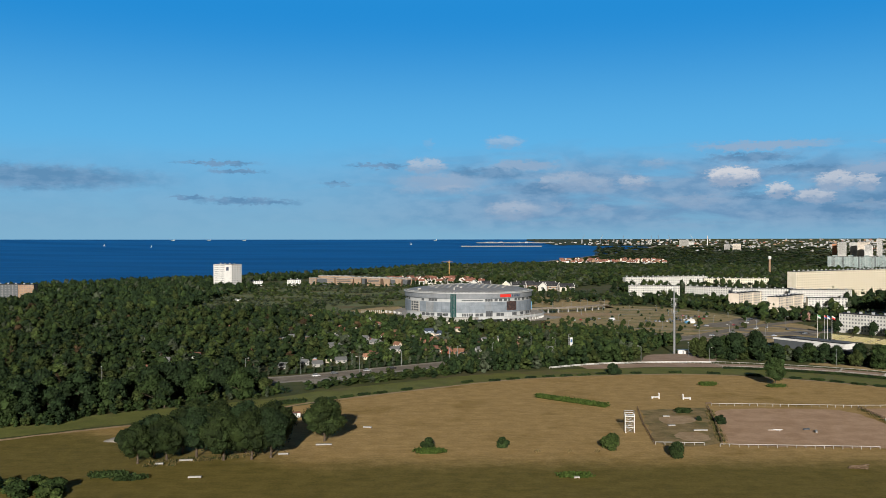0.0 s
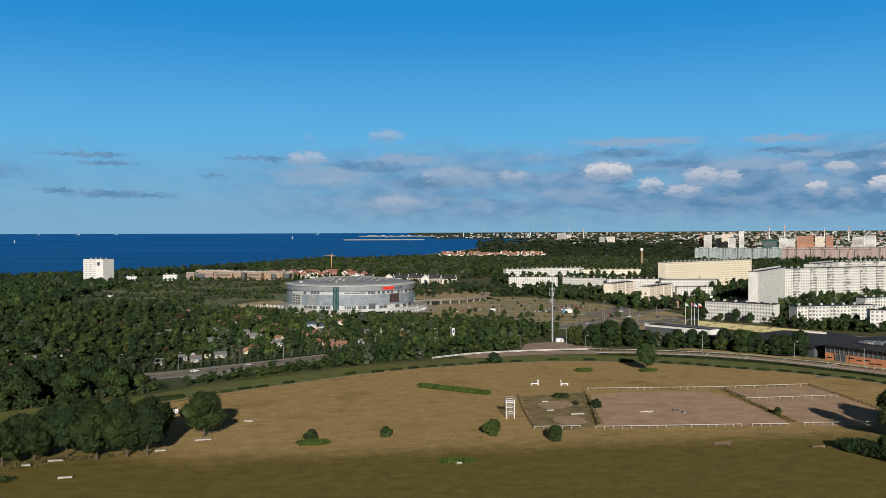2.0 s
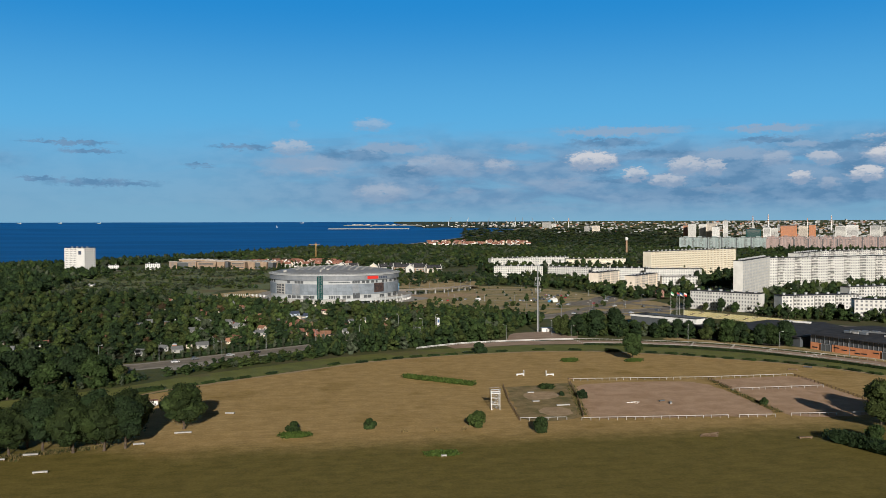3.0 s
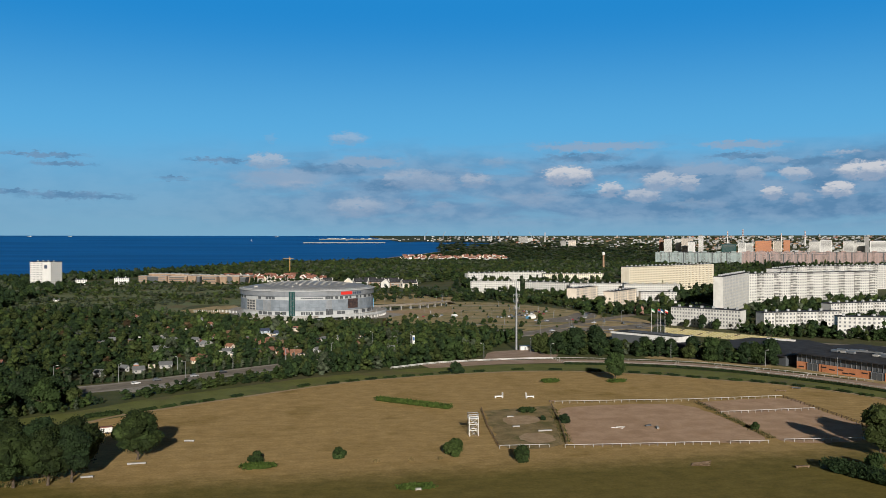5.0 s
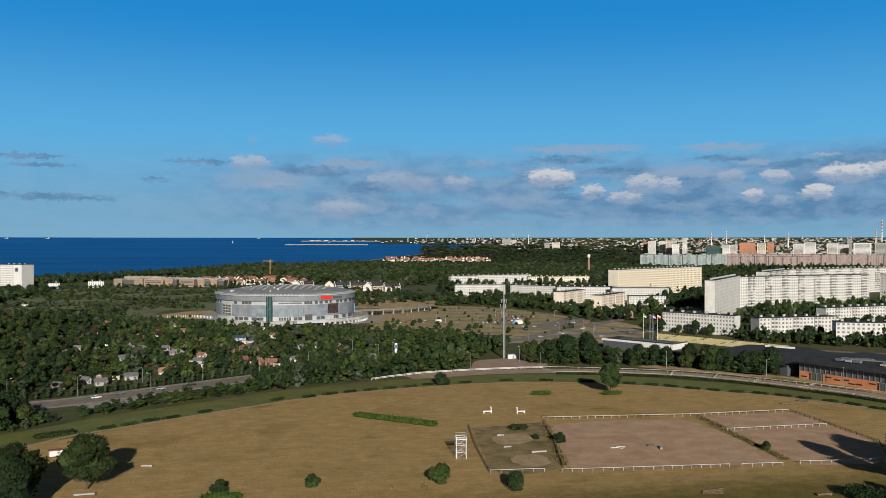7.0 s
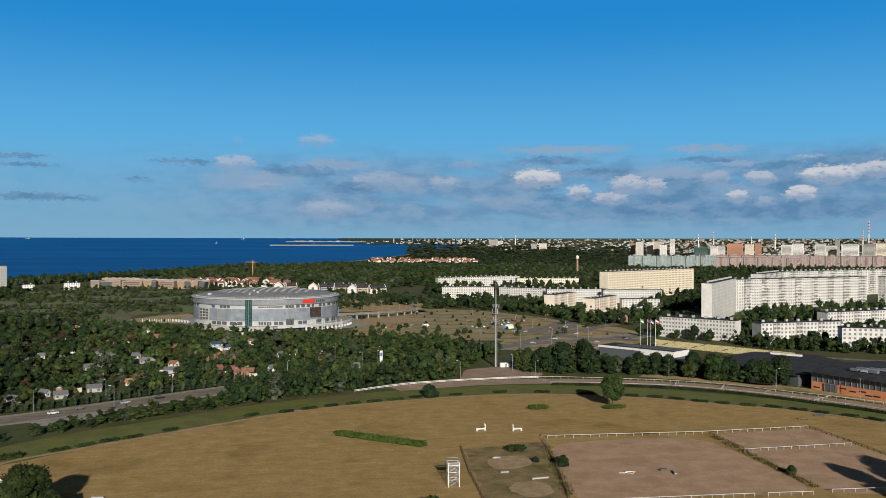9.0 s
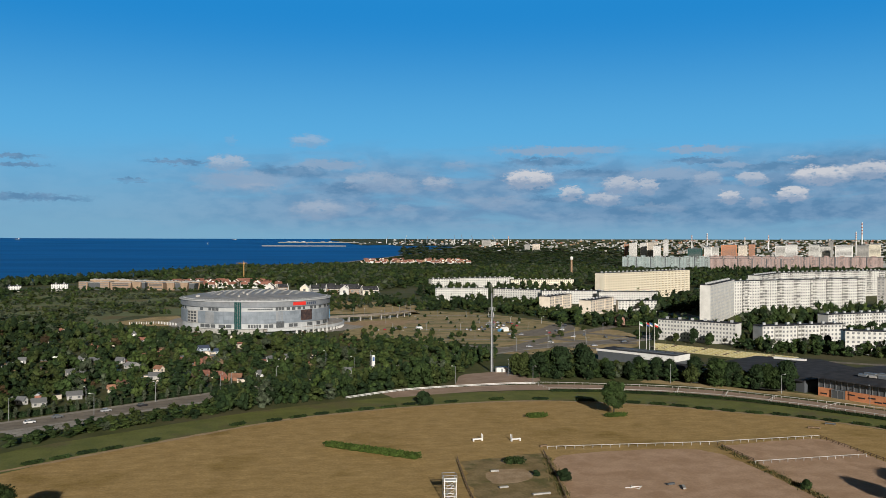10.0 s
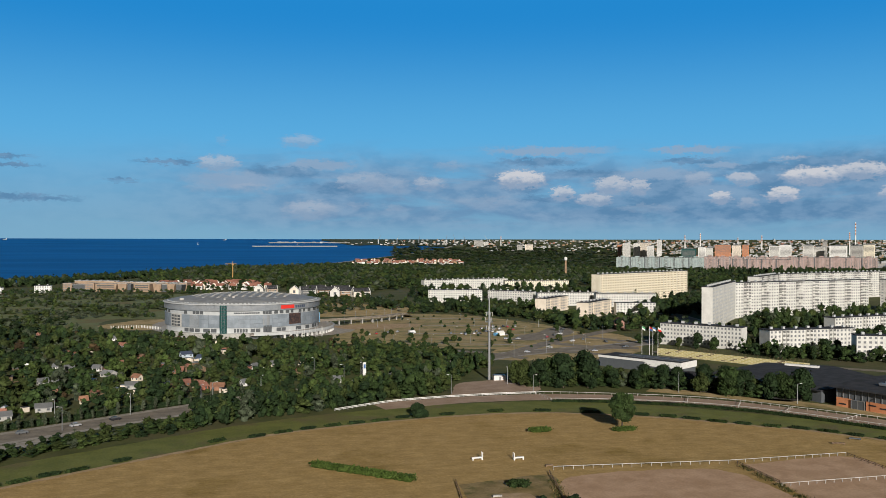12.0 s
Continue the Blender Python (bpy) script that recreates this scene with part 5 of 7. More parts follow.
woods("yard_trees", scatter([(205, 1005), (300, 965), (350, 1005), (365, 1060), (320, 1120), (250, 1130)], 12.0, rng, (4, 6.5)), "dense green trees behind the parking meadow", "trees", (4, 4, 2, 0.6, 0.5, 0), 15)
woods("yard_trees", scatter([(450, 640), (560, 640), (600, 720), (560, 712), (470, 695), (440, 660)], 11.0, rng, (4, 6)), "green trees round the low flats", "trees", (4, 4, 2, 0.6, 0.5, 0), 16)
woods("yard_trees", scatter([(290, 1170), (420, 1110), (520, 1090), (600, 1230), (560, 1370), (420, 1380), (300, 1390), (260, 1260)], 17.0, rng, (5, 8)), "green trees between the far low blocks", "trees", (4, 4, 2, 0.6, 0.5, 0), 17)
woods("strip_trees", scatter([(352, 600), (400, 570), (480, 535), (500, 560), (420, 585), (366, 615)], 8.0, rng, (3, 5)), "green trees behind the grandstand", "trees", (4, 4, 2, 0.6, 0.5, 0), 18)


woods("flats_trees", scatter([(358, 642), (400, 612), (440, 604), (486, 566), (476, 540), (420, 570), (366, 604), (346, 628)], 7.5, rng, (3, 5), tall=(5, 10)), "dark green trees at the foot of the low flats", "trees", (4, 5, 2, 0.4, 0.5, 0), 47)
woods("yard_trees", scatter([(262, 972), (300, 905), (312, 850), (332, 860), (348, 955), (300, 1005)], 9.0, rng, (3.5, 6), tall=(5, 10)), "green trees along the edge of the parking meadow", "trees", (4, 4, 2.5, 0.6, 0.5, 0), 48)
woods("row_thicket", scatter([(168, 540), (200, 528), (236, 512), (262, 486), (288, 470), (292, 478), (262, 503), (236, 528), (205, 546), (172, 554)], 5.0, rng, (2.6, 4.6), tall=(3.5, 7.5)), "dense dark shrubs under the tree row", "shrubs", (4, 5, 2, 0.4, 0.4, 0.3), 44)

# ---- rails, fences ----
RAIL_POST = Shape().box(-0.07, -0.07, 0, 0.07, 0.07, 1.25).mesh("post", M["worn_white"])


def rail_fence(points, label, gap=4.0, mat="worn_white", rails=((1.08, 1.24),), wide=0.12, group="", name="rail_fence", category="fence", post=RAIL_POST, smooth=True):
    ob = thing(name, label, category, group=group)
    line = resample(points, gap) if smooth else resample_straight(points, gap)
    for p in line:
        part("post", post, None, ob, m=pose(p.x, p.y, 0))
    for z0, z1 in rails:
        s, v = Shape(), []
        for i, p in enumerate(line):
            d = (line[min(i + 1, len(line) - 1)] - line[max(i - 1, 0)]).normalized()
            k = Vector((-d.y, d.x)) * wide / 2
            v += [(*(p + k), z0), (*(p - k), z0), (*(p - k), z1), (*(p + k), z1)]
        f = [(4 * i + j, 4 * i + (j + 1) % 4, 4 * i + 4 + (j + 1) % 4, 4 * i + 4 + j) for i in range(len(line) - 1) for j in range(4)]
        e = 4 * len(line) - 4
        s.add(v, f + [(3, 2, 1, 0), (e, e + 1, e + 2, e + 3)])
        part("rail", s, M[mat], ob)
    return ob


def resample_straight(points, step):
    out = []
    for a, b in zip(points, points[1:]):
        a, b = Vector(a), Vector(b)
        c = max(1, round((b - a).length / step))
        out += [a + (b - a) * i / c for i in range(c)]
    return out + [Vector(points[-1])]


OUTER = [(68, 497), (82, 505), (97, 512), (110, 515), (126, 517.4), (151, 519), (167, 518)]
OUTER2 = [(168, 500), (188, 494), (204.5, 486.8), (224, 476.7), (240.6, 463), (251.5, 450.5), (267, 428), (281, 403), (291, 376)]
double = ((0.55, 0.75), (1.05, 1.3))
rail_fence(OUTER, "white two-bar rail along the dirt track", 2.4, "white", rails=double, wide=0.22)
rail_fence(OUTER2, "white rail round the bend of the course", 4.0)
BACK = [(167, 518), (176, 516), (204, 504.5), (232, 490), (250, 475), (263, 457), (280, 434), (297, 408)]
rail_fence(BACK, "white rail behind the dirt track", 4.0)
for a, b in (((168, 501), (167, 517)), ((224, 477), (232, 490)), ((241, 463), (250, 475)), ((254, 448), (264, 457)), ((267, 428), (280, 434))):
    rail_fence([a, b], "white cross rail on the dirt track", 3.5, smooth=False)
hedge_line = resample([(168, 496), (188, 490), (204, 482.5), (222, 472.5), (238, 458.5), (249, 446), (263, 424), (277, 399), (286, 374)], 6.0)
for i, (p, q) in enumerate(zip(hedge_line, hedge_line[1:])):
    d = q - p
    ob = new("track_hedge", HEDGE_MESHES[(i * 3) % 4])
    ob.matrix_basis = pose((p.x + q.x) / 2, (p.y + q.y) / 2, 0, 0, 0, math.degrees(math.atan2(d.y, d.x)))
    tagged(ob, "low dark hedge along the outer rail", "hedge", "hedge along the rail")
for pts, text in (([(124, 384), (150, 381.5), (183, 378), (205, 378), (228, 378)], "white rail along the back of the sand arenas"), ([(102, 306.5), (128, 304), (156, 301.5)], "white rail along the front of the sand arena"),
                  ([(160, 301), (173.5, 299.5)], "white rail along the front of the sand arena"), ([(183, 349.5), (204, 349.5), (225, 349.5)], "white rail across the sand paddock"),
                  ([(180, 300), (194, 298.5), (209, 297)], "white rail along the front of the sand paddock"), ([(80, 310), (97, 308.5)], "white rail along the front of the dusty paddock")):
    rail_fence(pts, text, 3.2, smooth=False)
WOOD_POST = Shape().box(-0.1, -0.1, 0, 0.1, 0.1, 1.4).mesh("post", M["wood"])
for pts, text in (([(89.5, 376), (84, 343), (80, 311)], "grey wooden rail fence of the dusty paddock"), ([(121, 380), (113, 345), (104, 310)], "weathered wooden fence beside the sand arena"),
                  ([(228, 377), (227, 350), (225, 320), (211, 298)], "weathered wooden fence round the sand paddock"), ([(185, 376), (184, 352)], "pale wooden fence between the sand arenas")):
    rail_fence(pts, text, 3.4, "wood", ((0.6, 0.75), (1.1, 1.25)), 0.1, post=WOOD_POST, smooth=False)
for a, b, s in (((185, 374), (179, 306), 340), ((119, 372), (105, 312), 341)):
    m = (Vector(a) + Vector(b)) / 2
    d = Vector(a) - Vector(b)
    ob = new("weed_strip", weed_mesh(s, d.length))
    ob.matrix_basis = pose(m.x, m.y, 0, 0, 0, math.degrees(math.atan2(d.y, d.x)))
    tagged(ob, "strip of tall weeds along the fence", "weeds", kind="stuff")

# ---- judges' tower, jumps, small things on the meadow ----
tower = thing("watch_tower", "white steel scaffold tower with stairs and a railed platform", "tower", pose(75.6, 331, 0, 0, 0, -4))
tower.scale = (0.86, 0.86, 0.9)
for x in (-1.9, 1.9):
    for y in (-1.7, 1.7):
        part("leg", Shape().box(x - 0.13, y - 0.13, 0, x + 0.13, y + 0.13, 8.0), M["white"], tower)
part("platform", Shape().box(-2.2, -2.0, 7.0, 2.2, 2.0, 7.25), M["white"], tower)
for z in (2.4, 4.8, 7.9):
    part("brace", Shape().box(-1.9, -1.8, z, 1.9, -1.6, z + 0.15).box(-1.9, 1.6, z, 1.9, 1.8, z + 0.15).box(-2, -1.7, z, -1.8, 1.7, z + 0.15).box(1.8, -1.7, z, 2, 1.7, z + 0.15), M["white"], tower)
for z in (0.1, 2.5, 4.9):
    for y in (-1.7, 1.7):
        part("diagonal", Shape().tube((-1.9, y, z), (1.9, y, z + 2.3), 0.06, sides=5), M["white"], tower)
    for x in (-1.9, 1.9):
        part("diagonal", Shape().tube((x, 1.7, z), (x, -1.7, z + 2.3), 0.06, sides=5), M["white"], tower)
for i in range(3):
    s = Shape()
    for j in range(8):
        x = (-1.0 + 0.28 * j) * (1 if i % 2 else -1)
        s.box(x - 0.2, -0.6 + 0.5 * i, 0.15 + 2.35 * i + 0.28 * j, x + 0.2, 0.0 + 0.5 * i, 0.22 + 2.35 * i + 0.28 * j)
    s.tube((-1.1 if i % 2 else 1.1, -0.6 + 0.5 * i, 0.8 + 2.35 * i), (1.1 if i % 2 else -1.1, -0.6 + 0.5 * i, 3.1 + 2.35 * i), 0.07, sides=4)
    part("stair", s, M["steel"], tower)
part("railing", Shape().box(-2.2, -2.0, 8.8, 2.2, -1.9, 8.95).box(-2.2, 1.9, 8.8, 2.2, 2.0, 8.95).box(-2.2, -2, 8.8, -2.1, 2, 8.95).box(2.1, -2, 8.8, 2.2, 2, 8.95)
     .box(-2.2, -2, 7.2, -2.1, -1.9, 8.9).box(2.1, -2, 7.2, 2.2, -1.9, 8.9).box(-2.2, 1.9, 7.2, -2.1, 2, 8.9).box(2.1, 1.9, 7.2, 2.2, 2, 8.9), M["steel"], tower)


def jump(x, y, side):
    ob = thing("show_jump", "white wooden show jump with a tall wing", "show jump", pose(x, y, 0, 0, 0, 3), "white show jumps")
    part("board", Shape().box(-1.9, -0.35, 0.6, 1.9, 0.35, 1.05), M["white"], ob)
    for k in (-1.6, 1.6):
        part("foot", Shape().box(k - 0.2, -0.5, 0, k + 0.2, 0.5, 0.6), M["white"], ob)
    for y in (-0.6, 0.6):
        part("wing_post", Shape().box(side * 1.7 - 0.12, y - 0.1, 0, side * 1.7 + 0.12, y + 0.1, 2.6), M["white"], ob)
    part("wing_bar", Shape().box(side * 1.7 - 0.08, -0.55, 1.9, side * 1.7 + 0.08, 0.55, 2.15).box(side * 1.7 - 0.08, -0.55, 1.25, side * 1.7 + 0.08, 0.55, 1.5), M["white"], ob)


jump(103.8, 402, 1)
jump(117.3, 399, -1)


def bench_jump(x, y, turn, long, mat, text, tall=0.8, deep=0.8):
    ob = thing("low_jump", text, "jump", pose(x, y, 0, 0, 0, turn))
    part("beam", Shape().box(-long / 2, -deep / 2, tall * 0.45, long / 2, deep / 2, tall), M[mat], ob)
    for k in (-1, 1):
        part("foot", Shape().box(k * long * 0.42 - 0.2, -deep * 0.45, 0, k * long * 0.42 + 0.2, deep * 0.45, tall * 0.45), M["wood"], ob)


for x, y, turn, long, mat, text in ((97.2, 359, -5, 2.6, "concrete", "pale low jump on the dusty paddock"), (94.5, 341, 5, 2.8, "concrete", "pale low jump on the dusty paddock"), (103, 332, 4, 5.4, "concrete", "long pale low jump on the dusty paddock"),
                                    (-71.6, 268.6, 6, 4.0, "concrete", "weathered pale box jump on the meadow"), (-80, 289.5, 5, 4.4, "concrete", "weathered pale box jump under the trees"), (-87.4, 285, 8, 2.6, "concrete", "grey box jump under the trees"),
                                    (-37.4, 311, 4, 5.6, "concrete", "pale long box jump under a tree"), (-24, 340, -12, 3.4, "concrete", "pale log jump on the meadow"), (-49.5, 297.5, 5, 3.4, "concrete", "pale box jump under the trees"),
                                    (237, 393, -30, 4.5, "wood", "brown brushwood jump on the meadow"), (248, 398, -40, 4.0, "dark_grey", "dark box jump on the meadow"), (124, 388, 5, 2.6, "wood", "brown log jump by the rail"),
                                    (165.6, 267.7, 0, 4.5, "wood", "brown log jump on the mown grass"), (146, 329, 70, 3.5, "concrete", "pale pole jump on the sand"), (144, 333, 10, 2.4, "dark_grey", "dark box on the sand"),
                                    (182, 252, 0, 3.4, "blue", "blue and white bench by the hedge"), (44.8, 266.2, 0, 1.6, "concrete", "pale stone beside the scrub")):
    bench_jump(x, y, turn, long, mat, text)
for i in range(5):
    ob = new("jump_pole", Shape().tube((-1.3, 0, 0.2), (1.3, 0, 0.2), 0.12, sides=6).mesh("jump_pole", M["white"]))
    ob.matrix_basis = pose(130.5 + 0.9 * i, 333 + 0.9 * math.sin(i * 2.4), 0.05, 0, 0, 57 * i)
    tagged(ob, "white jump pole lying on the sand", "pole", "poles on the sand")
logs = thing("log_jump", "pile of brown logs with splayed ends on the mown grass", "log pile", pose(136.1, 275.6, 0, 0, 0, -35))
for i in range(7):
    part("log", Shape().tube((-3 + 0.4 * (i % 3), -1.2 + 0.4 * i, 0.3), (2.6 - 0.5 * (i % 2), -1.8 + 0.6 * i, 1.5 - 0.4 * (i % 3)), 0.26, 0.2, 6), M["wood"], logs)
pile_v, pile_f = [], []
for j in range(7):
    for i in range(20):
        a, r = 6.283 * i / 20, (1 - j / 6) * (1 + 0.25 * math.sin(3 * 6.283 * i / 20 + j))
        pile_v.append((7.5 * r * math.cos(a), 5.0 * r * math.sin(a), 2.3 * (j / 6) ** 0.8 + 0.25 * noise.noise((i * 0.9, j * 0.9, 0))))
for j in range(6):
    for i in range(20):
        pile_f.append((j * 20 + i, j * 20 + (i + 1) % 20, (j + 1) * 20 + (i + 1) % 20, (j + 1) * 20 + i))
pile = new("sand_heap", mesh_of("sand_heap", pile_v, pile_f, [M["paving"]], smooth=True))
pile.matrix_basis = pose(-110, 322, 0.0, 0, 0, 35)
tagged(pile, "heap of pale sand beside the tree clump", "sand heap")
shed = thing("horse_trailer", "small white trailer with a red roof behind the trees", "trailer", pose(-55, 360, 0, 0, 0, 20))
part("body", Shape().box(-2, -1, 0.5, 2, 1, 2.3), M["white"], shed)
part("roof", Shape().box(-2.1, -1.1, 2.3, 2.1, 1.1, 2.6), M["tile"], shed)
for k in (-1, 1):
    part("wheel", Shape().tube((0.2, k * 1.0, 0.4), (0.2, k * 1.2, 0.4), 0.4, sides=12), M["dark"], shed)

# ---- grandstand and halls ----
stand = thing("grandstand", "long dark-roofed grandstand with glazing over an orange wall", "grandstand", pose(287.2, 458, 0, 0, 0, -71.5))
LONG, DEEP = 150.0, 58.0
part("body", Shape().box(0, 0.6, 0, LONG, DEEP, 8.6), M["dark_grey"], stand)
roof = Shape().add([(-2, -2.5, 8.5), (LONG, -2.5, 8.5), (LONG, DEEP * 0.45, 10.2), (-2, DEEP * 0.45, 10.2), (LONG, DEEP, 9.2), (-2, DEEP, 9.2),
                    (-2, -2.5, 9.0), (LONG, -2.5, 9.0), (LONG, DEEP * 0.45, 10.7), (-2, DEEP * 0.45, 10.7), (LONG, DEEP, 9.7), (-2, DEEP, 9.7)],
                   [(6, 7, 8, 9), (9, 8, 10, 11), (3, 2, 1, 0), (5, 4, 2, 3), (0, 1, 7, 6), (1, 2, 8, 7), (2, 4, 10, 8), (4, 5, 11, 10), (5, 3, 9, 11), (3, 0, 6, 9)])
part("roof", roof, M["bitumen"], stand, "dark shallow-pitched felt roof")
front = part("glazing", Shape().box(0, 0.45, 4.1, LONG, 0.6, 8.4), M["glass"], stand, "tall dark glazing")
mullion = Shape().box(-0.12, 0.1, 4.1, 0.12, 0.45, 8.5).mesh("mullion", M["steel"])
for i in range(51):
    part("mullion", mullion, None, front, m=pose(3.0 * i, 0, 0))
for a, b in ((0, 7), (14, 44), (52, 82), (90, 120), (128, 148)):
    part("orange_wall", Shape().box(a, -0.1, 0, b, 0.45, 4.1), M["orange"], stand, "orange rendered wall")
plank = Shape().box(-1.7, -0.2, -0.3, 1.7, -0.1, 0.3).mesh("dark_plank", M["dark"])
for k, x in enumerate((3, 17, 22, 27, 30, 34, 41, 55, 61, 66, 72, 79, 93, 99, 108, 115)):
    part("dark_plank", plank, None, stand, m=pose(x, 0, (1.4, 2.7, 2.0, 2.6, 1.2)[k % 5]))
for x in (10.5, 48, 86, 124):
    part("entrance", Shape().box(x - 3, -0.6, 0, x + 3, 0.5, 3.9), M["glass"], stand, "glazed entrance")
    part("entrance_frame", Shape().box(x - 3.2, -0.75, 3.7, x + 3.2, -0.6, 4.1).box(x - 3.2, -0.75, 0, x - 2.9, -0.6, 3.7).box(x + 2.9, -0.75, 0, x + 3.2, -0.6, 3.7).box(x - 0.1, -0.75, 0, x + 0.1, -0.6, 3.7), M["steel"], stand)
r2 = random.Random(4)
for i in range(26):
    x, y = r2.uniform(14, 120), r2.uniform(10, 34)
    part("roof_unit", Shape().box(-r2.uniform(1, 3), -1, 0, r2.uniform(1, 3), 1, r2.uniform(0.8, 1.6)), M["worn_white" if i % 3 == 0 else "steel"], stand, m=pose(x, y, 10.2))
for i in range(5):
    part("duct", Shape().tube((20 + 14 * i, 16 + 3 * i, 10.9), (36 + 14 * i, 22 + 2 * i, 11.0), 0.45, sides=8), M["steel"], stand, "silver roof duct")
wing = thing("stand_wing", "low dark-roofed wing joining the grandstand", "building")
part("wall", Shape().prism([(279, 490), (285.5, 466), (338, 484), (342, 532), (316, 552), (268, 526)], 0, 5.2), M["dark_grey"], wing)
part("roof", Shape().prism([(277, 490), (284.4, 465), (339, 483.5), (344, 533), (316, 554), (266, 527)], 5.3, 5.8), M["bitumen"], wing)
for i in range(4):
    part("roof_light", Shape().box(-2.4, -1.2, 0, 2.4, 1.2, 1.0), M["white"], wing, m=pose(322 + 2.6 * i, 540 - 3.4 * i, 5.8, 0, 0, -52))
hall = thing("white_hall", "flat-roofed hall with a broad white fascia", "building", pose(241, 593, 0, 0, 0, -57.7))
part("wall", Shape().box(-8, 0.6, 0, 43.8, 18, 3.0), M["dark_grey"], hall)
part("fascia", Shape().box(-9, 0, 5.4, 44.4, 0.5, 6.7).box(44.0, 0.5, 3.2, 44.4, 18.5, 6.7).box(22, -0.05, 3.2, 44.0, 0.45, 5.4), M["white"], hall, "white painted fascia")
part("upper_wall", Shape().box(-8.6, 0.5, 3.0, 44.0, 18.4, 6.5), M["dark_grey"], hall)
part("roof", Shape().box(-8.6, 0.5, 6.5, 44.0, 18.4, 6.65), M["bitumen"], hall)
for i in range(7):
    part("roof_light", Shape().box(-2.2, -4.5, 0, 2.2, 4.5, 0.5), M["dark_grey"], hall, m=pose(4 + 6 * i, 9.5, 6.75))


def house(x, y, turn, w, d, h, up, wall, roof, label, group="", name="house", category="house", door=True, z=None):
    """A house with a gable roof; w along the ridge."""
    ob = thing(name, label, category, pose(x, y, rise(x, y) if z is None else z, 0, 0, turn), group)
    part("wall", Shape().add([(-w / 2, -d / 2, 0), (w / 2, -d / 2, 0), (w / 2, d / 2, 0), (-w / 2, d / 2, 0), (-w / 2, -d / 2, h), (w / 2, -d / 2, h), (w / 2, d / 2, h), (-w / 2, d / 2, h), (-w / 2, 0, h + up), (w / 2, 0, h + up)],
                            [(0, 1, 5, 4), (2, 3, 7, 6), (1, 2, 6, 9, 5), (3, 0, 4, 8, 7), (4, 5, 9, 8), (6, 7, 8, 9)]), M[wall], ob)
    o = 0.4
    k = up / (d / 2)
    e = h - o * k + 0.05
    t = 0.18
    part("roof", Shape().add([(-w / 2 - o, -d / 2 - o, e), (w / 2 + o, -d / 2 - o, e), (w / 2 + o, 0, h + up + 0.05), (-w / 2 - o, 0, h + up + 0.05), (w / 2 + o, d / 2 + o, e), (-w / 2 - o, d / 2 + o, e),
                              (-w / 2 - o, -d / 2 - o, e + t), (w / 2 + o, -d / 2 - o, e + t), (w / 2 + o, 0, h + up + 0.05 + t), (-w / 2 - o, 0, h + up + 0.05 + t), (w / 2 + o, d / 2 + o, e + t), (-w / 2 - o, d / 2 + o, e + t)],
                             [(0, 3, 2, 1), (3, 5, 4, 2), (6, 7, 8, 9), (9, 8, 10, 11), (0, 1, 7, 6), (4, 5, 11, 10), (1, 2, 8, 7), (2, 4, 10, 8), (5, 3, 9, 11), (3, 0, 6, 9)]), M[roof], ob)
    if door:
        for s in (-0.28, 0.28):
            part("window", Shape().box(s * w - 0.09 * w, -d / 2 - 0.05, h * 0.35, s * w + 0.09 * w, -d / 2, h * 0.8), M["glass"], ob)
        part("window", Shape().box(w / 2, -0.15 * d, h * 0.35, w / 2 + 0.05, 0.15 * d, h * 0.85), M["glass"], ob)
        part("window", Shape().box(-w / 2 - 0.05, -0.15 * d, h * 0.35, -w / 2, 0.15 * d, h * 0.85), M["glass"], ob)
    return ob


house(250, 536, -50, 26, 16, 3.6, 2.6, "concrete", "bitumen", "low building with a dark hipped roof behind the trees", name="club_house", category="building")

house(347, 806, 70, 11, 8, 6.0, 3.4, "brick_pink", "tile", "pink brick house with a red tile roof at the junction", name="brick_house", door=True)
for i, (x, y) in enumerate([(336, 800), (358, 796), (362, 808), (340, 790), (330, 812), (366, 790)]):
    tree(("small_b", "small_a")[i % 2], x, y, "leafy tree beside the brick house", 0.6 + 0.1 * (i % 3), 60 * i, group="trees by the brick house")

wallY = thing("board_wall", "long wall of cream and yellow staggered boards", "wall", pose(295, 640, 0, 0, 0, -60.6))
part("backing", Shape().box(0, 0.1, 0, 100, 0.5, 4.4), M["cream_board"], wallY)
plank2 = [Shape().box(-1.3, -0.12, 0, 1.3, 0.1, 0.5).mesh("board", M[k]) for k in ("yellow", "wood")]
for j in range(5):
    for i in range(26):
        part("board", plank2[0 if (i * 7 + j * 5) % 6 else 1], None, wallY, m=pose(1.8 + 3.75 * i + 1.8 * (j % 2), 0, 0.4 + 0.85 * j))
stake = Shape().tube((0, 0.3, 4.2), (0.9, 0.3, 6.3), 0.09, sides=5).mesh("stake", M["wood"])
for i in range(40):
    part("stake", stake, None, wallY, m=pose(0.8 + 2.5 * i, 0, 0))
flat("ground_stand_yard", ragged_patch([(176, 548), (205, 538), (232, 522), (252, 498), (272, 472), (284, 482), (276, 520), (262, 545), (240, 570), (215, 600), (190, 590)], 0.10, 3, 1.0), M["wet"], "dark asphalt yard behind the tree row", "yard")
flat("ground_stand_front", strip([(225, 516), (250, 493), (270, 470), (285, 447), (300, 410), (318, 350)], (7, 5), 0.10, 4.0, 0.6), M["verge"], "dry grass strip before the grandstand", "grass strip")
flat("ground_junction_verge", ragged_patch([(176, 650), (206, 694), (240, 720), (284, 756), (322, 772), (322, 725), (296, 664), (275, 642), (245, 620), (222, 632), (200, 632)], 0.08, 5, 2), M["verge"], "dry grass verges round the junction", "verge")
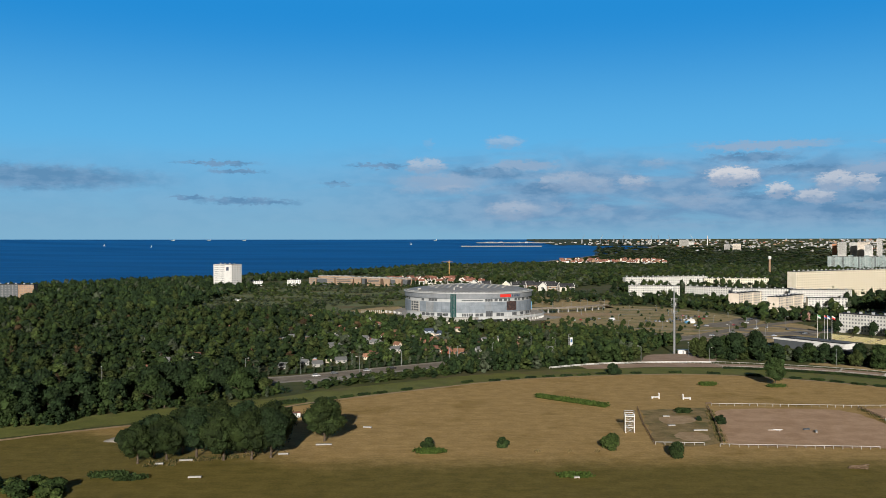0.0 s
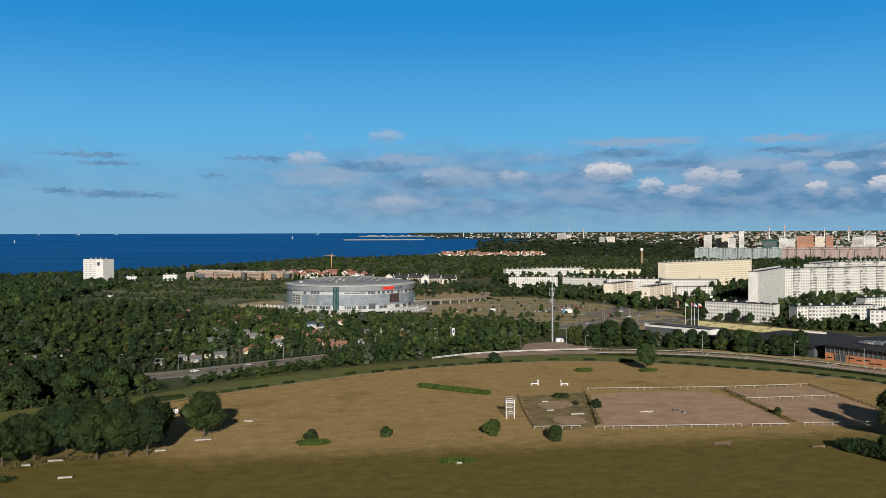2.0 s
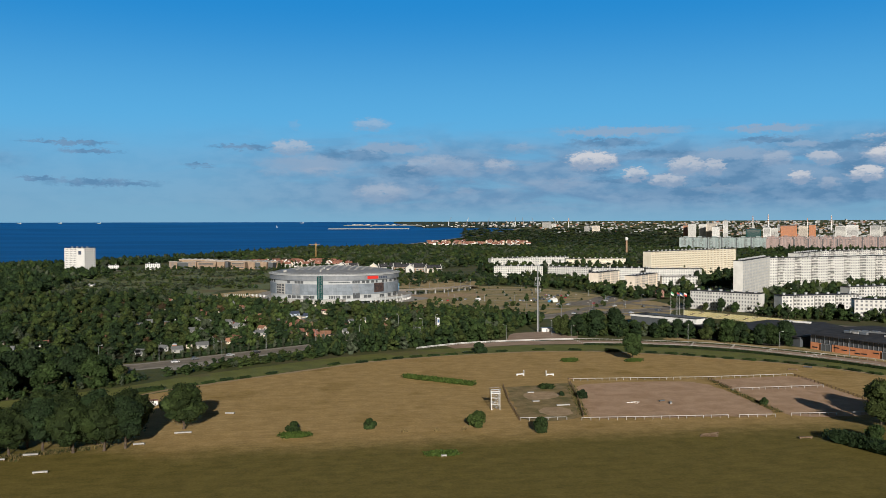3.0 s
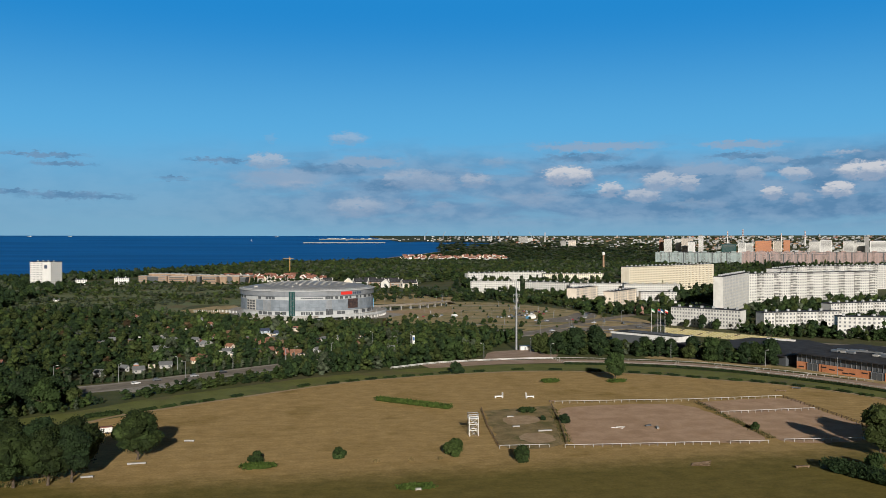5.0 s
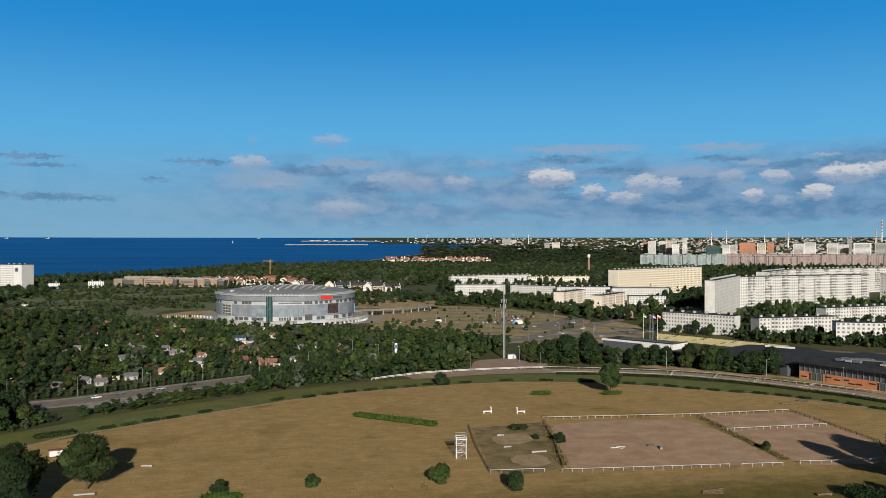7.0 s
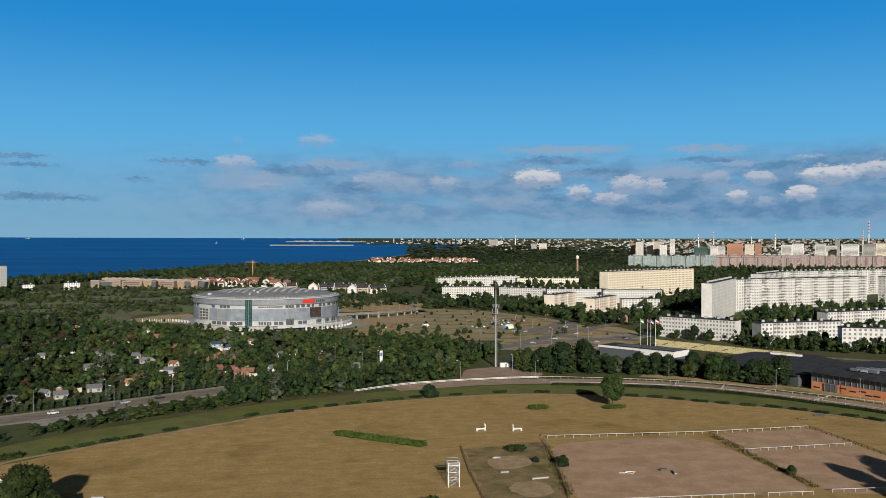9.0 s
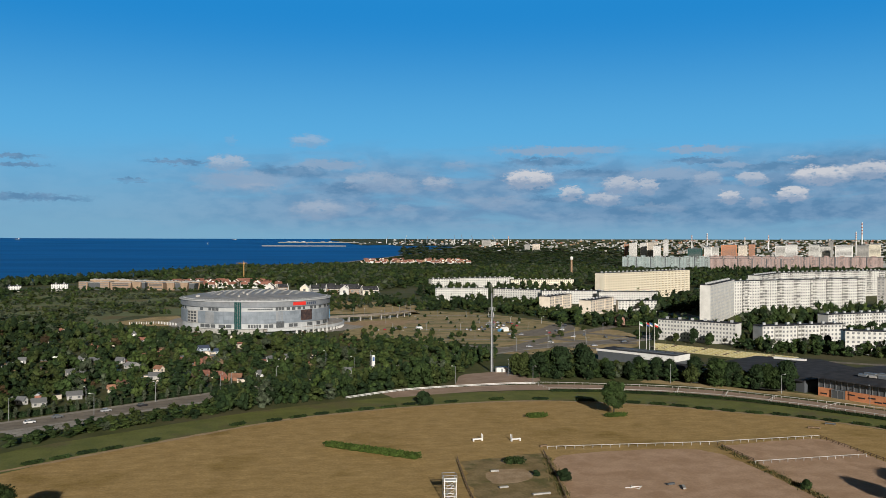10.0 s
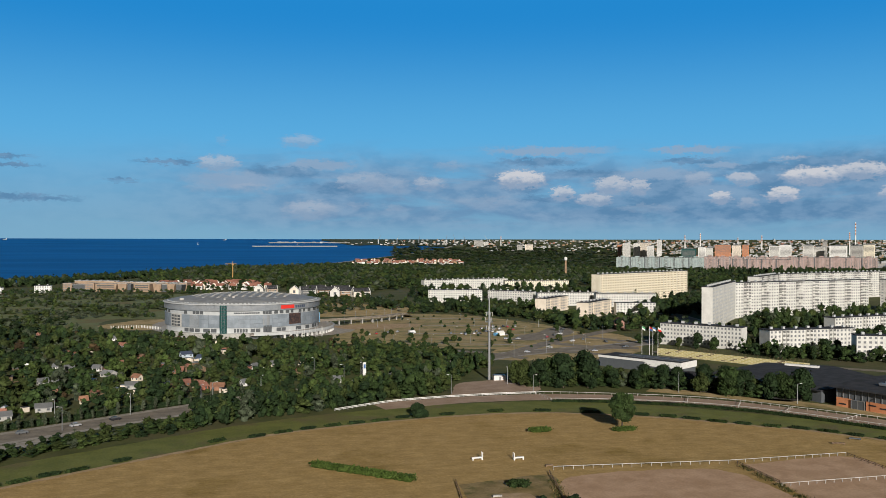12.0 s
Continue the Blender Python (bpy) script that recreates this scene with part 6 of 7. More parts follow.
for k, (pts, w) in enumerate((([(206, 668), (228, 694), (254, 722), (286, 752), (330, 790), (380, 850)], 6), ([(232, 678), (250, 660), (266, 644), (290, 628), (318, 612)], 5), ([(250, 720), (262, 700), (276, 684), (300, 672)], 6), ([(286, 752), (300, 735), (308, 712)], 5), ([(205, 640), (196, 664), (172, 690), (150, 716)], 4))):
    flat("road_branch", strip(pts, (w, w), 0.13 + 0.004 * k, 5, 0.3), M["asphalt"], "asphalt branch road at the junction", "road")
flat("ground_car_park", ragged_patch([(228, 743), (250, 738), (292, 776), (308, 828), (290, 822), (268, 790), (246, 770)], 0.13, 4, 1), M["asphalt"], "asphalt car park on the dry meadow", "car park")
flat("ground_flats_lawn", ragged_patch([(290, 660), (345, 560), (480, 520), (700, 700), (720, 880), (560, 800), (420, 740), (330, 760)], 0.05, 8, 3), M["land"], "lawns between the blocks of flats", "lawn")
flat("road_flats", strip([(300, 655), (320, 628), (342, 596), (362, 566), (400, 530)], (4, 4), 0.12, 5), M["asphalt"], "asphalt road beside the board wall", "road")
for k in range(7):
    a = Vector((150 + 6 * k, 735 + 34 * k))
    b = Vector((245 + 5 * k, 700 + 36 * k))
    flat("path_parking", strip([tuple(a), tuple((a + b) / 2 + Vector((3, 4))), tuple(b)], (2.2, 2.2), 0.10 + 0.002 * k, 5, 0.8), M["path" if k % 2 else "paving"], "worn driving lane across the parking meadow", "lane")
for k in range(8):
    a = Vector((142 + 6 * k, 722 + 34 * k))
    b = Vector((250 + 5 * k, 684 + 35 * k))
    flat("verge_parking", strip([tuple(a), tuple((a + b) / 2 + Vector((3, 4))), tuple(b)], (1.6, 1.6), 0.115 + 0.002 * k, 4, 1.2), M["rough"], "rough green grass strip across the parking meadow", "grass strip")
    for j in range(7):
        if (j * 3 + k * 5) % 4:
            p = a.lerp(b, (j + 0.5 + 0.3 * math.sin(j * 5 + k * 3)) / 7) + Vector((2.5, 3))
            tree("bush_small" if (j + k) % 3 else "bush_small_dark", p.x, p.y, "small round shrub on the parking meadow", 0.3 + 0.12 * ((j * 5 + k) % 4), 40 * j, "bush", "bush", "shrubs on the parking meadow")

# ---- overpass ----
over = thing("overpass", "pale concrete overpass leading to the arena", "bridge")
DECK = [(98, 884), (118, 891), (135, 898), (160, 913), (186, 940), (200, 966)]
deck_line = resample(DECK, 6.0)


def deck(z0, z1, left, right):
    v, f = [], []
    for i, p in enumerate(deck_line):
        d = (deck_line[min(i + 1, len(deck_line) - 1)] - deck_line[max(i - 1, 0)]).normalized()
        s = Vector((-d.y, d.x))
        k = min(1.0, (len(deck_line) - 1 - i) / 4)
        v += [(*(p + s * left), z0 * k), (*(p - s * right), z0 * k), (*(p - s * right), z1 * k + 0.2), (*(p + s * left), z1 * k + 0.2)]
    for i in range(len(deck_line) - 1):
        a, b = 4 * i, 4 * i + 4
        f += [(a + j, a + (j + 1) % 4, b + (j + 1) % 4, b + j) for j in range(4)]
    return Shape().add(v, f + [(3, 2, 1, 0)])


part("deck", deck(4.1, 4.7, 4, 4), M["asphalt"], over)
part("parapet", deck(4.7, 5.2, 4.0, -3.7), M["asphalt"], over)
part("parapet", deck(4.7, 5.2, -3.7, 4.0), M["asphalt"], over)
for p in deck_line[2:-4:2]:
    for k in (-3, 3):
        part("column", Shape().tube((p.x, p.y + k, -0.2), (p.x, p.y + k, 3.9), 0.6, sides=10), M["concrete"], over)
flat("ground_overpass_bank", ragged_patch([(112, 880), (150, 890), (190, 885), (182, 858), (150, 845), (122, 850)], 0.12, 4, 1), M["path"], "bare sandy bank before the overpass", "bank")


# ---- lamps, flags, cars ----
def street_lamp(x, y, turn, tall=9.0, label="slim grey street lamp with a single arm", group="street lamps"):
    ob = thing("street_lamp", label, "street lamp", pose(x, y, 0, 0, 0, turn), group)
    part("pole", LAMP[0], None, ob, m=Matrix.Diagonal((1, 1, tall / 9, 1)))
    part("arm", LAMP[1], None, ob, m=pose(0, 0, tall - 9))
    part("head", LAMP[2], None, ob, m=pose(0, 0, tall - 9))


LAMP = (Shape().tube((0, 0, 0), (0, 0, 9), 0.16, 0.09, 8).mesh("pole", M["steel"]), Shape().tube((0, 0, 9), (1.6, 0, 9.3), 0.07, sides=6).mesh("arm", M["steel"]),
        Shape().box(1.3, -0.18, 9.2, 2.2, 0.18, 9.4).mesh("head", M["white"]))
for i, (x, y) in enumerate([(-99.8, 477.8), (-70, 479), (-44, 499.5), (-38.4, 482.9), (-16.2, 510), (12, 527), (17, 531), (39, 545), (70, 604), (82.5, 575), (93, 581.5), (95, 599), (40, 573), (-130, 462), (-165, 445), (127.7, 528), (162.6, 548), (166.5, 520),
                            (273, 466), (291, 428), (200, 648), (228, 664), (262, 700), (300, 735), (246, 640), (236, 506)]):
    street_lamp(x, y, 60 * i)
for i in range(22):
    street_lamp(140 + (i % 6) * 27 + 5 * (i // 6), 740 + (i // 6) * 62 - (i % 6) * 6, 40 * i, 6.0, "short grey lamp post on the parking meadow", "parking lamps")
for i, p in enumerate(deck_line[1:-3:2]):
    street_lamp(p.x, p.y + 5.6, 80, 10, "tall grey lamp beside the overpass", "parking lamps")
for i, ((x, y), top, low) in enumerate(zip(((287.3, 646), (289.6, 640), (291.2, 638.5), (293, 635)), ("green_cloth", "red", "blue", "white"), ("white", "blue", "white", "red"))):
    ob = thing("flagpole", "tall white flagpole with a two-coloured flag", "flagpole", pose(x, y, 0), "flagpoles")
    part("pole", Shape().tube((0, 0, 0), (0, 0, 18.5), 0.16, 0.1, 8), M["white"], ob)
    for mat, z in ((top, 17.2), (low, 16.1)):
        v = [(0.1 + 0.32 * k, 0.25 * math.sin(k * 1.3 + i), z - 0.16 * k + h) for k in range(8) for h in (0, 1.1)]
        part("flag_half", Shape().add(v, [(2 * k, 2 * k + 2, 2 * k + 3, 2 * k + 1) for k in range(7)]), M[mat], ob, "waving cloth")
for i in range(11):
    a = radians(FRONT + 24 + 2.2 * i)
    ob = new("banner_pole", Shape().tube((0, 0, -1), (0, 0, 8), 0.12, 0.08, 6).mesh("banner_pole", M["white"]))
    ob.matrix_basis = pose(AX + (AR + 18 + 2 * (i % 2)) * math.cos(a), AY + (AR + 18) * math.sin(a), 0)
    tagged(ob, "slim white pole in front of the arena", "pole", "poles before the arena")

CAR_PAINT = [plain("car paint " + k, c, 0.3) for k, c in (("white", (0.75, 0.75, 0.75)), ("silver", (0.42, 0.43, 0.45)), ("black", (0.03, 0.03, 0.035)), ("red", (0.42, 0.03, 0.03)), ("blue", (0.04, 0.10, 0.28)), ("grey", (0.16, 0.17, 0.18)))]
CAR_NAMES = ("white", "silver", "black", "red", "blue", "dark grey")
body_shape = [(-2.1, 0.3), (2.1, 0.3), (2.15, 0.75), (1.3, 0.95), (-2.0, 0.95), (-2.15, 0.7)]
cabin_shape = [(-1.7, 0.95), (1.1, 0.95), (0.45, 1.45), (-1.3, 1.45)]


def side_prism(profile, half):
    c = len(profile)
    v = [(x, -half, z) for x, z in profile] + [(x, half, z) for x, z in profile]
    return Shape().add(v, [(i, (i + 1) % c, c + (i + 1) % c, c + i) for i in range(c)] + [tuple(range(c - 1, -1, -1)), tuple(range(c, 2 * c))])


CAR_BODY = [side_prism(body_shape, 0.88).mesh("body", p) for p in CAR_PAINT]
CAR_ROOF = [Shape().box(-1.3, -0.68, 1.45, 0.45, 0.68, 1.5).mesh("roof", p) for p in CAR_PAINT]
CAR_CABIN = side_prism(cabin_shape, 0.76).mesh("cabin", M["glass"])
CAR_WHEEL = Shape().tube((0, -0.1, 0), (0, 0.1, 0), 0.32, sides=12).mesh("wheel", M["dark"])


def car(x, y, turn, k, where):
    ob = thing("car", f"{CAR_NAMES[k]} car {where}", "car", pose(x, y, 0.16, 0, 0, turn), "cars")
    part("body", CAR_BODY[k], None, ob)
    part("roof", CAR_ROOF[k], None, ob)
    part("cabin", CAR_CABIN, None, ob, "dark windows")
    for wx in (-1.3, 1.3):
        for wy in (-0.85, 0.85):
            part("wheel", CAR_WHEEL, None, ob, m=pose(wx, wy, 0.32))


for i, (x, y, t) in enumerate([(-60.7, 471, 32), (-34.6, 489.7, 34), (-21, 499, 34), (-52, 480, 33), (60, 549, 32), (150, 622, 42), (-110, 452, 25)]):
    car(x, y, t, (0, 1, 2, 5, 0, 3)[i % 6], "on the road along the racecourse")
for i in range(34):
    row, col = divmod(i, 9)
    if (i * 5) % 7 < 5:
        car(196 + 3.1 * col + 16 * row + (i * 3) % 4, 794 - 1.5 * col + 17 * row + r2.uniform(-4, 4), 85 + r2.uniform(-6, 6), r2.choice((0, 1, 2, 5, 2, 1, 0, 5, 3)), "parked on the dry meadow")
for i, (x, y) in enumerate([(228, 748), (236, 745), (262, 752), (272, 764), (280, 772), (288, 790), (296, 806), (270, 722), (282, 730), (292, 712), (240, 690), (216, 668), (262, 664), (150, 812), (158, 815), (139, 806), (132, 802), (166, 800), (292, 680), (232, 650)]):
    car(x, y, 30 * i, r2.choice((0, 1, 2, 5, 2, 1, 0, 5, 3)), "near the junction and car park")
van = thing("delivery_van", "white delivery van on the parking meadow", "van", pose(168, 806, 0.16, 0, 0, 20))
part("body", side_prism([(-2.8, 0.3), (2.8, 0.3), (2.8, 1.2), (2.0, 2.2), (-2.8, 2.3)], 1.0), CAR_PAINT[0], van)
part("windscreen", side_prism([(2.1, 1.3), (2.78, 1.25), (2.05, 2.1)], 1.02), M["glass"], van)
for wx in (-1.8, 1.8):
    for wy in (-0.95, 0.95):
        part("wheel", CAR_WHEEL, None, van, m=pose(wx, wy, 0.32))
tent = thing("white_tent", "small white pitched tent on the parking meadow", "tent", pose(232, 776, 0, 0, 0, 20))
part("canvas", Shape().add([(-3.4, -1.7, 0), (3.4, -1.7, 0), (3.4, 1.7, 0), (-3.4, 1.7, 0), (-3.4, -1.7, 2.3), (3.4, -1.7, 2.3), (3.4, 1.7, 2.3), (-3.4, 1.7, 2.3), (-3.4, 0, 3.6), (3.4, 0, 3.6)],
                           [(0, 1, 5, 4), (2, 3, 7, 6), (1, 2, 6, 9, 5), (3, 0, 4, 8, 7), (4, 5, 9, 8), (6, 7, 8, 9)]), M["white"], tent)
part("panel", Shape().box(-5.6, -1.5, 0, -3.4, 1.5, 2.2), M["banner"], tent, "light blue side panel")
ob = thing("fence", "row of white posts along the apron of the arena", "fence")
for i in range(34):
    part("post", Shape().box(-0.22, -0.22, 0, 0.22, 0.22, 2.4) if i == 0 else bpy.data.meshes["post_white"], M["white"], ob, m=pose(*(Vector((-69, 900, 0)).lerp(Vector((-45, 900, 0)), i / 12) if i < 12 else Vector((-45, 900, 0)).lerp(Vector((-16, 866, 0)), (i - 12) / 21))))
    if i == 0:
        ob.children[0].data.name = "post_white"

# ---- garden houses ----
for i, (x, y, w, wall, roofm) in enumerate(GARDEN_HOUSES):
    text = {"tile": "red-roofed", "bitumen": "dark-roofed", "steel": "grey-roofed", "slate": "slate-roofed", "roofing": "pale-roofed", "rust": "rust-roofed"}[roofm]
    house(x, y, (i * 47) % 90 - 45, w * 0.8, w * 0.6, 2.0, 1.5, wall, roofm, f"small {text} summer house among garden trees", "garden houses", "summer_house", "summer house")
SHED_LOOKS = (("salmon", "pale"), ("steel", "grey metal"), ("wood", "weathered wooden"), ("rust", "rust-red"), ("concrete", "grey"), ("tile", "brick-red"), ("slate", "dark blue"), ("wood", "brown wooden"))
for i, (x, y) in enumerate(SHEDS):
    if inside(x, y, GARDENS):
        mat, text = SHED_LOOKS[(i * 5 + i // 3) % 8]
        w, d, h = 1.3 + 0.25 * (i % 5), 1.2 + 0.2 * (i % 3), 2.0 + 0.12 * (i % 4)
        ob = thing("garden_shed", f"small {text} garden shed among fruit trees", "shed", pose(x, y, 0, 0, 0, 37 * i), "garden sheds")
        part("wall", Shape().box(-w, -d, 0, w, d, h), M[mat], ob)
        if i % 3:
            part("roof", Shape().add([(-w - 0.2, -d - 0.2, h), (w + 0.2, -d - 0.2, h), (w + 0.2, d + 0.2, h), (-w - 0.2, d + 0.2, h), (-w - 0.2, 0, h + 0.9), (w + 0.2, 0, h + 0.9)],
                                     [(0, 1, 5, 4), (2, 3, 4, 5), (0, 4, 3), (1, 2, 5), (3, 2, 1, 0)]), M[("bitumen", "tile", "steel", "wood")[i % 4]], ob)
        else:
            part("roof", Shape().box(-w - 0.2, -d - 0.2, h, w + 0.2, d + 0.2, h + 0.15), M[("steel", "bitumen")[i % 2]], ob)
        part("door", Shape().box(-0.4, -d - 0.04, 0, 0.4, -d, 1.9), M["wood"], ob)

# hedge and slim trees along the garden side of the road
GARDEN_LINE = resample_straight([(-175, 432), (-118, 461), (-63, 487), (-30, 507), (8, 532), (44, 556)], 11.0)
ROAD_HEDGE = [hedge_mesh(360 + i, 11.5, 2.2, 2.4, "leaf_dark", 700) for i in range(3)]
for i, (p, q) in enumerate(zip(GARDEN_LINE, GARDEN_LINE[1:])):
    d = Vector(q) - Vector(p)
    ob = new("road_hedge", ROAD_HEDGE[i % 3])
    ob.matrix_basis = pose((p[0] + q[0]) / 2, (p[1] + q[1]) / 2, 0, 0, 0, math.degrees(math.atan2(d[1], d[0])))
    tagged(ob, "tall clipped dark green hedge beside the road", "hedge", "hedges along the road")
    for k in (0.25, 0.75):
        tree("fir", p[0] + d[0] * k + 2.0, p[1] + d[1] * k - 3.0, "slim young tree before the road hedge", 0.38 + 0.05 * ((i * 3 + int(k * 4)) % 4), 50 * i, group="young trees along the road")

# ---- houses and flats towards the coast ----
def villa(x, y, turn, w, d, wall, label):
    """A three-storey house with a steep dark roof, a pale frame round its gable and balconies."""
    ob = house(x, y, turn, w, d, 7.0, 4.6, wall, "bitumen", label, "villas", "villa", "villa")
    for k in (-1, 1):
        e = k * (w / 2 + 0.5)
        part("gable_frame", Shape().tube((e, -d / 2 - 0.4, 0), (e, -d / 2 - 0.4, 7.0), 0.4, sides=4).tube((e, d / 2 + 0.4, 0), (e, d / 2 + 0.4, 7.0), 0.4, sides=4).tube((e, -d / 2 - 0.4, 7.0), (e, 0, 12.0), 0.4, sides=4)
             .tube((e, d / 2 + 0.4, 7.0), (e, 0, 12.0), 0.4, sides=4), M["white"], ob, "white gable frame")
    for z in (2.6, 5.2):
        part("balcony", Shape().box(-w * 0.42, -d / 2 - 1.3, z, w * 0.42, -d / 2, z + 0.2).box(-w * 0.42, -d / 2 - 1.3, z + 0.2, w * 0.42, -d / 2 - 1.2, z + 1.0), M["worn_white"], ob)
    for k in range(4):
        part("dormer", Shape().box(w * (-0.36 + 0.24 * k) - 0.7, -d * 0.36, 7.6, w * (-0.36 + 0.24 * k) + 0.7, -d * 0.2, 9.4), M["glass"], ob)


for i, (x, y, turn, w) in enumerate([(72, 1392, 80, 16), (88, 1374, 10, 14), (118, 1352, 82, 13), (136, 1340, 6, 22), (158, 1326, 4, 24), (168, 1298, 78, 14), (184, 1310, 8, 20), (200, 1284, 12, 22), (150, 1372, 2, 26), (182, 1352, -4, 24)]):
    villa(x, y, turn, w, 11, ("render", "ochre", "salmon", "dark_grey", "ochre")[i % 5], "pale villa with a steep dark roof and balconies")
for i in range(52):
    x, y = -84 + 3.4 * i + r2.uniform(-4, 4), 1496 + 36 * (i % 5) + r2.uniform(-12, 12)
    house(x, y, r2.choice((-75, -12, 8, 70, 88)) + r2.uniform(-8, 8), r2.uniform(9, 15), 9, 6.0, 3.4, r2.choice(("white", "render", "salmon", "white")), "tile", "white house with a red tile roof", "red-roofed houses", door=i % 2 == 0)


def sloped(x0, x1, y0, y1, tall, lean0, lean1):
    """A wing whose ends lean outward at the top by the given metres."""
    v = [(x0, y0, -1), (x1, y0, -1), (x1, y1, -1), (x0, y1, -1), (x0 - lean0, y0, tall), (x1 + lean1, y0, tall), (x1 + lean1, y1, tall), (x0 - lean0, y1, tall)]
    return Shape().add(v, [(3, 2, 1, 0), (4, 5, 6, 7), (0, 1, 5, 4), (1, 2, 6, 5), (2, 3, 7, 6), (3, 0, 4, 7)])


def office(x, y, wings, halls):
    """Sandstone wings with window slots between dark glass, and long pale roofs behind. wings: from, to, height, leans, kind."""
    ob = thing("office_building", "low sandstone office building with dark glass and pale flat roofs", "office", pose(x, y, 0, 0, 0, -20.2), "offices")
    for x0, x1, tall, l0, l1, kind in wings:
        front = 1.5 if kind == "glass" else 0.0
        wing = part("glass_wing" if kind == "glass" else "wing", sloped(x0, x1, front, 16, tall, l0, l1), M["glass" if kind == "glass" else "sandstone"], ob)
        part("roof_edge", Shape().box(x0 - l0 - 0.2, front - 0.2, tall, x1 + l1 + 0.2, 16, tall + 0.35), M["worn_white"], wing)
        if kind == "slots":
            for z in (2.2, 6.0, 8.4):
                part("window_slot", Shape().box(x0 + 2, -0.12, z, x1 - 2, 0.0, z + 1.3), M["glass"], wing)
        elif kind == "grid":
            for z in (1.6, 5.0, 8.4):
                for k in range(int((x1 - x0) / 2.4)):
                    part("window", Shape().box(x0 + 0.6 + 2.4 * k, -0.12, z, x0 + 2.2 + 2.4 * k, 0.0, z + 1.9), M["mid_glass"], wing)
    for x0, x1, y0, y1, tall in halls:
        hall_part = part("rear_hall", Shape().box(x0, y0, -1, x1, y1, tall), M["sandstone"], ob)
        part("hall_roof", Shape().box(x0 - 0.3, y0 - 0.3, tall, x1 + 0.3, y1 + 0.3, tall + 0.5), M["worn_white"], hall_part)
        for k in range(int((x1 - x0) / 11)):
            part("roof_unit", Shape().box(x0 + 4 + 11 * k, y0 + 3, tall + 0.5, x0 + 8 + 11 * k, y0 + 7, tall + 1.7), M["steel"], hall_part)


office(-205, 1500, ((0, 14, 11.5, 0, 0, "grid"), (14.2, 33.8, 10.2, 0, 0.0, "glass"), (34, 48, 12, 0, 0, "grid")), ((9, 70, 17, 34, 14.4),))
office(-158, 1482.8, ((0, 30, 11, 0, 2.5, "slots"), (36, 46, 12, 2.5, 1.5, "plain"), (48, 53, 11, 0, 0, "glass")), ((6, 60, 17, 30, 13.0),))
office(-103.5, 1462.8, ((0, 24, 11, 0, 0, "slots"), (31, 41, 11.4, 2, 0, "plain"), (41.5, 49, 10.6, 0, 1.5, "glass"), (52, 60, 11.6, 2, 2, "plain"), (63, 70, 10.4, 0, 2, "glass")), ((-4, 44, 17, 30, 12.6), (44, 72, 20, 34, 12.0)))
block("apartment_block", "low white flat-roofed flats by the coast", (-236, 1462), (-214, 1464), 12, 10, 4, 7, "white", loggias=False, group="coast flats")
block("apartment_block", "low white flat-roofed flats by the coast", (-296, 1458), (-276, 1462), 12, 8, 3, 6, "white", loggias=False, group="coast flats")
block("office_block", "ochre square office block near the sea", (-534, 1150), (-515, 1152), 16, 17, 5, 6, "ochre", loggias=False, group="", category="office")
block("office_block", "dark glazed office building near the sea", (-640, 1140), (-540, 1162), 20, 17, 5, 24, "dark_grey", loggias=False, group="", category="office")
crane = thing("tower_crane", "ochre tower crane above the houses", "crane", pose(39, 1730, 0))
part("mast", Shape().box(-0.7, -0.7, 0, 0.7, 0.7, 33), M["crane"], crane)
part("jib", Shape().box(-13, -0.4, 33, 7, 0.4, 33.9), M["crane"], crane)
part("cab", Shape().box(-1.4, -2.2, 31, 1.4, -1.0, 33), M["crane"], crane)
part("apex", Shape().tube((0, 0, 34), (0, 0, 38), 0.8, 0.3, 6), M["crane"], crane)

# ---- far town ----
block("apartment_block", "grey eleven-storey slab block of flats with loggias", (688, 900), (748, 850), 13, 34.6, 11, 20, "concrete")
for p0, p1, tall, wall, text, bays in (((1070, 2346), (1264, 2220), 30, "teal", "long grey-green eleven-storey slab of flats", 60), ((1200, 2109), (1370, 1999), 29, "pink", "long dusky pink eleven-storey slab of flats", 60),
                                       ((1326, 2325), (1500, 2212), 31, "pink", "long dusky pink eleven-storey slab of flats", 60), ((1500, 2212), (1690, 2080), 31, "pink", "long dusky pink eleven-storey slab of flats", 60)):
    ob = block("slab_block", text, p0, p1, 14, tall, 11, bays, wall, group="far slabs", z=3)
    wide = (Vector(p1) - Vector(p0)).length
    # Dark grey strips laid over the face stand for shaded gaps between sections.
    for k in range(1, 6):
        part("shadow_gap", Shape().box(wide * k / 6 - 1.0, -1.1, 0, wide * k / 6 + 1.0, -0.9, tall + 0.4), M["dark_grey"], ob)
    for k in range(6):
        part("lift_house", Shape().box(wide * (k + 0.3) / 6, 3, tall + 0.5, wide * (k + 0.6) / 6, 10, tall + 3.5), M[wall], ob)


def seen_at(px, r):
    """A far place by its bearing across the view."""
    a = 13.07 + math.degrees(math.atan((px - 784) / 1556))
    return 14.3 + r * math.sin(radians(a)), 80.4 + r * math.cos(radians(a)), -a


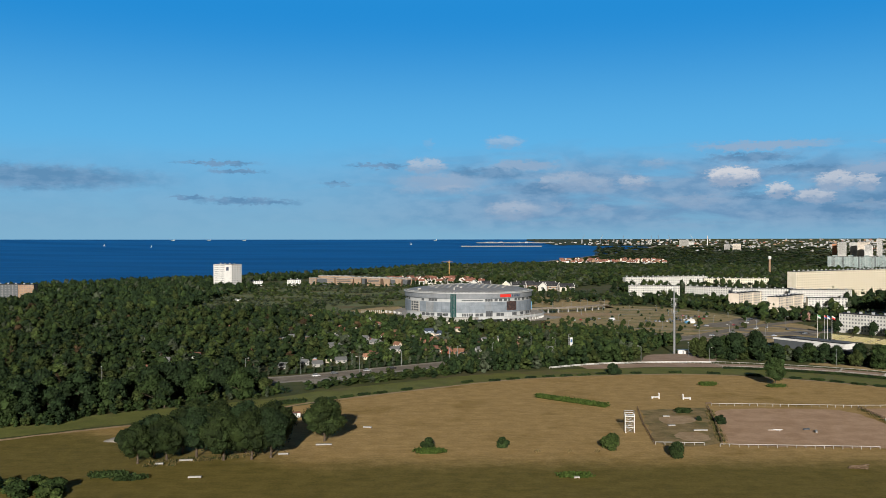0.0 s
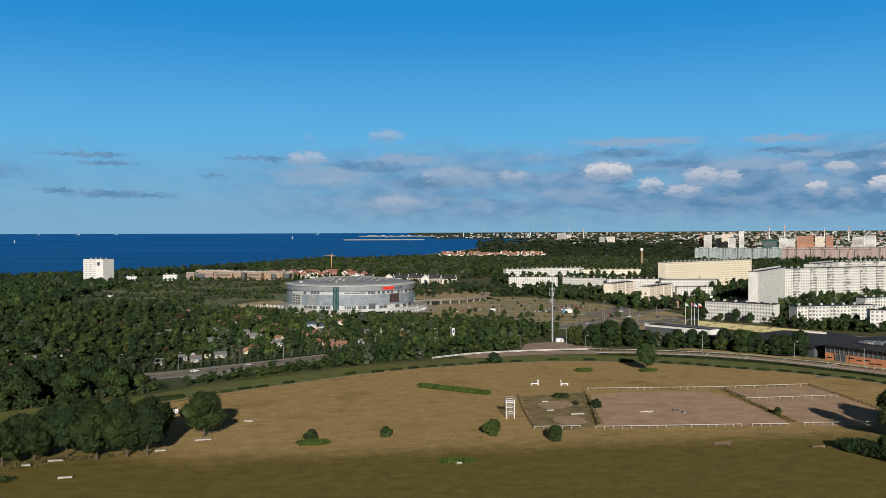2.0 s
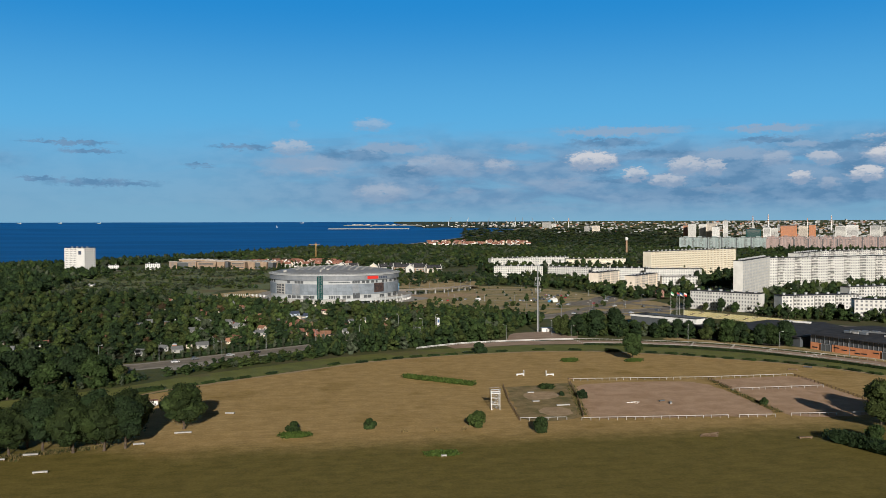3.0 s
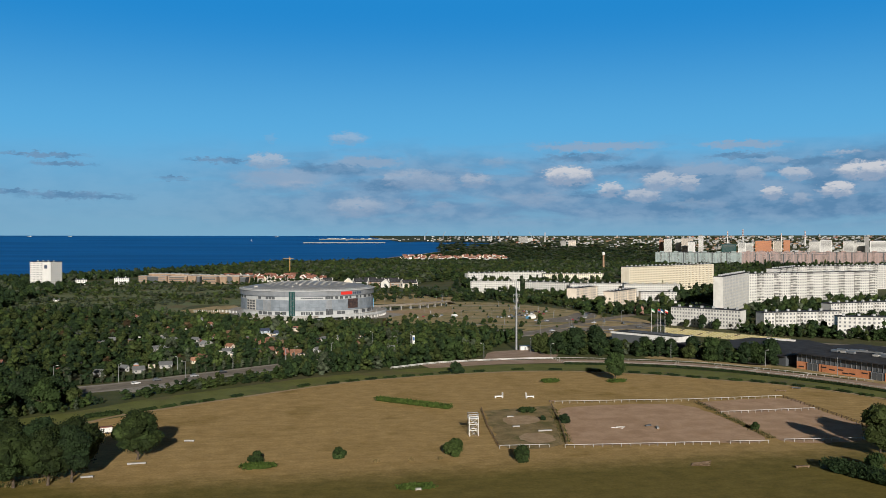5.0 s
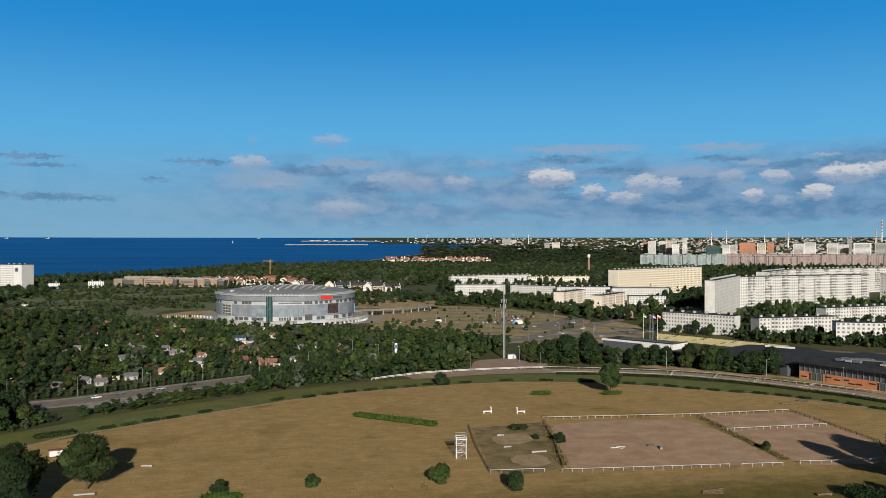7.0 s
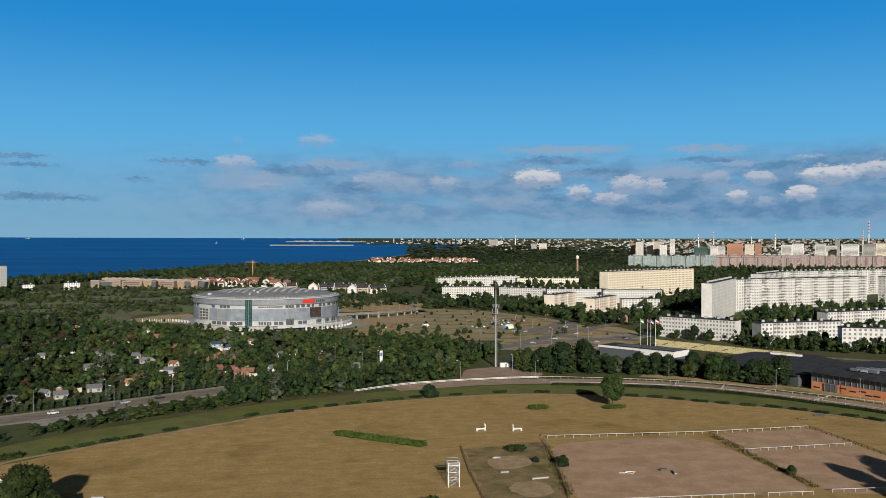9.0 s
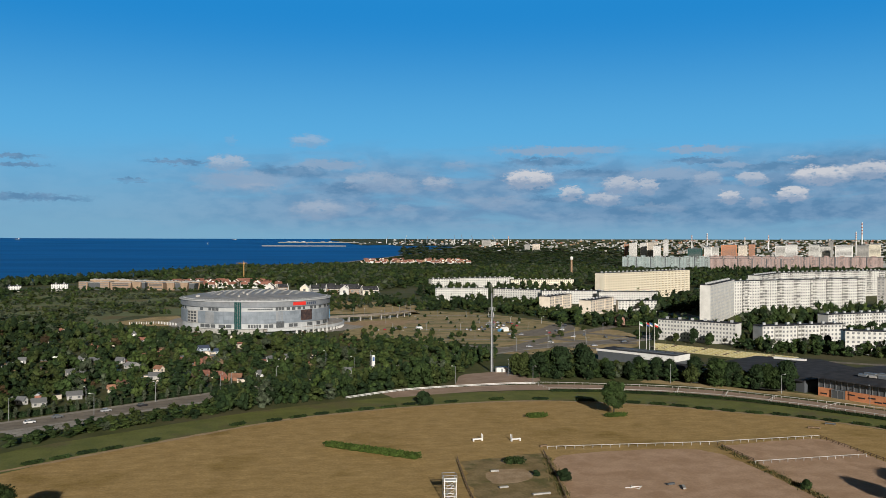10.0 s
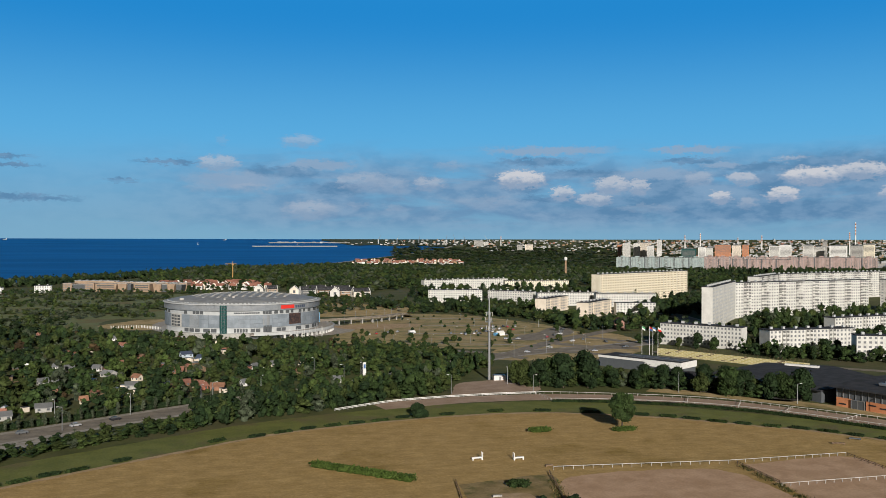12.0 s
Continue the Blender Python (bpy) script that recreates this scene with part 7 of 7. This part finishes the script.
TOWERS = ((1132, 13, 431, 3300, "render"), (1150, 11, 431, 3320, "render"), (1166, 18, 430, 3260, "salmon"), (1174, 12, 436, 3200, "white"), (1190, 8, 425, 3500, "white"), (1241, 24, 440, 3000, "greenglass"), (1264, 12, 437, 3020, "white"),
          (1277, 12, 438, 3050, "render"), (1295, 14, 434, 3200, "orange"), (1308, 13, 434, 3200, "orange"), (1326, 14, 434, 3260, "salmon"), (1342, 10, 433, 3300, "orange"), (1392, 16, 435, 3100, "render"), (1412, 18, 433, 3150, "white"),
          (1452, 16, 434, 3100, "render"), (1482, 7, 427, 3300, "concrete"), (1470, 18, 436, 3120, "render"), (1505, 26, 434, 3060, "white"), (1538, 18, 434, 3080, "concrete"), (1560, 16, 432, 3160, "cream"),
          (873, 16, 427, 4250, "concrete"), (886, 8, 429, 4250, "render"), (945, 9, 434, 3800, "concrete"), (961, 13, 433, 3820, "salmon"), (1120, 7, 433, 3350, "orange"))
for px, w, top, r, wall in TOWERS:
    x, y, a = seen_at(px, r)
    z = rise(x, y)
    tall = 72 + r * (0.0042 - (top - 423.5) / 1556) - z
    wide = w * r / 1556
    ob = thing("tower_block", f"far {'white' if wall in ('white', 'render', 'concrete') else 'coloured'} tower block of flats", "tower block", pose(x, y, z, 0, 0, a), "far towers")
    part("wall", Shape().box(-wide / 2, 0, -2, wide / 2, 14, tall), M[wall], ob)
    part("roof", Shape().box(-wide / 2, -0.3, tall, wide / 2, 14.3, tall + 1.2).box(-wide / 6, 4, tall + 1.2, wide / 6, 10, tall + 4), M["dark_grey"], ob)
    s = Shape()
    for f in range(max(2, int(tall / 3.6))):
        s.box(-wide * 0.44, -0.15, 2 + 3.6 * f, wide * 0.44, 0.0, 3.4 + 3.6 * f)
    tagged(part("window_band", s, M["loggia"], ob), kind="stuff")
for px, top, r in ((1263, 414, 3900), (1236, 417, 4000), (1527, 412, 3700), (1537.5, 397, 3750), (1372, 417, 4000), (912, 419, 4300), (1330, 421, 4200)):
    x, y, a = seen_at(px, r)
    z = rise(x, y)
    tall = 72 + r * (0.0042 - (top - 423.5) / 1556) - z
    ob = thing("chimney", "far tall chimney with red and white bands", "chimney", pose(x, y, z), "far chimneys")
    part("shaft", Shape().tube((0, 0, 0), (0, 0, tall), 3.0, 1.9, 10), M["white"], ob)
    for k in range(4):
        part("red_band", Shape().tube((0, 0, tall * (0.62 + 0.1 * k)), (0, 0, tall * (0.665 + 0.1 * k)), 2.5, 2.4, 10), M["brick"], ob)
wt = thing("water_tower", "slim brick tower with a pale round head in the woods", "tower", pose(706, 1813, 0))
part("shaft", Shape().tube((0, 0, 0), (0, 0, 37), 2.3, 1.9, 12), M["ochre"], wt)
part("head", Shape().lathe([(2.4, 36), (3.2, 37.5), (3.4, 40), (3.0, 42), (0.8, 43)], 14), M["white"], wt, "pale round head", True)
rt = np.random.default_rng(77)
town = [Shape() for _ in range(5)]
for i in range(2600):
    a, r = rt.uniform(10.5, 44), 3350 + 1420 * rt.random() ** 0.8
    if a < 16 and r < 4350 or a < 30 and r < 3700 or a < 25 and rt.random() < 0.5:
        continue
    x, y = bearing_point(a, r)
    w, h = rt.uniform(2, 6.5), rt.uniform(3, 6) * (1.0 if rt.random() < 0.9 else 1.9)
    town[rt.choice(5, p=(0.34, 0.28, 0.14, 0.06, 0.18))].box(-w, -6, -1, w, 6, h, pose(x, y, rise(x, y), 0, 0, -a + rt.uniform(-25, 25)))
for i in range(420):
    a, r = rt.uniform(26.5, 45), 2650 + 750 * rt.random()
    x, y = bearing_point(a, r)
    w, h = rt.uniform(3, 11), rt.uniform(4, 11)
    town[rt.choice(5, p=(0.4, 0.3, 0.1, 0.05, 0.15))].box(-w, -6, -1, w, 6, h, pose(x, y, rise(x, y), 0, 0, -a + rt.uniform(-25, 25)))
# Dull greys carry distance haze in the colour of these far buildings.
for shape, mat, text in zip(town, ("concrete", "drum", "ochre", "tile", "roofing"), ("pale", "grey", "tan", "red", "dull grey")):
    tagged(new("far_town", shape.mesh("far_town", M[mat])), f"scattered {text} buildings of the far town", "buildings", kind="stuff")
FAR_KINDS = WIDE_KINDS
# Mostly grey-green leaves: the haze over the far trees is in their colour.
woods("town_woods", [(*bearing_point(rt.uniform(11, 27), 3600 + 460 * rt.random()), rt.uniform(20, 30), rt.uniform(9, 14)) for _ in range(260)] + [(*bearing_point(rt.uniform(11, 44), 3000 + 1700 * rt.random()), rt.uniform(14, 24), rt.uniform(6, 9)) for _ in range(800)] + [(*bearing_point(rt.uniform(23, 44), 2380 + 620 * rt.random()), rt.uniform(12, 20), rt.uniform(7, 10)) for _ in range(420)], "trees scattered through the far town, greyed in colour as haze", "trees", (3, 3, 1, 0, 5, 0), 31)
for i in range(96):
    a, r = 8.6 + 6.6 * i / 95 + rt.uniform(-0.3, 0.3), 2770 + 310 * rt.random()
    x, y = bearing_point(a, r)
    house(x, y, (8, 80)[i % 2] + rt.uniform(-25, 25), rt.uniform(9, 16), 9, 6.5, 4, ("white", "salmon", "white", "ochre")[i % 4], "tile", "far white house with a red tile roof", "far red roofs", door=False)
beach = strip([bearing_point(c, r - 14) for c, r in COAST[10:16]], (14, 4), 0.0, 30, 3.0)
beach.v = [(x, y, rise(x, y) + 1.0) for x, y, _ in beach.v]
flat("ground_beach", beach, M["paving"], "pale sand beach along the bay", "beach")
for a0, a1, r, w, text in ((2.1, 7.4, 4256, 9, "long low grey breakwater in the bay"), (3.1, 8.2, 4540, 16, "low harbour mole in the bay")):
    s = Shape()
    for k in range(24):
        (xa, ya), (xb, yb) = bearing_point(a0 + (a1 - a0) * k / 24, r), bearing_point(a0 + (a1 - a0) * (k + 1) / 24, r)
        z = rise(xa, ya) - 1.5
        s.add([(xa, ya - w, z), (xb, yb - w, z), (xb, yb + w, z), (xa, ya + w, z), (xa, ya - w * 0.4, z + 4), (xb, yb - w * 0.4, z + 4), (xb, yb + w * 0.4, z + 4), (xa, ya + w * 0.4, z + 4)],
              [(0, 1, 5, 4), (4, 5, 6, 7), (2, 3, 7, 6)])
    tagged(new("breakwater", s.mesh("breakwater", M["concrete"])), text, "breakwater", kind="structure")
for i in range(46):
    a = rt.uniform(3.6, 16.5) if i > 12 else rt.uniform(3.4, 6.0)
    r = 4545 if i <= 12 else rt.uniform(4350, 4600)
    if 6 < a < 8 and r < 4500:
        r = 4545
    x, y = bearing_point(a, r)
    w = rt.uniform(2, 9)
    ob = new("harbour_shed", Shape().box(-w, -5, -1, w, 5, rt.uniform(1.5, 3.5)).box(-w * 0.4, -5.2, 0, w * 0.4, -5, 2).mesh("harbour_shed", M[("render", "concrete", "concrete")[i % 3]]))
    ob.matrix_basis = pose(x, y, rise(x, y) + 2.4, 0, 0, -a)
    tagged(ob, "far pale harbour shed by the bay", "shed", "harbour sheds")
for i, (a, r) in enumerate(((10.0, 4480), (11.2, 4500), (12.6, 4420), (14.4, 4460), (14.9, 4500), (15.6, 4440), (17, 4470))):
    x, y = bearing_point(a, r)
    ob = thing("harbour_crane", "far pale harbour crane", "crane", pose(x, y, rise(x, y), 0, 0, 25 * i), "harbour cranes")
    part("leg", Shape().box(-2, -2, 0, 2, 2, 22), M["steel"], ob)
    part("boom", Shape().tube((0, 0, 20), (14, 0, 44), 1.2, 0.7, 6), M["steel"], ob)
for a, r in ((-20.45, 4330), (-17.7, 4230), (-1.2, 4420)):
    x, y = bearing_point(a, r)
    ob = thing("sailing_boat", "small white sailing boat on the sea", "boat", pose(x, y, rise(x, y) - 1.5, 0, 0, 40), "sailing boats")
    part("hull", Shape().box(-4, -1.2, -0.3, 4, 1.2, 1.2), M["white"], ob)
    part("sail", Shape().add([(-3.5, 0, 1.8), (0.5, 0, 1.8), (0.5, 0, 13), (-3.5, 0.12, 1.8), (0.5, 0.12, 1.8), (0.5, 0.12, 13)], [(0, 1, 2), (5, 4, 3), (0, 3, 4, 1), (1, 4, 5, 2), (2, 5, 3, 0)]), M["white"], ob)
for a in (-16.4, -14.2, -12.0, 0.4):
    x, y = bearing_point(a, 4760)
    ob = thing("cargo_ship", "far pale ship on the horizon", "ship", pose(x, y, rise(x, y) - 1.5, 0, 0, -a), "ships on the horizon")
    part("hull", Shape().box(-9, -3, 0, 9, 3, 2), M["concrete"], ob)
    part("bridge", Shape().box(4, -3, 2, 8, 3, 5), M["white"], ob)
woods("town_poplars", [(x, y, rt.uniform(4, 7), rt.uniform(12, 24)) for x, y in [bearing_point(rt.uniform(29.5, 41), rt.uniform(2020, 2210)) for _ in range(330)]], "dark poplars before the pink slabs", "trees", (2, 6, 1, 0, 0.5, 0), 33)
